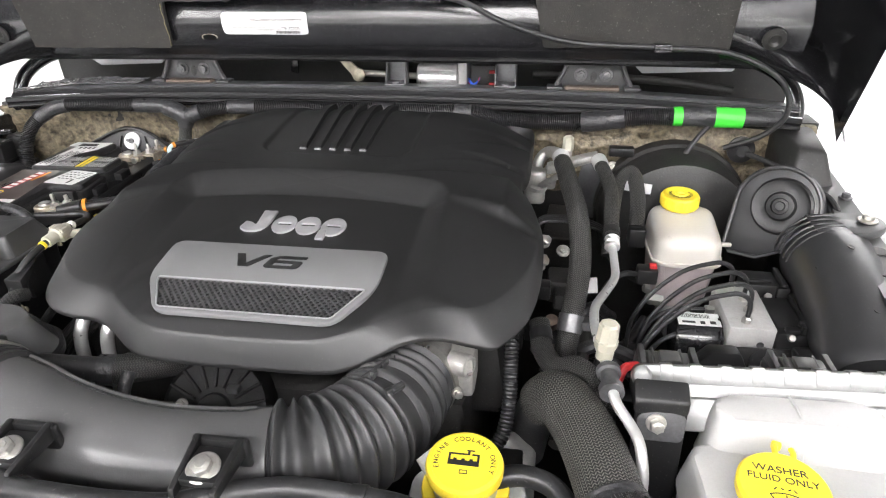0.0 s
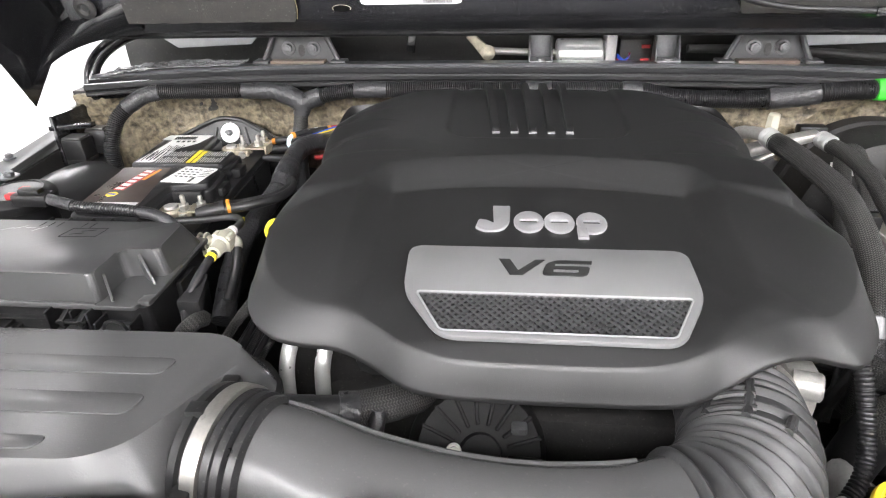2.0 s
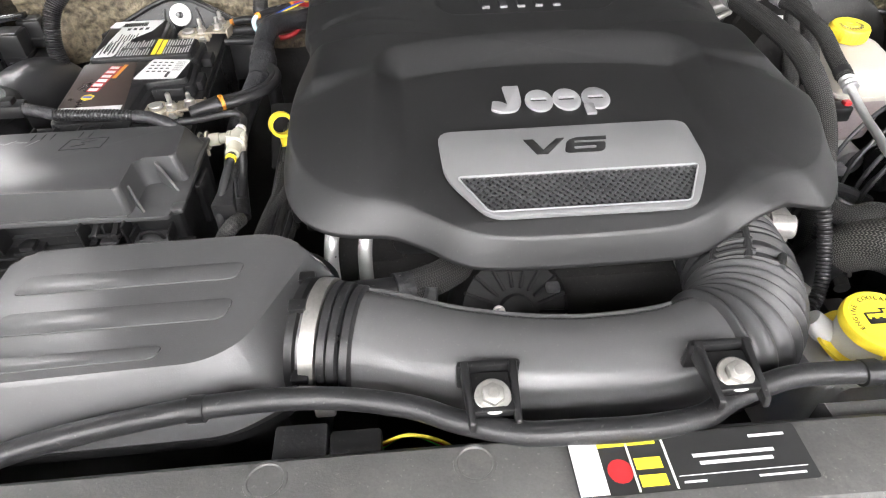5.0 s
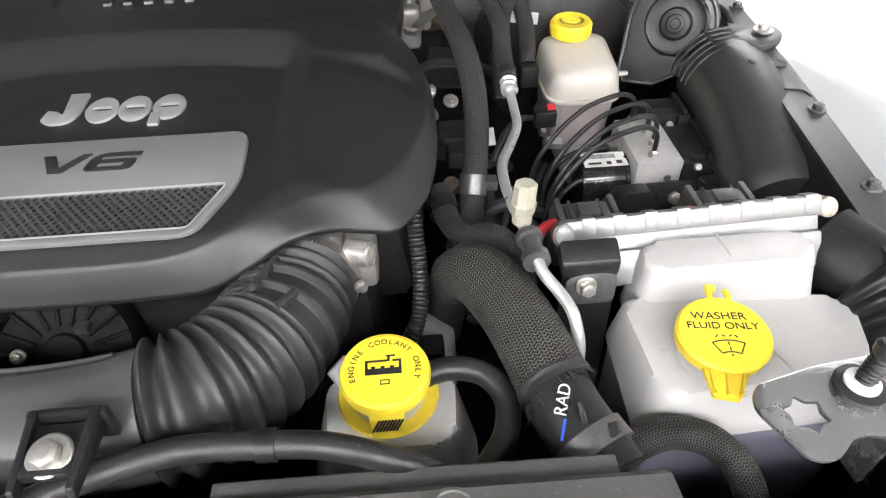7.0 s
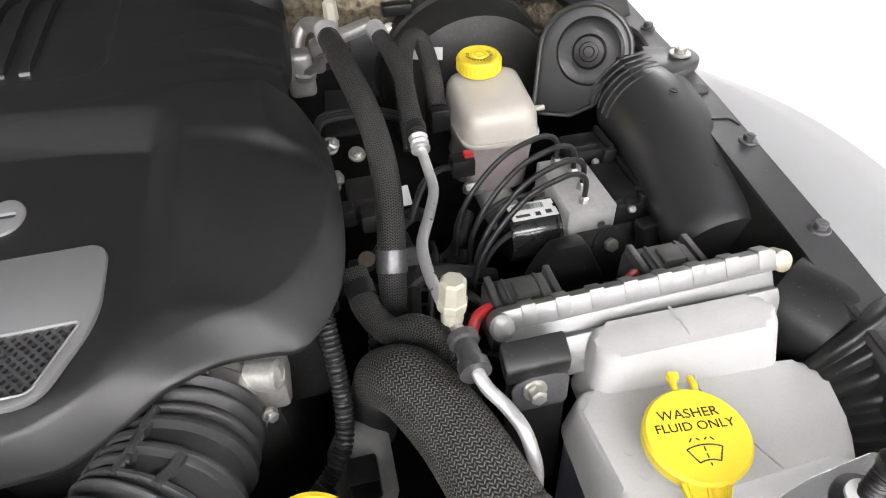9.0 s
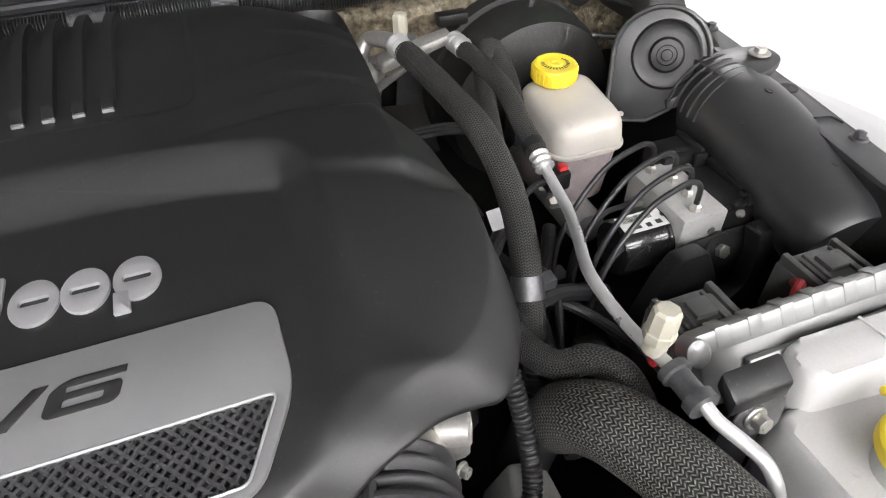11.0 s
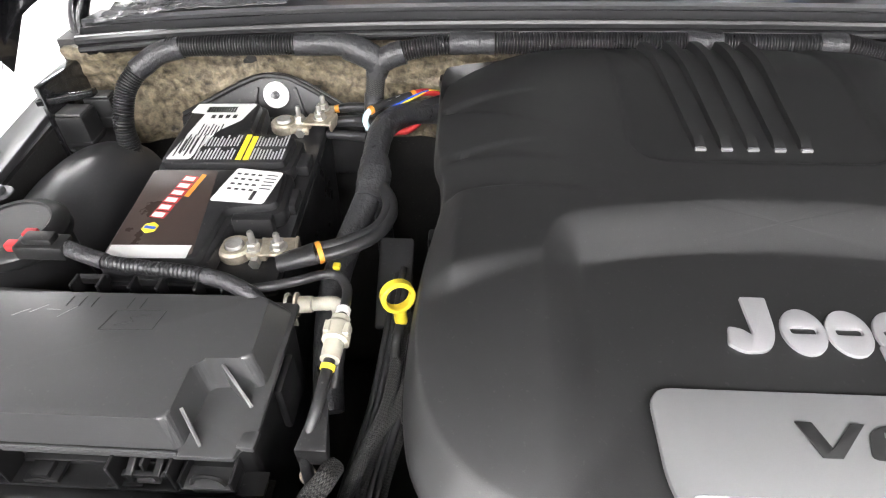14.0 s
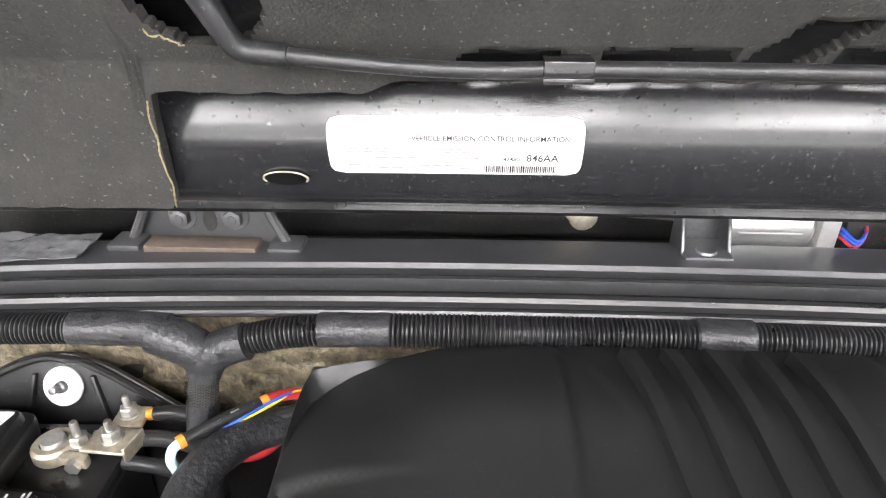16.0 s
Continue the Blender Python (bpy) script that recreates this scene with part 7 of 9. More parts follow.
    for y, dx in ((-0.114, -0.006), (0.124, -0.010)):
        p = R @ Vector((0.046 + dx, y, 0))
        sg = 1 if y > 0 else -1
        zb = 1.010
        c = thing("battery_clamp", (p.x, p.y, zb), "dull lead battery terminal clamp with steel nuts", "battery clamp", "battery clamps")
        part("post", revolve([(0.0098, 0), (0.0092, 0.015), (0.0082, 0.0165), (0, 0.0165)], (p.x, p.y, zb), seg=28), M_CAST, c, "grey lead post")
        part("ring", revolve([(0.0165, 0.001), (0.0175, 0.003), (0.0170, 0.011), (0.0145, 0.0135), (0.0102, 0.0135), (0.0100, 0.002)], (p.x, p.y, zb), seg=30), M_BRASS, c)
        for k, yy in enumerate((-0.0095, 0.0055)):
            part("jaw", hull([(p.x + x, p.y + sg * (yy + w) - (0.004 if sg > 0 else 0.002) * (x > 0.02), zb + zz) for x in (0.010, 0.034) for w in (-0.0045, 0.0045) for zz in (0.002, 0.012)], 0.0025), M_BRASS, c)
        part("pinch_bolt", tube([(p.x + 0.024, p.y - 0.020, zb + 0.006), (p.x + 0.024, p.y + 0.017, zb + 0.006)], 0.0033, 0.004, 10, smooth_path=False), M_STEEL, c)
        part("pinch_nut", revolve([(0.0062, 0), (0.0062, 0.005), (0, 0.0055)], (p.x + 0.024, p.y - 0.015, zb + 0.006), (0, -1, 0), 6), M_STEEL, c, smooth=20)
        strap = part("flat_plate", hull([(p.x + x, p.y + sg * yy, zb + zz) for x, yy in ((0.026, -0.010), (0.062, -0.012), (0.066, 0.014), (0.030, 0.016)) for zz in (0.0125, 0.0155)], 0.0008, 1), M_BRASS, c, "bent lead strap")
        part("strap_lip", hull([(p.x + x, p.y + sg * yy, zb + zz) for x, yy in ((0.060, -0.011), (0.063, -0.011), (0.067, 0.013), (0.064, 0.013)) for zz in (0.004, 0.0185)], 0.0008, 1), M_BRASS, strap)
        for sx, sy, zz, hh in ((0.020, 0.002, 0.011, 0.020), (0.046, 0.004, 0.0155, 0.016)) + (((0.044, 0.034, 0.012, 0.017),) if sg > 0 else ()):
            stud = part("stud", revolve([(0.0032, 0), (0.0032, hh), (0.0024, hh + 0.002), (0, hh + 0.002)], (p.x + sx, p.y + sg * sy, zb + zz), seg=12), M_STEEL, c, "threaded stud")
            part("washer", revolve([(0.0088, 0), (0.0088, 0.0016), (0, 0.0016)], (p.x + sx, p.y + sg * sy, zb + zz), seg=18), M_STEEL, stud)
            part("nut", revolve([(0.0070, 0.0016), (0.0070, 0.0075), (0.006, 0.0085), (0, 0.0085)], (p.x + sx, p.y + sg * sy, zb + zz), seg=6), M_STEEL, stud, smooth=20)
        if sg > 0:
            part("cable_lug", hull([(p.x + x, p.y + yy, zb + zz) for x, yy in ((0.034, 0.018), (0.060, 0.020), (0.058, 0.044), (0.032, 0.042)) for zz in (0.008, 0.012)], 0.001, 1), M_BRASS, c, "flattened ring lug")
    t = thing("battery_tray_back", (-0.5, 0.93, 0.95), "black plastic tray panel behind the battery with a white washer", "battery tray")
    m = frame_on((-0.495, 0.938, 1.0), (1, 0, 0), (0, 0.30, 1))
    part("panel", plate(rounded([(-0.135, -0.08), (0.130, -0.08), (0.130, -0.005), (0.040, 0.048), (0.010, 0.058), (-0.030, 0.054), (-0.135, 0.000)], [0.004, 0.004, 0.01, 0.02, 0.015, 0.02, 0.01], 4), 0.006, m, 0.002), M_BLACK, t)
    part("ridge", tube([tuple(m @ Vector(q)) for q in ((-0.130, 0.0, 0.006), (-0.03, 0.048, 0.008), (0.010, 0.052, 0.008), (0.04, 0.042, 0.008), (0.125, -0.008, 0.006))], 0.0035, 0.006, 8), M_BLACK, t)
    for x in (-0.04, 0.045):
        part("web", hull([tuple(m @ Vector(q)) for q in ((x, -0.03, 0.004), (x + 0.004, -0.03, 0.004), (x * 0.6, 0.038, 0.004), (x * 0.6 + 0.004, 0.038, 0.004), (x, -0.03, 0.012), (x + 0.004, -0.03, 0.012), (x * 0.6, 0.038, 0.010), (x * 0.6 + 0.004, 0.038, 0.010))], 0.001), M_BLACK, t)
    part("washer", revolve([(0.0175, 0), (0.0175, 0.002), (0.0165, 0.003), (0, 0.003)], tuple(m @ Vector((0.003, 0.028, 0.008))), (0, -1, 0.45), 32), M_WHITE, t, "large white nylon washer")
    part("stud", revolve([(0.0055, 0.002), (0.005, 0.006), (0.0032, 0.007), (0.0032, 0.015), (0, 0.016)], tuple(m @ Vector((0.003, 0.028, 0.009))), (0, -1, 0.45), 14), M_DARKSTEEL, t)


battery()


def fuse_box():
    f = thing("fuse_box", (-0.5, 0.49, 0.9), "black plastic fuse box with a clipped lid", "fuse box")
    part("base", frustum(rounded([(-0.66, 0.436), (-0.381, 0.436), (-0.381, 0.560), (-0.66, 0.575)], 0.01, 3), rounded([(-0.665, 0.434), (-0.379, 0.434), (-0.379, 0.570), (-0.665, 0.58)], 0.01, 3), 0.86, 1.009, 0.002, 1), M_BLACK, f)
    foot = [(-0.668, 0.428), (-0.427, 0.4275), (-0.425, 0.483), (-0.380, 0.485), (-0.379, 0.571), (-0.668, 0.580)]
    top = [(-0.650, 0.433), (-0.432, 0.434), (-0.431, 0.488), (-0.388, 0.490), (-0.390, 0.555), (-0.645, 0.551)]
    lid = part("lid", frustum(rounded(foot, 0.009, 5), rounded(top, 0.009, 5), 1.012, 1.047, 0.003, 3), M_LID, f)
    part("flange", plate(rounded([(-0.674, 0.4235), (-0.388, 0.4235), (-0.386, 0.433), (-0.376, 0.433), (-0.376, 0.578), (-0.674, 0.586)], 0.004, 3), 0.006, Matrix.Translation((0, 0, 1.0095)), 0.0018), M_LID, lid)
    part("front_bead", tube([(-0.672, 0.4255, 1.0158), (-0.43, 0.4255, 1.0158)], 0.0016, 0.02, 8, smooth_path=False), M_LID, lid)
    part("corner_ear", hull([(x, y, z) for x, y in ((-0.389, 0.432), (-0.375, 0.431), (-0.374, 0.447), (-0.387, 0.445)) for z in (1.011, 1.0175)], 0.002), M_LID, lid)
    for (xa, ya), (xb, yb), za in (((-0.410, 0.487), (-0.387, 0.467), 1.042), ((-0.429, 0.449), (-0.415, 0.432), 1.039)):
        part("rib", hull([(xa - 0.001, ya - 0.001, za), (xa + 0.001, ya + 0.001, za), (xb - 0.001, yb - 0.001, 1.0165), (xb + 0.001, yb + 0.001, 1.0165), (xa - 0.001, ya - 0.001, 1.013), (xa + 0.001, ya + 0.001, 1.013), (xb - 0.001, yb - 0.001, 1.013), (xb + 0.001, yb + 0.001, 1.013)], 0.0003, 1), M_LID, lid)
    for x in (-0.588, -0.457):
        cl = part("clip", box(x - 0.017, x + 0.017, 0.415, 0.420, 0.996, 1.000, 0.001), M_BLACK, f, "moulded lid clip")
        for dx in (-0.0225, 0.0225):
            part("clip_wall", box(x + dx - 0.0013, x + dx + 0.0013, 0.412, 0.434, 0.984, 1.013, 0.0006, 1), M_BLACK, cl)
        for dx in (-0.0105, 0.0105):
            part("clip_arm", hull([(x + dx + a, y, z) for a in (-0.0028, 0.0028) for y, z in ((0.434, 1.008), (0.434, 1.002), (0.414, 0.993), (0.414, 1.002))], 0.0008, 1), M_BLACK, cl)
        part("clip_tooth", box(x - 0.009, x + 0.009, 0.416, 0.432, 0.986, 0.990, 0.001), M_LID, cl)
        part("clip_web", box(x - 0.0012, x + 0.0012, 0.418, 0.434, 1.000, 1.010, 0.0005, 1), M_BLACK, cl)
    latch = part("socket", box(-0.428, -0.392, 0.417, 0.436, 0.968, 0.990, 0.002), M_BLACK, f, "moulded fuse box latch")
    part("latch_tray", box(-0.430, -0.390, 0.412, 0.430, 0.988, 0.9915, 0.001), M_LID, latch)
    part("latch_hoop", tube([(-0.423, 0.416, 0.991), (-0.419, 0.416, 0.999), (-0.410, 0.416, 1.002), (-0.401, 0.416, 0.999), (-0.397, 0.416, 0.991)], 0.0018, 0.002, 8), M_BLACK, latch)
    for x in (-0.429, -0.391):
        part("latch_cheek", box(x - 0.0013, x + 0.0013, 0.412, 0.434, 0.988, 1.000, 0.0005, 1), M_BLACK, latch)
    part("front_ridge", box(-0.56, -0.482, 0.428, 0.435, 0.9905, 0.9930, 0.001), M_BLACK, f)
    part("front_ridge", box(-0.67, -0.372, 0.416, 0.436, 0.972, 0.9755, 0.001), M_BLACK, f)
    part("lower_ledge", frustum([(-0.66, 0.402), (-0.368, 0.402), (-0.368, 0.434), (-0.66, 0.434)], [(-0.66, 0.408), (-0.368, 0.408), (-0.368, 0.434), (-0.66, 0.434)], 0.950, 0.968, 0.002), M_BLACK, f)
    for x in (-0.62, -0.565, -0.51, -0.455, -0.40):
        part("foot_rib", box(x, x + 0.004, 0.392, 0.41, 0.93, 0.962, 0.001), M_BLACK, f)
    for x in (-0.545, -0.478):
        catch = part("catch", box(x - 0.014, x + 0.014, 0.416, 0.436, 0.978, 0.982, 0.001), M_BLACK, f)
        part("catch_tooth", box(x - 0.007, x + 0.007, 0.418, 0.434, 0.982, 0.987, 0.001), M_BLACK, catch)
    part("side_post", box(-0.380, -0.372, 0.49, 0.53, 0.95, 1.004, 0.003), M_BLACK, f)
    for x in (-0.57, -0.515, -0.455):
        hook = part("rear_hook", box(x - 0.014, x + 0.014, 0.586, 0.592, 1.022, 1.030, 0.001), M_BLACK, f)
        for dx in (-0.0125, 0.0125):
            part("hook_arm", box(x + dx - 0.0015, x + dx + 0.0015, 0.572, 0.588, 1.014, 1.034, 0.0008, 1), M_BLACK, hook)
    # moulded warning sign and marks on the lid
    s = []
    Z = 1.0472
    for a, c in (((-0.520, 0.512), (-0.476, 0.514)), ((-0.476, 0.514), (-0.472, 0.535)), ((-0.472, 0.535), (-0.514, 0.533)), ((-0.514, 0.533), (-0.520, 0.512)), ((-0.51, 0.518), (-0.495, 0.522)), ((-0.495, 0.522), (-0.500, 0.526)), ((-0.500, 0.526), (-0.484, 0.530))):
        s.append(tube([(a[0], a[1], Z), (c[0], c[1], Z)], 0.0004, 0.01, 5, smooth_path=False))
    for k in range(5):
        s.append(tube([(-0.56 + 0.011 * k + (0.02 if k > 2 else 0), 0.536, Z), (-0.558 + 0.011 * k + (0.02 if k > 2 else 0), 0.548, Z)], 0.0004, 0.01, 5, smooth_path=False))
    part("moulded_sign", join(*s), M_BLACK, lid)
    part("scratch_mark", join(*[tube([(-0.60 + 0.013 * k, 0.524 + 0.004 * (k % 3), Z), (-0.588 + 0.013 * k, 0.532 + 0.005 * (k % 2), Z)], 0.00018, 0.01, 4, smooth_path=False) for k in range(4)]), M_GREY, lid)


fuse_box()


def harness():
    h = thing("main_harness", (0, 0.91, 1.08), "black corrugated wiring harness with taped joints along the firewall", "wiring")

    def seg(a, b, r=0.0122, name="conduit", material=M_LOOM, zf=None):
        pts = []
        for x in np.linspace(a, b, max(3, int(abs(b - a) / 0.03))):
            z = 1.110 - 0.011 * math.exp(-((x + 0.325) / 0.038) ** 2) - 0.012 * sstep((x - 0.20) / 0.06) * (1 - sstep((x - 0.36) / 0.14)) + 0.008 * sstep((x - 0.4) / 0.2)
            y = 0.925 - 0.022 * (x / 0.62) ** 2
            pts.append((float(x), y, z))
        if name == "conduit":
            part("conduit", corrugated(pts, r, 0.0034, 0.22, 22), material, h, "slit corrugated conduit")
        else:
            rnd = random.Random(int((a + 2) * 1000))
            ph = rnd.uniform(0, 6)
            part(name, tube(pts, lambda s, t: r * (1 + 0.012 * math.sin(s * 420 + ph) + 0.012 * math.sin(s * 170)), 0.003, 20), material, h)
    seg(-0.60, -0.445)
    seg(-0.445, -0.425, 0.0128, "tape", M_TAPE)
    seg(-0.428, -0.372, 0.0132, "tape", M_TAPE)
    wrap = lambda s, t: 0.0150 * (1 + 0.035 * abs(math.sin(s * 330)) + 0.06 * math.sin(t * math.pi))
    part("knot_tape", tube([(-0.384, 0.914, 1.108), (-0.366, 0.913, 1.102), (-0.352, 0.912, 1.094), (-0.346, 0.911, 1.084)], wrap, 0.0015, 24), M_TAPE, h, "crinkled tape round the branch joint")
    part("knot_tape", tube([(-0.314, 0.916, 1.101), (-0.328, 0.914, 1.097), (-0.342, 0.912, 1.090), (-0.348, 0.911, 1.080)], lambda s, t: 0.0142 * (1 + 0.035 * abs(math.sin(s * 300 + 1))), 0.0015, 24), M_TAPE, h)
    seg(-0.318, -0.255, 0.0122)
    seg(-0.258, -0.205, 0.0130, "tape", M_TAPE)
    seg(-0.205, 0.02, 0.0130)
    seg(0.02, 0.06, 0.0140, "tape", M_TAPE)
    seg(0.06, 0.17, 0.0125)
    seg(0.17, 0.20, 0.014, "tape", M_TAPE)
    seg(0.20, 0.40, 0.0140)
    seg(0.39, 0.46, 0.0165, "tape", M_TAPE)
    seg(0.455, 0.54, 0.0140)
    seg(0.538, 0.552, 0.0158, "green_band", M_GREEN)
    seg(0.552, 0.605, 0.0158, "tape", M_TAPE)
    seg(0.602, 0.645, 0.0165, "green_band", M_GREEN)
    seg(0.642, 0.70, 0.012, "tape", M_TAPE)
    part("end_tape", tube([(-0.585, 0.905, 1.109), (-0.612, 0.898, 1.104), (-0.64, 0.884, 1.088)], 0.0132, 0.003, 18), M_TAPE, h)
    part("end_conduit", corrugated([(-0.636, 0.887, 1.091), (-0.655, 0.872, 1.068), (-0.664, 0.855, 1.03), (-0.664, 0.85, 0.99), (-0.66, 0.845, 0.93)], 0.0125, 0.0034, 0.22, 20), M_LOOM, h)
    part("branch_tape", tube([(-0.347, 0.911, 1.088), (-0.349, 0.909, 1.072)], 0.0132, 0.002, 18), M_TAPE, h)
    part("branch_braid", tube([(-0.349, 0.909, 1.074), (-0.351, 0.907, 1.062), (-0.353, 0.904, 1.048)], 0.0115, 0.003, 18), M_BRAID, h)
    part("branch_loom", tube([(-0.353, 0.905, 1.050), (-0.355, 0.897, 1.02), (-0.356, 0.892, 0.98), (-0.356, 0.89, 0.90), (-0.354, 0.885, 0.80)], 0.0125, 0.004, 18), M_TAPE, h)
    part("clip", box(0.44, 0.482, 0.895, 0.915, 1.046, 1.062, 0.003), M_BLACK, h)
    part("clip", box(-0.272, -0.248, 0.915, 0.935, 1.045, 1.064, 0.003), M_BLACK, h)
    b = thing("battery_harness", (-0.34, 0.75, 1.0), "thick taped battery cable bundle beside the engine cover", "wiring")
    rr = lambda s, t: 0.0150 * (1 + 0.008 * math.sin(s * 300) + 0.02 * math.sin(s * 60 + 1))
    part("upper_tape", tube([(-0.258, 0.925, 1.012), (-0.290, 0.908, 1.024), (-0.318, 0.882, 1.033), (-0.335, 0.845, 1.036), (-0.338, 0.80, 1.030), (-0.336, 0.76, 1.022)], rr, 0.003, 20), M_TAPE, b)
    part("knot_tape", tube([(-0.337, 0.79, 1.029), (-0.335, 0.760, 1.021), (-0.338, 0.735, 1.012)], lambda s, t: (0.0158 + 0.0032 * math.sin(t * math.pi)) * (1 + 0.02 * math.sin(s * 350)), 0.003, 20), M_TAPE, b)
    part("lower_loom", tube([(-0.338, 0.745, 1.015), (-0.347, 0.71, 1.002), (-0.356, 0.67, 0.99), (-0.360, 0.63, 0.98), (-0.358, 0.58, 0.96), (-0.35, 0.52, 0.93)], 0.0145, 0.004, 20), M_TAPE, b)
    for k in range(2):
        o = 0.012 * k
        part("cable", tube([(-0.398, 0.613 + o * 0.6, 1.030), (-0.372, 0.617 + o, 1.034), (-0.343, 0.627 + o, 1.036), (-0.318, 0.648 + o, 1.035), (-0.306 - o * 0.4, 0.680 + o * 0.6, 1.032), (-0.309 - o * 0.3, 0.715, 1.028), (-0.325, 0.752, 1.022)], 0.0062, 0.004, 14), M_RUBBER, b, "grey-black battery cable")
    part("boot", tube([(-0.402, 0.611, 1.031), (-0.385, 0.616, 1.034), (-0.368, 0.622, 1.036)], lambda s, t: 0.009 + 0.003 * t, 0.003, 16, 0.8), M_RUBBER, b, "grey shrink boot")
    part("orange_band", tube([(-0.3665, 0.6225, 1.036), (-0.3625, 0.6245, 1.036)], 0.0118, 0.002, 16, 0.85), M_ORANGE, b)
    part("tag", box(-0.354, -0.347, 0.620, 0.627, 1.016, 1.021, 0.001), M_YELLOW, b)
    n = thing("ground_cables", (-0.4, 0.9, 1.03), "short black battery cables with orange seals and coloured sleeves", "wiring")
    part("cable", tube([(-0.402, 0.916, 1.023), (-0.385, 0.915, 1.026), (-0.362, 0.909, 1.028), (-0.345, 0.90, 1.028)], 0.006, 0.003, 12), M_RUBBER, n)
    part("cable", tube([(-0.407, 0.897, 1.014), (-0.388, 0.895, 1.017), (-0.365, 0.889, 1.020), (-0.345, 0.88, 1.022)], 0.0068, 0.003, 12), M_RUBBER, n)
    part("cable", tube([(-0.414, 0.880, 1.006), (-0.385, 0.876, 1.007), (-0.36, 0.868, 1.010)], 0.006, 0.003, 12), M_RUBBER, n)
    part("seal", tube([(-0.4085, 0.916, 1.022), (-0.403, 0.916, 1.023)], 0.0052, 0.002, 12), M_ORANGE, n)
    part("seal", tube([(-0.414, 0.897, 1.013), (-0.407, 0.897, 1.014)], 0.006, 0.002, 12), M_ORANGE, n)
    link = part("fuse_link", tube([(-0.350, 0.860, 1.053), (-0.335, 0.876, 1.053), (-0.318, 0.894, 1.051), (-0.305, 0.907, 1.049)], 0.0047, 0.003, 12), M_RUBBER, n, "black sleeved fuse link")
    for k in range(3):
        part("link_print", tube([(-0.343 + 0.010 * k, 0.8645 + 0.0107 * k, 1.0565), (-0.3385 + 0.010 * k, 0.8693 + 0.0107 * k, 1.0562)], 0.0009, 0.003, 5, 0.4), M_GREY, link)
    part("link_seal", tube([(-0.352, 0.858, 1.0525), (-0.3485, 0.8615, 1.053)], 0.0052, 0.002, 12), M_ORANGE, n)
    part("link_seal", tube([(-0.307, 0.905, 1.049), (-0.3025, 0.909, 1.049)], 0.0052, 0.002, 12), M_ORANGE, n)
    part("red_sleeve", tube([(-0.304, 0.908, 1.049), (-0.294, 0.915, 1.048), (-0.283, 0.923, 1.044), (-0.270, 0.932, 1.036)], 0.0046, 0.003, 12), M_RED, n)
    part("pale_wire", tube([(-0.350, 0.859, 1.053), (-0.355, 0.855, 1.050), (-0.357, 0.852, 1.042), (-0.354, 0.851, 1.032)], 0.0036, 0.002, 10), M_CYAN, n)
    part("red_cable", tube([(-0.330, 0.890, 1.004), (-0.313, 0.893, 1.005), (-0.299, 0.896, 1.014), (-0.289, 0.902, 1.028), (-0.276, 0.915, 1.036)], 0.0042, 0.003, 12), M_RED, n)
    part("black_cable", tube([(-0.335, 0.885, 1.034), (-0.312, 0.893, 1.034), (-0.290, 0.906, 1.036), (-0.270, 0.920, 1.036)], 0.006, 0.003, 12), M_RUBBER, n)
    for k, mm in enumerate((M_YELLOW, M_BLUE)):
        part("thin_wire", tube([(-0.330, 0.878, 1.046), (-0.313, 0.892, 1.047 + 0.002 * k), (-0.298, 0.905, 1.048 + 0.003 * k), (-0.286, 0.918, 1.049), (-0.272, 0.93, 1.042)], 0.0012, 0.003, 6), mm, n)
    w = thing("loose_wires", (0.0, 0.905, 1.1), "thin yellow, blue and red wires poking from the harness", "wiring")
    for k, mm in enumerate((M_YELLOW, M_BLUE, M_RED)):
        part("wire", tube([(-0.062 - 0.012 * k, 0.908, 1.098), (-0.05 - 0.01 * k, 0.903, 1.106 - 0.002 * k), (-0.035 - 0.006 * k, 0.902, 1.108 - 0.003 * k), (-0.02, 0.907, 1.10)], 0.0013, 0.003, 6), mm, w)


harness()


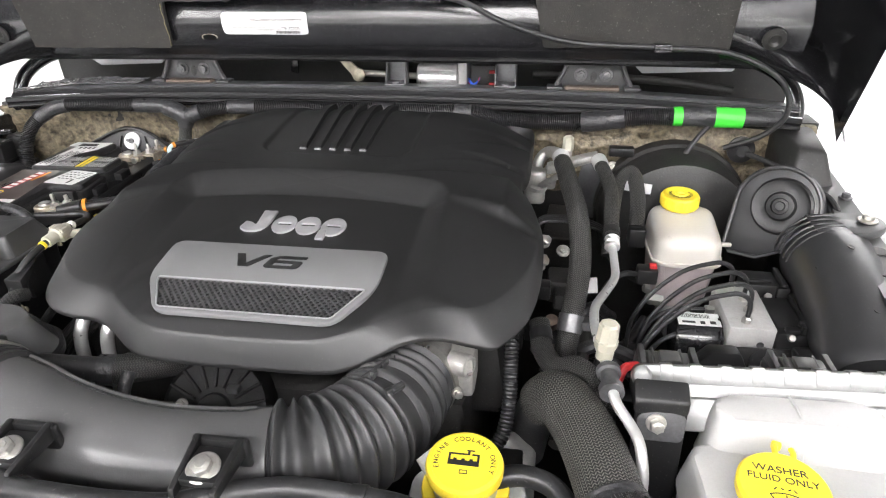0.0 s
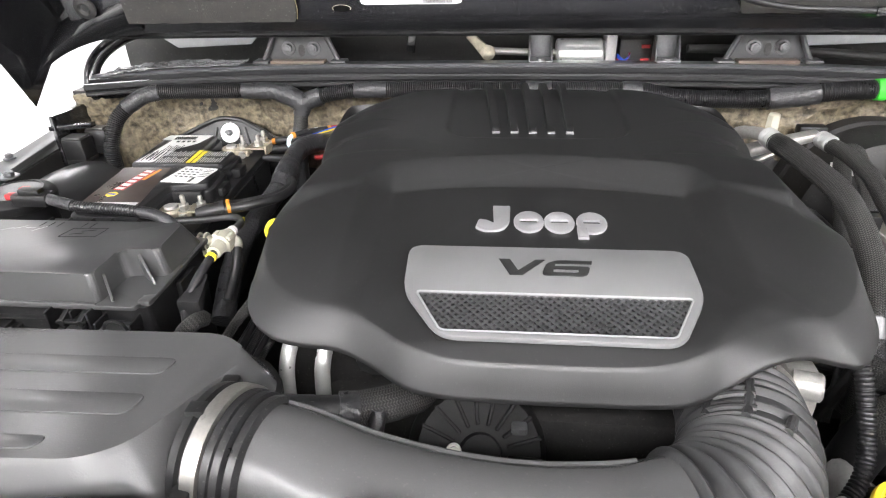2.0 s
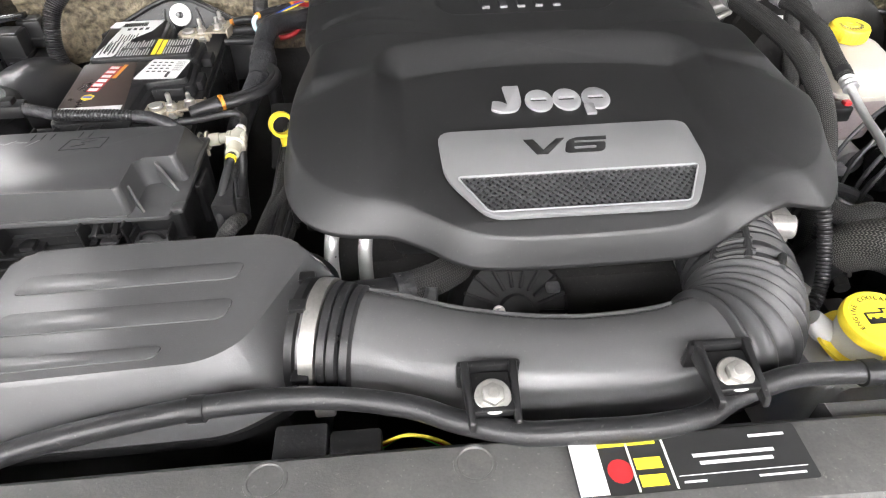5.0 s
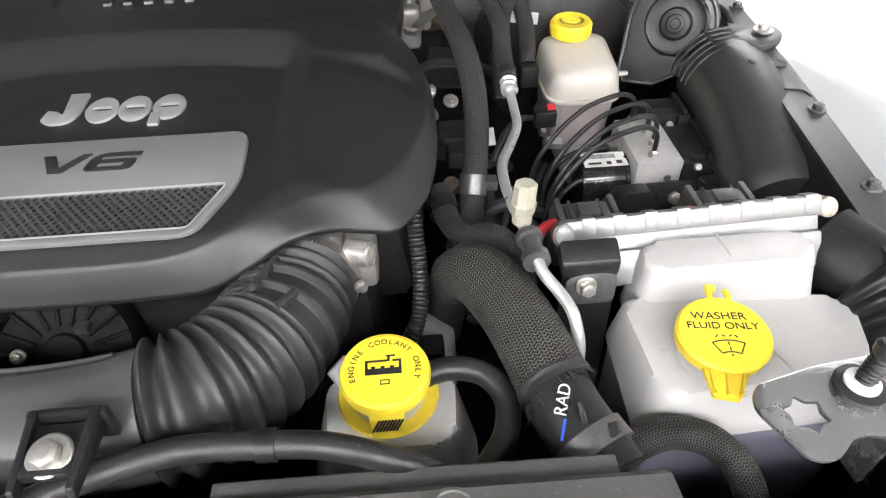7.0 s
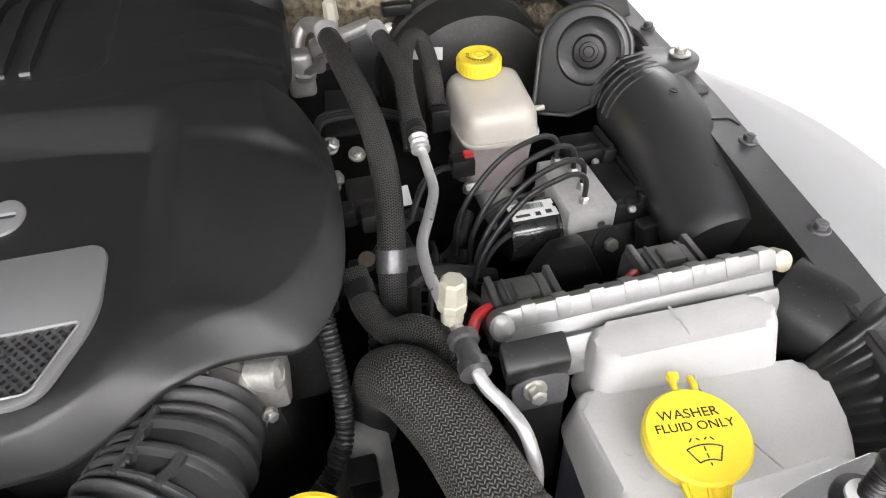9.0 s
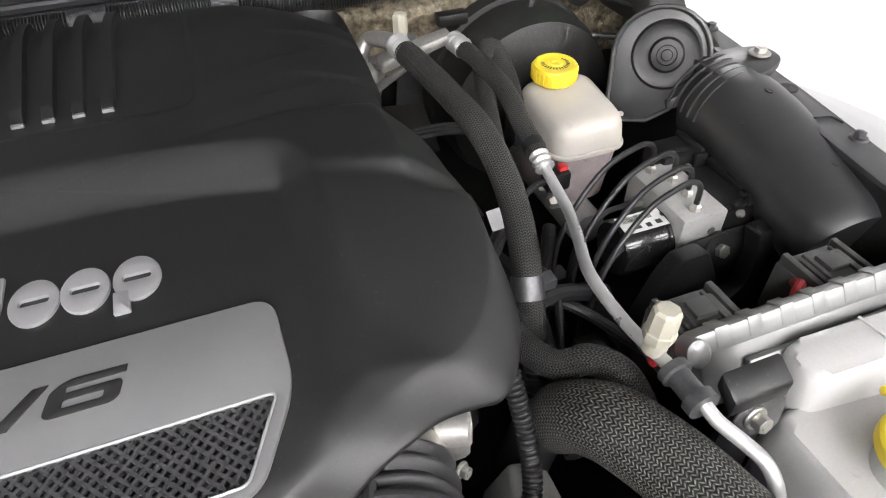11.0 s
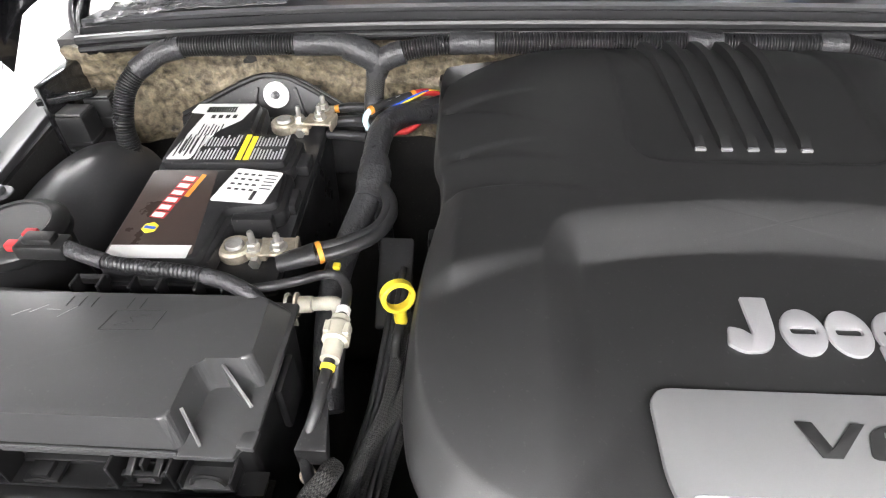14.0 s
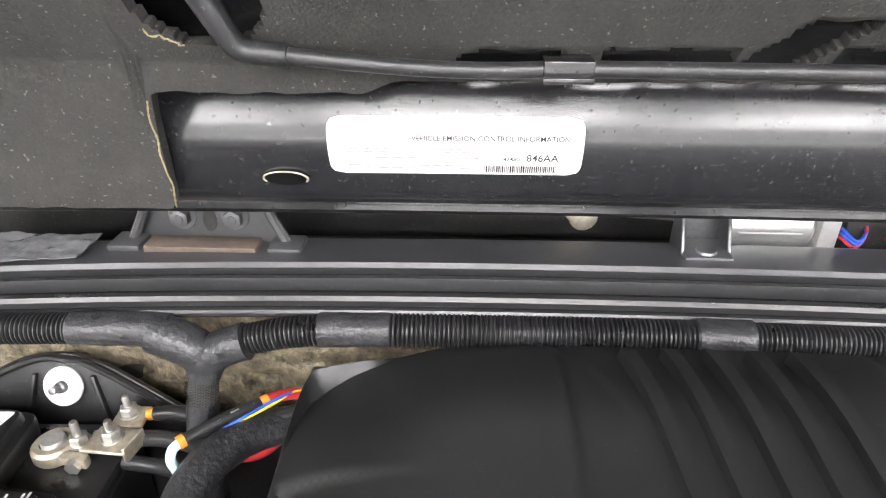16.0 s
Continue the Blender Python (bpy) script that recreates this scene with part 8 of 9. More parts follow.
def left_wing():
    r = thing("relay_bracket", (-0.71, 0.87, 1.0), "black relay block on a steel bracket at the cowl corner", "relay")
    part("bracket", hull([(x, y, z) for x, y in ((-0.752, 0.845), (-0.742, 0.840), (-0.735, 0.925), (-0.75, 0.925)) for z in (0.98, 1.085)], 0.002), M_PAINT, r)
    part("bracket_arm", hull([(-0.752, 0.838, 1.062), (-0.700, 0.872, 1.058), (-0.752, 0.850, 1.062), (-0.700, 0.884, 1.058), (-0.752, 0.838, 1.070), (-0.700, 0.872, 1.066), (-0.752, 0.850, 1.070), (-0.700, 0.884, 1.066)], 0.001), M_PAINT, r)
    for x0, y0, z0, w, dp, hg in ((-0.749, 0.843, 0.995, 0.042, 0.034, 0.050), (-0.722, 0.878, 1.010, 0.036, 0.024, 0.042)):
        rel = part("relay", box(x0, x0 + w, y0, y0 + dp, z0, z0 + hg, 0.003), M_BLACK, r, "black cube relay")
        part("relay_cap", box(x0 + 0.003, x0 + w - 0.003, y0 + 0.003, y0 + dp - 0.003, z0 + hg - 0.001, z0 + hg + 0.003, 0.002), M_PLUG, rel)
        part("relay_line", box(x0 - 0.0008, x0 + w + 0.0008, y0 - 0.0008, y0 + dp + 0.0008, z0 + 0.012, z0 + 0.016, 0.0006), M_BLACK, rel)
    part("socket", box(-0.734, -0.676, 0.836, 0.894, 0.975, 1.004, 0.003), M_BLACK, r)
    for q in range(4):
        part("socket_rib", box(-0.732 + 0.015 * q, -0.727 + 0.015 * q, 0.833, 0.838, 0.972, 1.006, 0.001), M_BLACK, r)
    part("red_clip", box(-0.70, -0.692, 0.832, 0.838, 0.985, 0.99, 0.001), M_RED, r)
    part("loom", corrugated([(-0.695, 0.85, 0.985), (-0.675, 0.842, 0.972), (-0.655, 0.836, 0.95)], 0.007, 0.0042, 0.16, 14), M_LOOM, r)
    c = thing("leak_sensor_cap", (-0.665, 0.64, 0.95), "round black canister with a plugged connector", "canister")
    part("can", revolve([(0.040, 0.90), (0.044, 0.93), (0.044, 1.03), (0, 1.03)], (-0.672, 0.640, 0), seg=44), M_BLACK, c)
    part("cap", revolve([(0.048, 1.026), (0.050, 1.029), (0.050, 1.038), (0.046, 1.043), (0.036, 1.046), (0.034, 1.0445), (0, 1.0445)], (-0.672, 0.640, 0), seg=48), M_BLACK, c)
    part("plug", join(box(-0.638, -0.590, 0.592, 0.614, 1.044, 1.060, 0.003), box(-0.628, -0.600, 0.596, 0.610, 1.058, 1.066, 0.002)), M_BLACK, c, "black plug with red clips")
    part("red_clip", box(-0.646, -0.632, 0.594, 0.604, 1.052, 1.060, 0.0015), M_RED, c)
    part("red_clip", box(-0.634, -0.622, 0.606, 0.616, 1.058, 1.064, 0.0015), M_RED, c)
    part("tape", tube([(-0.592, 0.602, 1.052), (-0.575, 0.595, 1.052), (-0.55, 0.588, 1.050)], 0.0075, 0.003, 14), M_TAPE, c)
    part("conduit", corrugated([(-0.552, 0.588, 1.050), (-0.52, 0.582, 1.051), (-0.48, 0.577, 1.052), (-0.45, 0.573, 1.051)], 0.0068, 0.0042, 0.16, 14), M_LOOM, c)
    part("tail", tube([(-0.452, 0.573, 1.051), (-0.43, 0.567, 1.050), (-0.405, 0.557, 1.042), (-0.39, 0.545, 1.02)], 0.0072, 0.003, 12), M_TAPE, c)
    l = part("mount_ear", box(-0.735, -0.70, 0.60, 0.632, 1.028, 1.040, 0.006, 3), M_RAIL, c)
    part("ear_bolt", bolt((-0.716, 0.614, 1.040), (0, 0, 1), 0.007, 0.006, 1.6), M_STEEL, l)
    v = thing("vacuum_lines", (-0.33, 0.5, 1.0), "cream quick connectors on black vapour lines", "connector")
    ax, ey = (1, 0.04, 0.07), (-0.391, 0.583, 1.006)
    el = part("elbow", revolve([(0, 0.012), (0.0078, 0.012), (0.0078, 0.024), (0.0064, 0.0255), (0.0064, 0.040), (0, 0.040)], ey, ax, 24), M_CREAM, v, "cream quick connector")
    for k in (0.0, 0.0085):
        part("collar", revolve([(0, k), (0.0112, k), (0.0118, k + 0.001), (0.0112, k + 0.0025), (0, k + 0.0025)], ey, ax, 24), M_CREAM, el)
    part("retainer", revolve([(0, 0.002), (0.0088, 0.002), (0.0088, 0.009), (0, 0.009)], ey, ax, 20), M_BLACK, el, "black retainer clip")
    part("wing", box(-0.3915, -0.379, 0.5695, 0.5725, 0.992, 1.001, 0.001), M_CREAM, el)
    part("bend", tube([(-0.355, 0.5845, 1.0085), (-0.347, 0.5845, 1.009), (-0.3425, 0.582, 1.007), (-0.341, 0.577, 1.002)], 0.0068, 0.002, 18), M_CREAM, el)
    va, vp = (0.035, 0.97, 0.06), (-0.3285, 0.490, 1.040)
    va_body = part("valve", revolve([(0, 0.006), (0.0078, 0.006), (0.0082, 0.022), (0.0108, 0.024), (0.0112, 0.038), (0.0098, 0.0405), (0.0080, 0.042), (0.0078, 0.047), (0, 0.047)], vp, va, 26), M_CREAM, v, "cream check valve")
    for w in (0.6, 2.2, 3.8, 5.4):
        part("lug", hull([(-0.3275 + 0.0105 * math.cos(w) + ox, 0.521 + oy, 1.042 + 0.0105 * math.sin(w) + oz) for ox in (-0.0028, 0.0028) for oy in (-0.006, 0.006) for oz in (-0.0028, 0.0028)], 0.001, 1), M_CREAM, va_body)
    part("line", tube([(-0.43, 0.566, 1.040), (-0.402, 0.571, 1.041), (-0.376, 0.583, 1.038), (-0.356, 0.594, 1.036), (-0.341, 0.593, 1.036), (-0.331, 0.580, 1.036), (-0.327, 0.560, 1.040), (-0.3265, 0.535, 1.043)], 0.0045, 0.003, 12), M_RUBBER, v)
    part("line", tube([(-0.341, 0.579, 1.004), (-0.340, 0.569, 0.993), (-0.341, 0.555, 0.975), (-0.343, 0.53, 0.955)], 0.0058, 0.003, 12), M_RUBBER, v)
    part("lower_line", tube([(-0.3285, 0.497, 1.040), (-0.331, 0.465, 1.033), (-0.336, 0.446, 1.020), (-0.339, 0.433, 1.005), (-0.337, 0.424, 0.96)], 0.0048, 0.003, 12), M_RUBBER, v)
    part("braided_line", tube([(-0.318, 0.43, 1.0), (-0.322, 0.414, 1.005), (-0.334, 0.405, 0.99), (-0.336, 0.40, 0.95)], 0.0085, 0.003, 14), M_BRAID, v)
    part("yellow_band", tube([(-0.3286, 0.492, 1.0395), (-0.3290, 0.488, 1.0385)], 0.0060, 0.002, 12), M_YELLOW, v)
    part("white_band", tube([(-0.3265, 0.547, 1.0425), (-0.3265, 0.541, 1.043)], 0.0062, 0.002, 12), M_WHITE, v)
    part("clip", hull([(-0.345, 0.43, 1.0), (-0.32, 0.43, 1.0), (-0.335, 0.47, 1.03), (-0.325, 0.47, 1.03), (-0.345, 0.43, 1.02), (-0.32, 0.43, 1.02)], 0.002), M_BLACK, v)
    d = thing("dipstick", (-0.285, 0.58, 0.95), "yellow ring handle of the oil dipstick", "dipstick")
    q = frame_on((-0.2865, 0.581, 1.025), (0.92, 0.38, 0), (0, 0.22, 0.975))
    prof = ((0.0112, -0.0042), (0.0122, -0.0054), (0.0146, -0.0054), (0.0158, -0.0042), (0.0158, 0.0042), (0.0146, 0.0054), (0.0122, 0.0054), (0.0112, 0.0042))
    rg, K = bmesh.new(), 36
    loops = [[rg.verts.new((r * math.cos(math.tau * k / K), r * math.sin(math.tau * k / K), z)) for r, z in prof] for k in range(K)]
    for k in range(K):
        for m in range(len(prof)):
            m2 = (m + 1) % len(prof)
            rg.faces.new((loops[k][m], loops[(k + 1) % K][m], loops[(k + 1) % K][m2], loops[k][m2]))
    part("handle", turned(rg, q), M_YELLOW, d, "yellow plastic ring")
    part("stem", turned(revolve([(0, -0.030), (0.0052, -0.030), (0.0062, -0.027), (0.0062, -0.014), (0, -0.014)], (0, 0, 0), (0, 1, 0), 20), q), M_YELLOW, d)
    part("tube", tube([tuple(q @ Vector((0, -0.028, 0))), (-0.288, 0.55, 0.98), (-0.285, 0.53, 0.9)], 0.005, 0.004, 12), M_DEEP, d)
    for k in range(2):
        o = 0.018 * k
        part("nearby_line", tube([(-0.283 + o, 0.53, 1.0), (-0.287 + o * 0.5, 0.49, 0.99), (-0.300, 0.46, 0.975), (-0.315, 0.43, 0.95), (-0.325, 0.41, 0.92)], 0.0055, 0.004, 10), M_BRAID, d)
    gl = thing("gap_lines", (-0.29, 0.5, 0.9), "black hoses and braided lines running down beside the engine", "hose")
    rnd = random.Random(31)
    for q in range(7):
        x0 = -0.300 + 0.006 * q
        part("line", tube([(x0, 0.70 - 0.03 * q, 0.97 + 0.004 * (q % 3)), (x0 - 0.004, 0.60 - 0.02 * q, 0.955), (x0 - 0.012, 0.52, 0.93 + 0.006 * (q % 2)), (x0 - 0.03, 0.45, 0.90), (x0 - 0.03, 0.41, 0.86)], rnd.choice((0.004, 0.0055, 0.007)), 0.006, 12), rnd.choice((M_BRAID, M_RUBBER, M_LOOM)), gl)
    part("support_plate", hull([(-0.322, 0.62, 0.93), (-0.285, 0.62, 0.93), (-0.322, 0.70, 0.985), (-0.285, 0.70, 0.985), (-0.322, 0.62, 0.936), (-0.285, 0.62, 0.936), (-0.322, 0.70, 0.991), (-0.285, 0.70, 0.991)], 0.003), M_BLACK, gl, "black support plate")
    part("small_bolt", bolt((-0.345, 0.44, 0.965), (0.2, -0.4, 0.8), 0.005, 0.008, 1.4), M_BRASS, gl)
    g = thing("front_marker_housing", (-0.62, 0.3, 0.9), "pale headlamp housing edge with a black rim", "lamp housing")
    part("rim", tube([(-0.60, 0.18, 0.98), (-0.585, 0.26, 1.005), (-0.592, 0.33, 1.02), (-0.62, 0.375, 1.02), (-0.67, 0.39, 1.01)], 0.009, 0.005, 14), M_BLACK, g)
    part("shell", hull([(-0.60, 0.18, 0.97), (-0.59, 0.26, 0.998), (-0.598, 0.33, 1.012), (-0.625, 0.37, 1.012), (-0.67, 0.385, 1.0), (-0.68, 0.2, 0.99), (-0.60, 0.18, 0.93), (-0.66, 0.38, 0.93), (-0.68, 0.2, 0.93)], 0.004), M_TANK, g)


left_wing()


# ---- engine under the cover, seen in the gaps ----
def engine():
    e = thing("engine_block", (0.03, 0.6, 0.45), "grimy black engine block and heads under the cover", "engine")
    part("block", box(-0.20, 0.26, 0.38, 0.88, 0.45, 0.93, 0.02), M_DEEP, e)
    for s, x in ((-1, -0.19), (1, 0.25)):
        part("valve_cover", hull([(x - 0.055, 0.42, 0.88), (x + 0.055, 0.42, 0.88), (x - 0.055, 0.86, 0.9), (x + 0.055, 0.86, 0.9), (x - 0.04, 0.43, 0.98), (x + 0.04, 0.43, 0.98), (x - 0.04, 0.85, 1.02), (x + 0.04, 0.85, 1.02)], 0.012), M_DEEP, e)
        for k in range(3):
            part("ignition_coil", join(box(x + s * 0.05 - 0.016, x + s * 0.05 + 0.016, 0.46 + 0.12 * k, 0.51 + 0.12 * k, 0.95, 0.985, 0.004), box(x + s * 0.075 - 0.008, x + s * 0.075 + 0.008, 0.475 + 0.12 * k, 0.495 + 0.12 * k, 0.955, 0.975, 0.003)), M_BLACK, e, "black ignition coil")
    part("plenum", box(-0.16, 0.20, 0.40, 0.80, 0.95, 1.03, 0.02), M_BLACK, e)
    a = thing("alternator", (-0.03, 0.36, 0.85), "finned black alternator behind the intake duct", "alternator")
    ax = (0.15, -0.75, 0.65)
    c = Vector((-0.030, 0.350, 0.915))
    part("housing", revolve([(0, -0.06), (0.062, -0.06), (0.066, -0.03), (0.066, 0.0), (0.058, 0.012), (0.020, 0.016), (0.018, 0.022), (0, 0.022)], c, ax, 44), M_SHADED_CAST, a)
    q = Matrix.Translation(c) @ Vector((0, 0, 1)).rotation_difference(Vector(ax).normalized()).to_matrix().to_4x4()
    for k in range(18):
        part("fin", turned(box(0.026, 0.060, -0.0018, 0.0018, 0.010, 0.018, 0.001, 1), q @ Matrix.Rotation(math.tau * k / 18, 4, "Z")), M_SHADED_CAST, a)
    part("bolt", bolt((-0.050, 0.318, 0.950), ax, 0.0045, 0.006, 1.5), M_STEEL, a)
    part("terminal", box(0.0, 0.014, 0.327, 0.338, 0.962, 0.970, 0.002), M_DARKSTEEL, a)
    p = thing("coolant_pipes", (-0.2, 0.38, 0.9), "pair of bright aluminium pipes under the cover's front corner", "pipe")
    for x in (-0.222, -0.186):
        part("pipe", tube([(x + 0.006, 0.42, 1.0), (x + 0.002, 0.398, 0.985), (x, 0.388, 0.955), (x, 0.385, 0.88)], 0.0078, 0.004, 16), M_ALUPIPE, p)
    r = thing("lower_radiator_hose", (-0.17, 0.33, 0.95), "black rubber coolant hose with a braided sleeve", "hose")
    part("hose", tube([(-0.235, 0.318, 0.985), (-0.20, 0.325, 0.980), (-0.165, 0.332, 0.975), (-0.14, 0.34, 0.97)], 0.0145, 0.004, 20), M_RUBBER, r)
    part("sleeve", tube([(-0.145, 0.338, 0.971), (-0.115, 0.352, 0.968), (-0.09, 0.375, 0.96), (-0.075, 0.40, 0.95)], 0.017, 0.004, 22), M_BRAID, r)
    part("tape", tube([(-0.155, 0.335, 0.973), (-0.138, 0.340, 0.970)], 0.0178, 0.003, 20), M_TAPE, r)
    s = thing("sensor_loom", (-0.11, 0.32, 0.95), "small taped wiring stub ahead of the alternator", "wiring")
    part("loom", tube([(-0.118, 0.335, 0.975), (-0.12, 0.318, 0.955), (-0.12, 0.305, 0.92)], 0.0075, 0.003, 12), M_TAPE, s)
    k = thing("side_wiring", (0.36, 0.55, 0.9), "tangle of dark wires and plugs beside the engine", "wiring")
    rnd = random.Random(21)
    for i in range(16):
        y0, y1 = rnd.uniform(0.36, 0.62), rnd.uniform(0.40, 0.72)
        x0, x1 = rnd.uniform(0.33, 0.40), rnd.uniform(0.38, 0.50)
        part("wire", tube([(x0, y0, rnd.uniform(0.84, 0.92)), ((x0 + x1) / 2 + rnd.uniform(-.02, .02), (y0 + y1) / 2, rnd.uniform(0.86, 0.95)), (x1, y1, rnd.uniform(0.82, 0.92))], rnd.choice((0.003, 0.004, 0.006, 0.009)), 0.006, 10), rnd.choice((M_RUBBER, M_TAPE, M_LOOM, M_DEEP)), k)
    for x, y, z in ((0.335, 0.60, 0.955), (0.345, 0.52, 0.94), (0.42, 0.55, 0.90), (0.44, 0.47, 0.88), (0.46, 0.58, 0.87)):
        part("plug", box(x - 0.014, x + 0.014, y - 0.012, y + 0.012, z - 0.012, z + 0.01, 0.003), M_BLACK, k)
    part("clip_sticker", plate([(-0.014, -0.011), (0.014, -0.011), (0.014, 0.011), (-0.014, 0.011)], 0.0006, frame_on((0.398, 0.60, 0.965), (1, 0, 0.1), (0, 0.7, 0.7)), 0), M_GREY, k)
    part("silver_nut", bolt((0.330, 0.62, 0.985), (0.6, -0.3, 0.6), 0.009, 0.012, 1.4), M_STEEL, k)
    for q in range(3):
        o = 0.0075 * q
        part("thin_hose", tube([(0.322, 0.690 + o, 0.985), (0.328, 0.712 + o, 1.000), (0.345, 0.722 + o, 1.003), (0.386, 0.725 + o, 1.000), (0.42, 0.735 + o, 0.985), (0.45, 0.745 + o, 0.96)], 0.0034, 0.004, 10), M_RUBBER, k, "thin black rubber hose")
    part("silver_nut", bolt((0.337, 0.733, 0.960), (0.4, -0.6, 0.6), 0.008, 0.012, 1.4), M_STEEL, k)
    part("silver_bolt", bolt((0.367, 0.705, 0.960), (0.1, -0.5, 0.8), 0.007, 0.006, 1.5), M_STEEL, k)
    # added dark plate that stands for the black gap between the hoses
    part("gap_filler", hull([(0.335, 0.80, 0.93), (0.40, 0.79, 0.93), (0.345, 0.88, 0.955), (0.405, 0.87, 0.955), (0.335, 0.80, 0.936), (0.40, 0.79, 0.936), (0.345, 0.88, 0.961), (0.405, 0.87, 0.961)], 0.002), M_DEEP, k, "dark filler plate added in the black gap")
    part("plug_housing", join(box(0.345, 0.392, 0.625, 0.672, 0.915, 0.952, 0.005), box(0.355, 0.380, 0.60, 0.63, 0.92, 0.945, 0.004)), M_DEEP, k, "dark moulded housing")
    part("brown_stub", tube([(0.352, 0.535, 0.90), (0.351, 0.522, 0.94), (0.350, 0.510, 0.966)], 0.0085, 0.004, 16), M_RUST, k, "brown rubber stub")
    cp = thing("line_coupling", (0.345, 0.88, 1.02), "metal air-conditioning line coupling with a tan seal ring", "coupling")
    part("body", revolve([(0.0125, 0), (0.0125, 0.018), (0.0145, 0.020), (0.0145, 0.026), (0.0105, 0.028), (0.0105, 0.036), (0, 0.036)], (0.340, 0.868, 1.000), (0.1, -0.15, 1), 28), M_CAST, cp)
    part("seal_ring", revolve([(0.0148, 0), (0.0152, 0.002), (0.0148, 0.006), (0.012, 0.0065)], (0.342, 0.8645, 1.0225), (0.1, -0.15, 1), 28), M_BRASS, cp, "tan seal ring")
    part("lower_ring", revolve([(0.012, 0), (0.0155, 0.002), (0.0155, 0.010), (0.011, 0.012), (0.010, 0.004), (0, 0.004)], (0.322, 0.826, 1.012), (0.1, -0.35, 1), 28), M_CAST, cp)
    part("stay", hull([(0.322, 0.812, 1.020), (0.330, 0.806, 1.020), (0.362, 0.800, 1.050), (0.368, 0.794, 1.050), (0.322, 0.812, 1.026), (0.330, 0.806, 1.026), (0.362, 0.800, 1.056), (0.368, 0.794, 1.056)], 0.001), M_STEEL, cp)
    f = thing("power_steering_pump", (0.30, 0.33, 0.85), "dull metal accessory bracket low in the bay", "bracket")
    part("casting", hull([(0.27, 0.30, 0.84), (0.34, 0.32, 0.84), (0.28, 0.38, 0.86), (0.34, 0.38, 0.88), (0.29, 0.31, 0.90), (0.33, 0.33, 0.91), (0.30, 0.37, 0.92)], 0.006), M_ALU, f)
    part("plug", box(0.30, 0.325, 0.30, 0.325, 0.90, 0.93, 0.003), M_BLACK, f)


engine()


# ---- cowl: hinges, wiper motor and linkage ----
def cowl_things():
    cw = bpy.data.objects["cowl"]
    for x in (-0.368, 0.410):
        m = frame_on((x, 1.012, 1.125), (1, 0, 0), (0, 0.08, 1))
        h = part("hinge", plate(rounded([(-0.072, 0.0), (0.070, 0.0), (0.045, 0.058), (-0.042, 0.058)], 0.008, 4), 0.005, m, 0.001), M_RAIL, cw, "black steel hood hinge bracket")
        for s in (-1, 1):
            part("side_flange", tube([tuple(m @ Vector((s * 0.074, 0.0, 0.012))), tuple(m @ Vector((s * 0.058, 0.03, 0.010))), tuple(m @ Vector((s * 0.045, 0.058, 0.008)))], 0.0045, 0.004, 8), M_RAIL, h)
            part("foot", box(x + s * 0.068 - 0.014, x + s * 0.068 + 0.014, 0.985, 1.012, 1.136, 1.142, 0.002), M_RAIL, h)
            part("nut", bolt(tuple(m @ Vector((s * 0.0225, 0.034, 0.005))), (0, -1, 0.05), 0.0085, 0.008, 1.45), M_DARKSTEEL, h, "dark flanged nut")
        part("slot", turned(revolve([(0.006, 0), (0.006, 0.001), (0.0045, 0.001), (0, -0.001)], (0, 0, 0), seg=18), m @ Matrix.Translation((0, 0.030, 0.005)) @ Matrix.Diagonal((1, 1.7, 1, 1))), M_DEEP, h)
        part("gasket", box(x - 0.05, x + 0.045, 0.984, 1.004, 1.136, 1.1425, 0.001), M_RUST, h)
    for x in (0.045, 0.252):
        b = thing("cowl_bracket", (x, 1.0, 1.12), "small grey U-shaped bracket on the cowl", "bracket", "cowl brackets")
        part("base", box(x - 0.019, x + 0.019, 0.988, 1.022, 1.136, 1.1415, 0.001), M_DARKSTEEL, b)
        part("cheek", hull([(x - 0.020, 0.992, 1.128), (x - 0.017, 0.992, 1.128), (x - 0.020, 1.03, 1.128), (x - 0.017, 1.03, 1.128), (x - 0.020, 1.015, 1.175), (x - 0.017, 1.015, 1.175), (x - 0.020, 1.03, 1.175), (x - 0.017, 1.03, 1.175)], 0.0006, 1), M_DARKSTEEL, b)
        part("cheek", hull([(x + 0.017, 0.992, 1.128), (x + 0.020, 0.992, 1.128), (x + 0.017, 1.03, 1.128), (x + 0.020, 1.03, 1.128), (x + 0.017, 1.015, 1.175), (x + 0.020, 1.015, 1.175), (x + 0.017, 1.03, 1.175), (x + 0.020, 1.03, 1.175)], 0.0006, 1), M_DARKSTEEL, b)
        part("back", box(x - 0.018, x + 0.018, 1.024, 1.028, 1.128, 1.185, 0.001), M_DARKSTEEL, b)
        part("rivet", revolve([(0.0085, 0), (0.0075, 0.002), (0, 0.0028)], (x, 0.999, 1.1415), seg=18), M_DARKSTEEL, b)
    w = thing("wiper_motor", (0.12, 1.06, 1.12), "silver wiper motor with a white label behind the cowl", "wiper motor")
    part("can", revolve([(0, 0), (0.024, 0.0), (0.027, 0.004), (0.027, 0.078), (0.024, 0.082), (0, 0.082)], (0.075, 1.075, 1.135), (1, 0, 0), 36), M_ALUPIPE, w)
    part("gearcase", box(0.158, 0.176, 1.045, 1.10, 1.105, 1.175, 0.004), M_ALU, w)
    part("shaft", tube([(-0.045, 1.082, 1.140), (0.076, 1.077, 1.136)], 0.0065, 0.01, 14, smooth_path=False), M_STEEL, w)
    m = frame_on((0.118, 1.0515, 1.143), (1, 0, 0), (0, 0.35, 1))
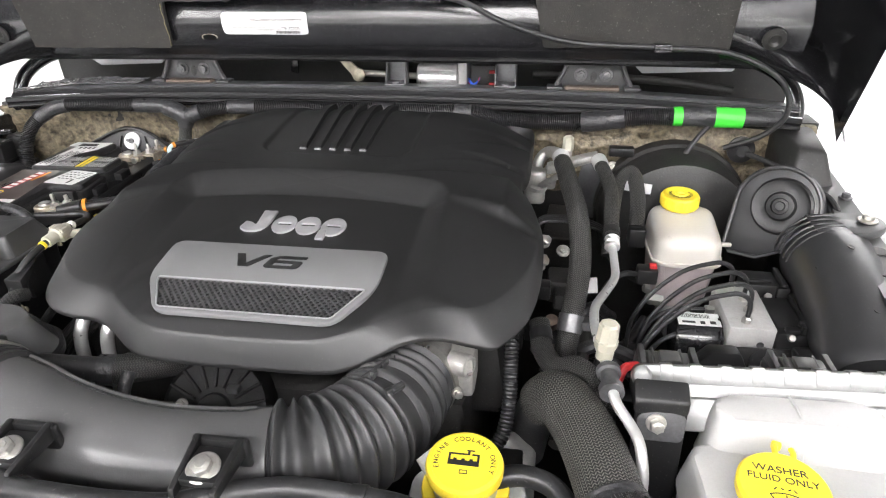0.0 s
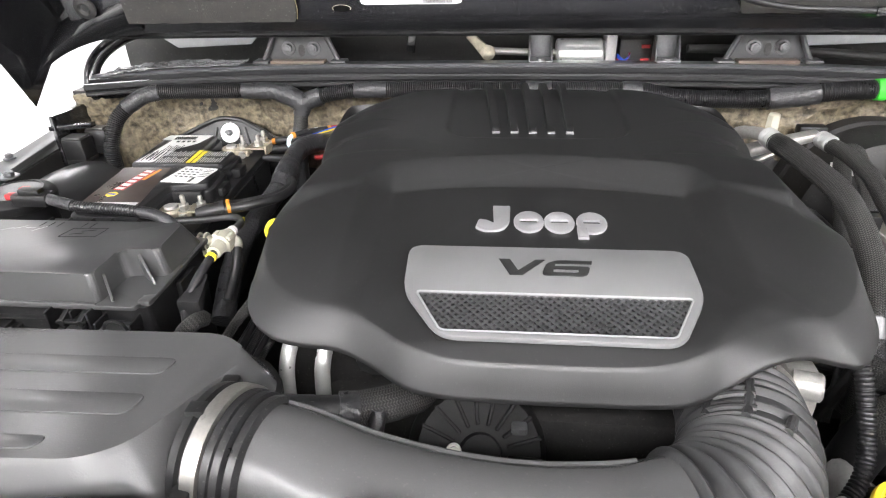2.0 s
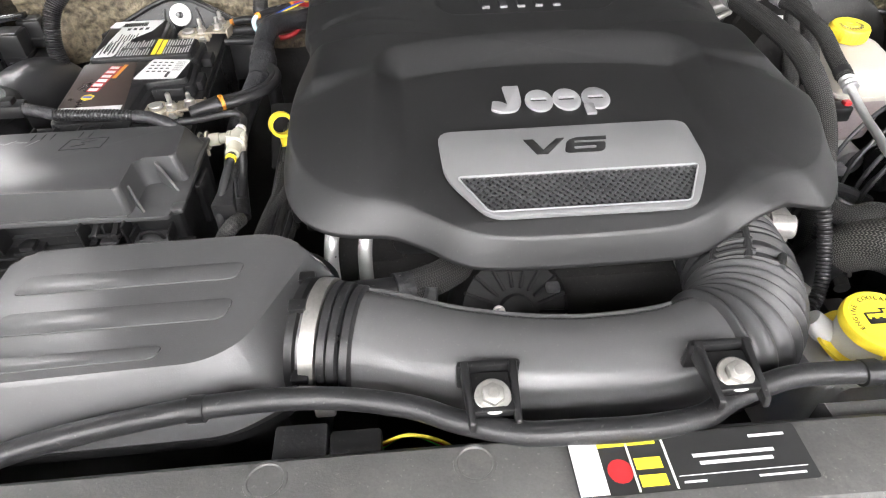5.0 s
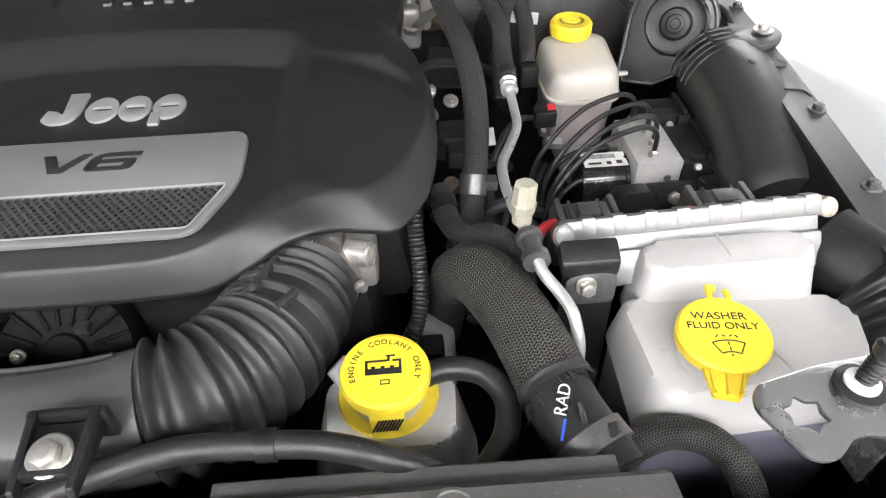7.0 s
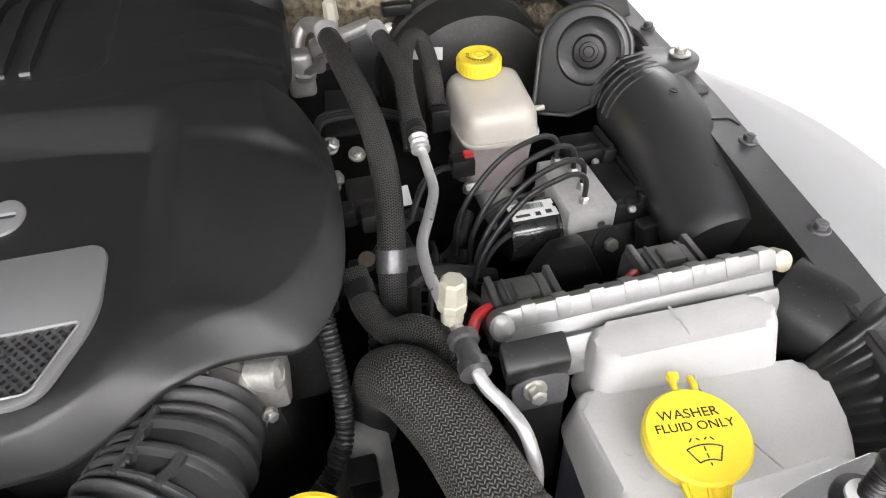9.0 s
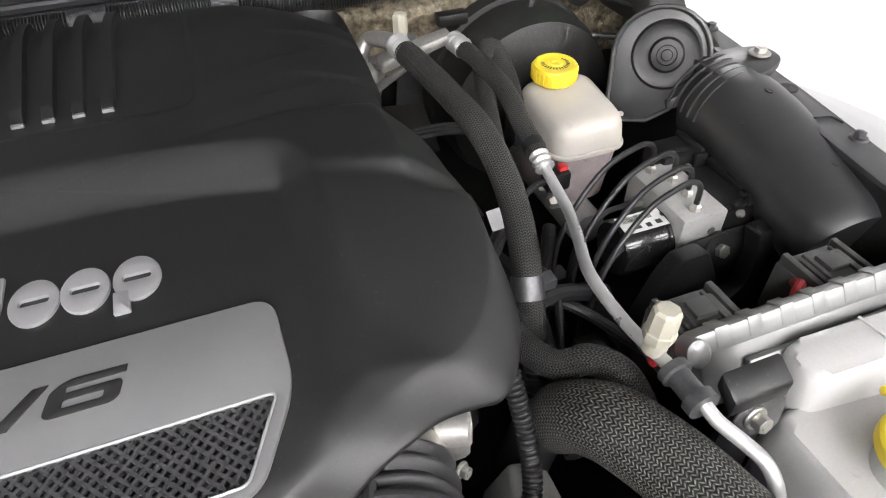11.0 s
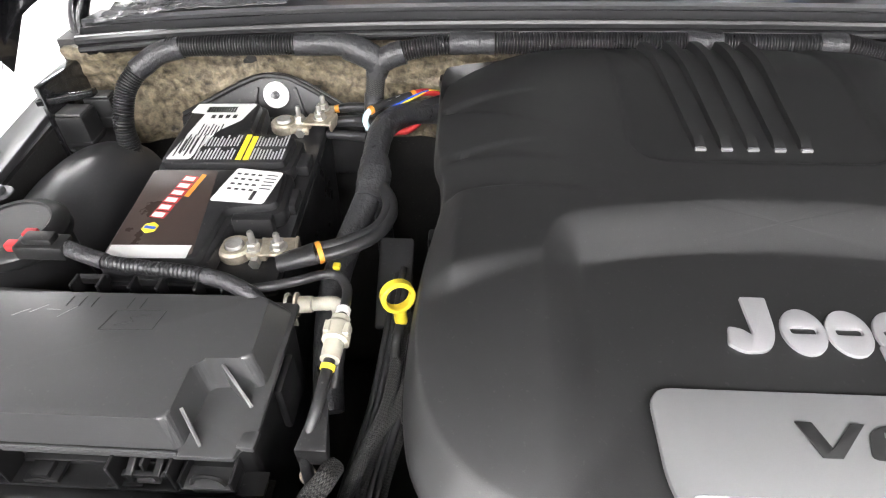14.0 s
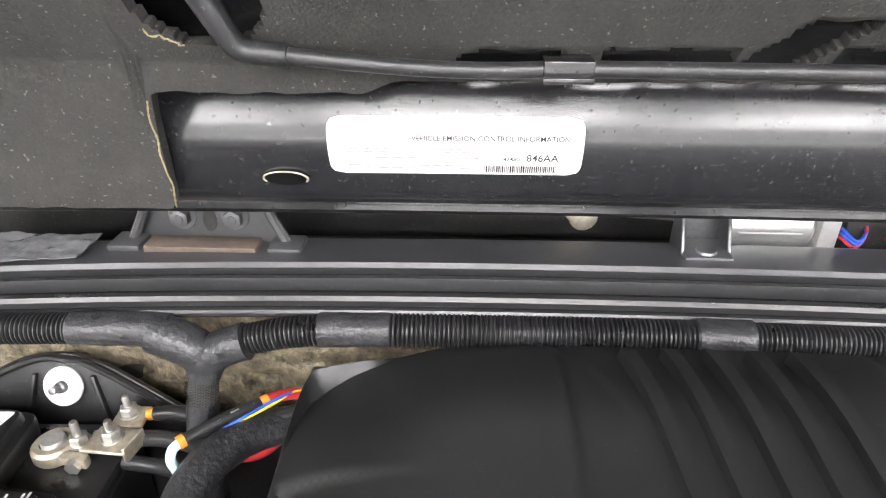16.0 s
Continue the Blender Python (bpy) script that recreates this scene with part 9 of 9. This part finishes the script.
    part("sticker", plate(rounded([(-0.028, -0.010), (0.028, -0.010), (0.028, 0.012), (-0.028, 0.012)], 0.002, 2), 0.0006, m, 0), M_WHITE, w)
    part("small_print", bars([(-0.023 + 0.008 * k, -0.017 + 0.008 * k, 0.003, 0.006) for k in range(6)] + [(-0.023, 0.02, -0.003, -0.0018), (-0.023, 0.01, -0.006, -0.005)], m @ Matrix.Translation((0, 0, 0.0007)), 0.0002), M_INK, w, smooth=0)
    part("plug", box(0.182, 0.235, 1.05, 1.09, 1.11, 1.165, 0.004), M_DEEP, w)
    part("red_lock", join(box(0.218, 0.232, 1.046, 1.052, 1.150, 1.156, 0.001), box(0.218, 0.232, 1.046, 1.052, 1.128, 1.133, 0.001)), M_RED, w)
    for k, mm in enumerate((M_BLUE, M_BLUE, M_RED)):
        part("wire", tube([(0.178, 1.05, 1.14 - 0.004 * k), (0.188, 1.04, 1.132 - 0.003 * k), (0.197, 1.045, 1.136), (0.20, 1.055, 1.145)], 0.0016, 0.003, 6), mm, w)
    l = thing("wiper_linkage", (-0.05, 1.08, 1.13), "bare metal wiper linkage arm behind the cowl", "linkage")
    part("arm", hull([(-0.085, 1.07, 1.165), (-0.07, 1.07, 1.17), (-0.055, 1.065, 1.132), (-0.03, 1.065, 1.138), (-0.085, 1.078, 1.165), (-0.07, 1.078, 1.17), (-0.055, 1.073, 1.132), (-0.03, 1.073, 1.138)], 0.002), M_BRASS, l)
    part("joint", revolve([(0.013, 0), (0.013, 0.006), (0.008, 0.009), (0, 0.009)], (-0.045, 1.066, 1.140), (0, -1, 0.1), 20), M_BRASS, l)
    part("rod", tube([(0.30, 1.07, 1.145), (0.40, 1.075, 1.142), (0.56, 1.06, 1.137), (0.66, 1.04, 1.128)], 0.0075, 0.02, 12), M_DEEP, l)
    part("crank", hull([(-0.19, 1.08, 1.17), (-0.175, 1.08, 1.172), (-0.195, 1.08, 1.14), (-0.18, 1.08, 1.135), (-0.19, 1.09, 1.17), (-0.175, 1.09, 1.172), (-0.195, 1.09, 1.14), (-0.18, 1.09, 1.135)], 0.002), M_PAINT, l)
    # windscreen strips, coloured as pale as the reflection on them
    for x0, x1, z0, z1, sk in ((-0.69, -0.475, 1.143, 1.170, 0.02), (0.477, 0.69, 1.143, 1.170, 0.0), (-0.30, 0.05, 1.178, 1.184, 0.0)):
        g = thing("windscreen_edge", ((x0 + x1) / 2, 1.1, 1.17), "strip of windscreen glass under the hood, its pale reflection put into the colour", "windscreen", "windscreen strips", "structure")
        part("strip", hull([(x0, 1.11, z1), (x1, 1.11, z1), (x0 + 0.03 + sk, 1.10, z0), (x1 - 0.02, 1.10, z0 + 0.006), (x0, 1.116, z1), (x1, 1.116, z1), (x0 + 0.03 + sk, 1.106, z0), (x1 - 0.02, 1.106, z0 + 0.006)], 0.001, 1), M_GLASS_SHEEN, g)
    for sx in (-1, 1):
        wf = thing("windscreen_frame", (sx * 0.74, 1.02, 1.1), "black lower corner of the windscreen frame", "windscreen frame", "windscreen corners", "structure")
        part("frame_bar", tube([(sx * 0.752, 0.965, 1.06), (sx * 0.752, 0.985, 1.12), (sx * 0.735, 1.01, 1.155), (sx * 0.69, 1.035, 1.180), (sx * 0.62, 1.05, 1.190)], 0.013, 0.006, 14), M_PAINT, wf)
    p = thing("cowl_end_cover", (-0.64, 0.95, 1.12), "clear crinkled plastic sheet on the cowl end", "cover")
    sh = bmesh.new()
    rows = []
    for i in range(61):
        row = []
        for j in range(25):
            u, w = i / 60, j / 24
            x = -0.700 + 0.235 * u
            y = 0.928 + 0.040 * u + (0.070 - 0.030 * u) * w
            lift = 0.007 * abs(noise.noise(Vector((x * 38, y * 55, 2)))) + 0.004 * abs(noise.noise(Vector((x * 95, y * 120, 5))))
            row.append(sh.verts.new((x, y, 1.1395 - 0.012 * max(0, -x - 0.60) / 0.1 + lift * (1 - 0.6 * u))))
        rows.append(row)
    for a, b in zip(rows, rows[1:]):
        for j in range(24):
            sh.faces.new((a[j], b[j], b[j + 1], a[j + 1]))
    ret = bmesh.ops.extrude_face_region(sh, geom=sh.faces[:])
    bmesh.ops.translate(sh, vec=(0, 0, -0.001), verts=[v for v in ret["geom"] if isinstance(v, bmesh.types.BMVert)])
    part("sheet", sh, M_CLEAR, p, smooth=60)


cowl_things()
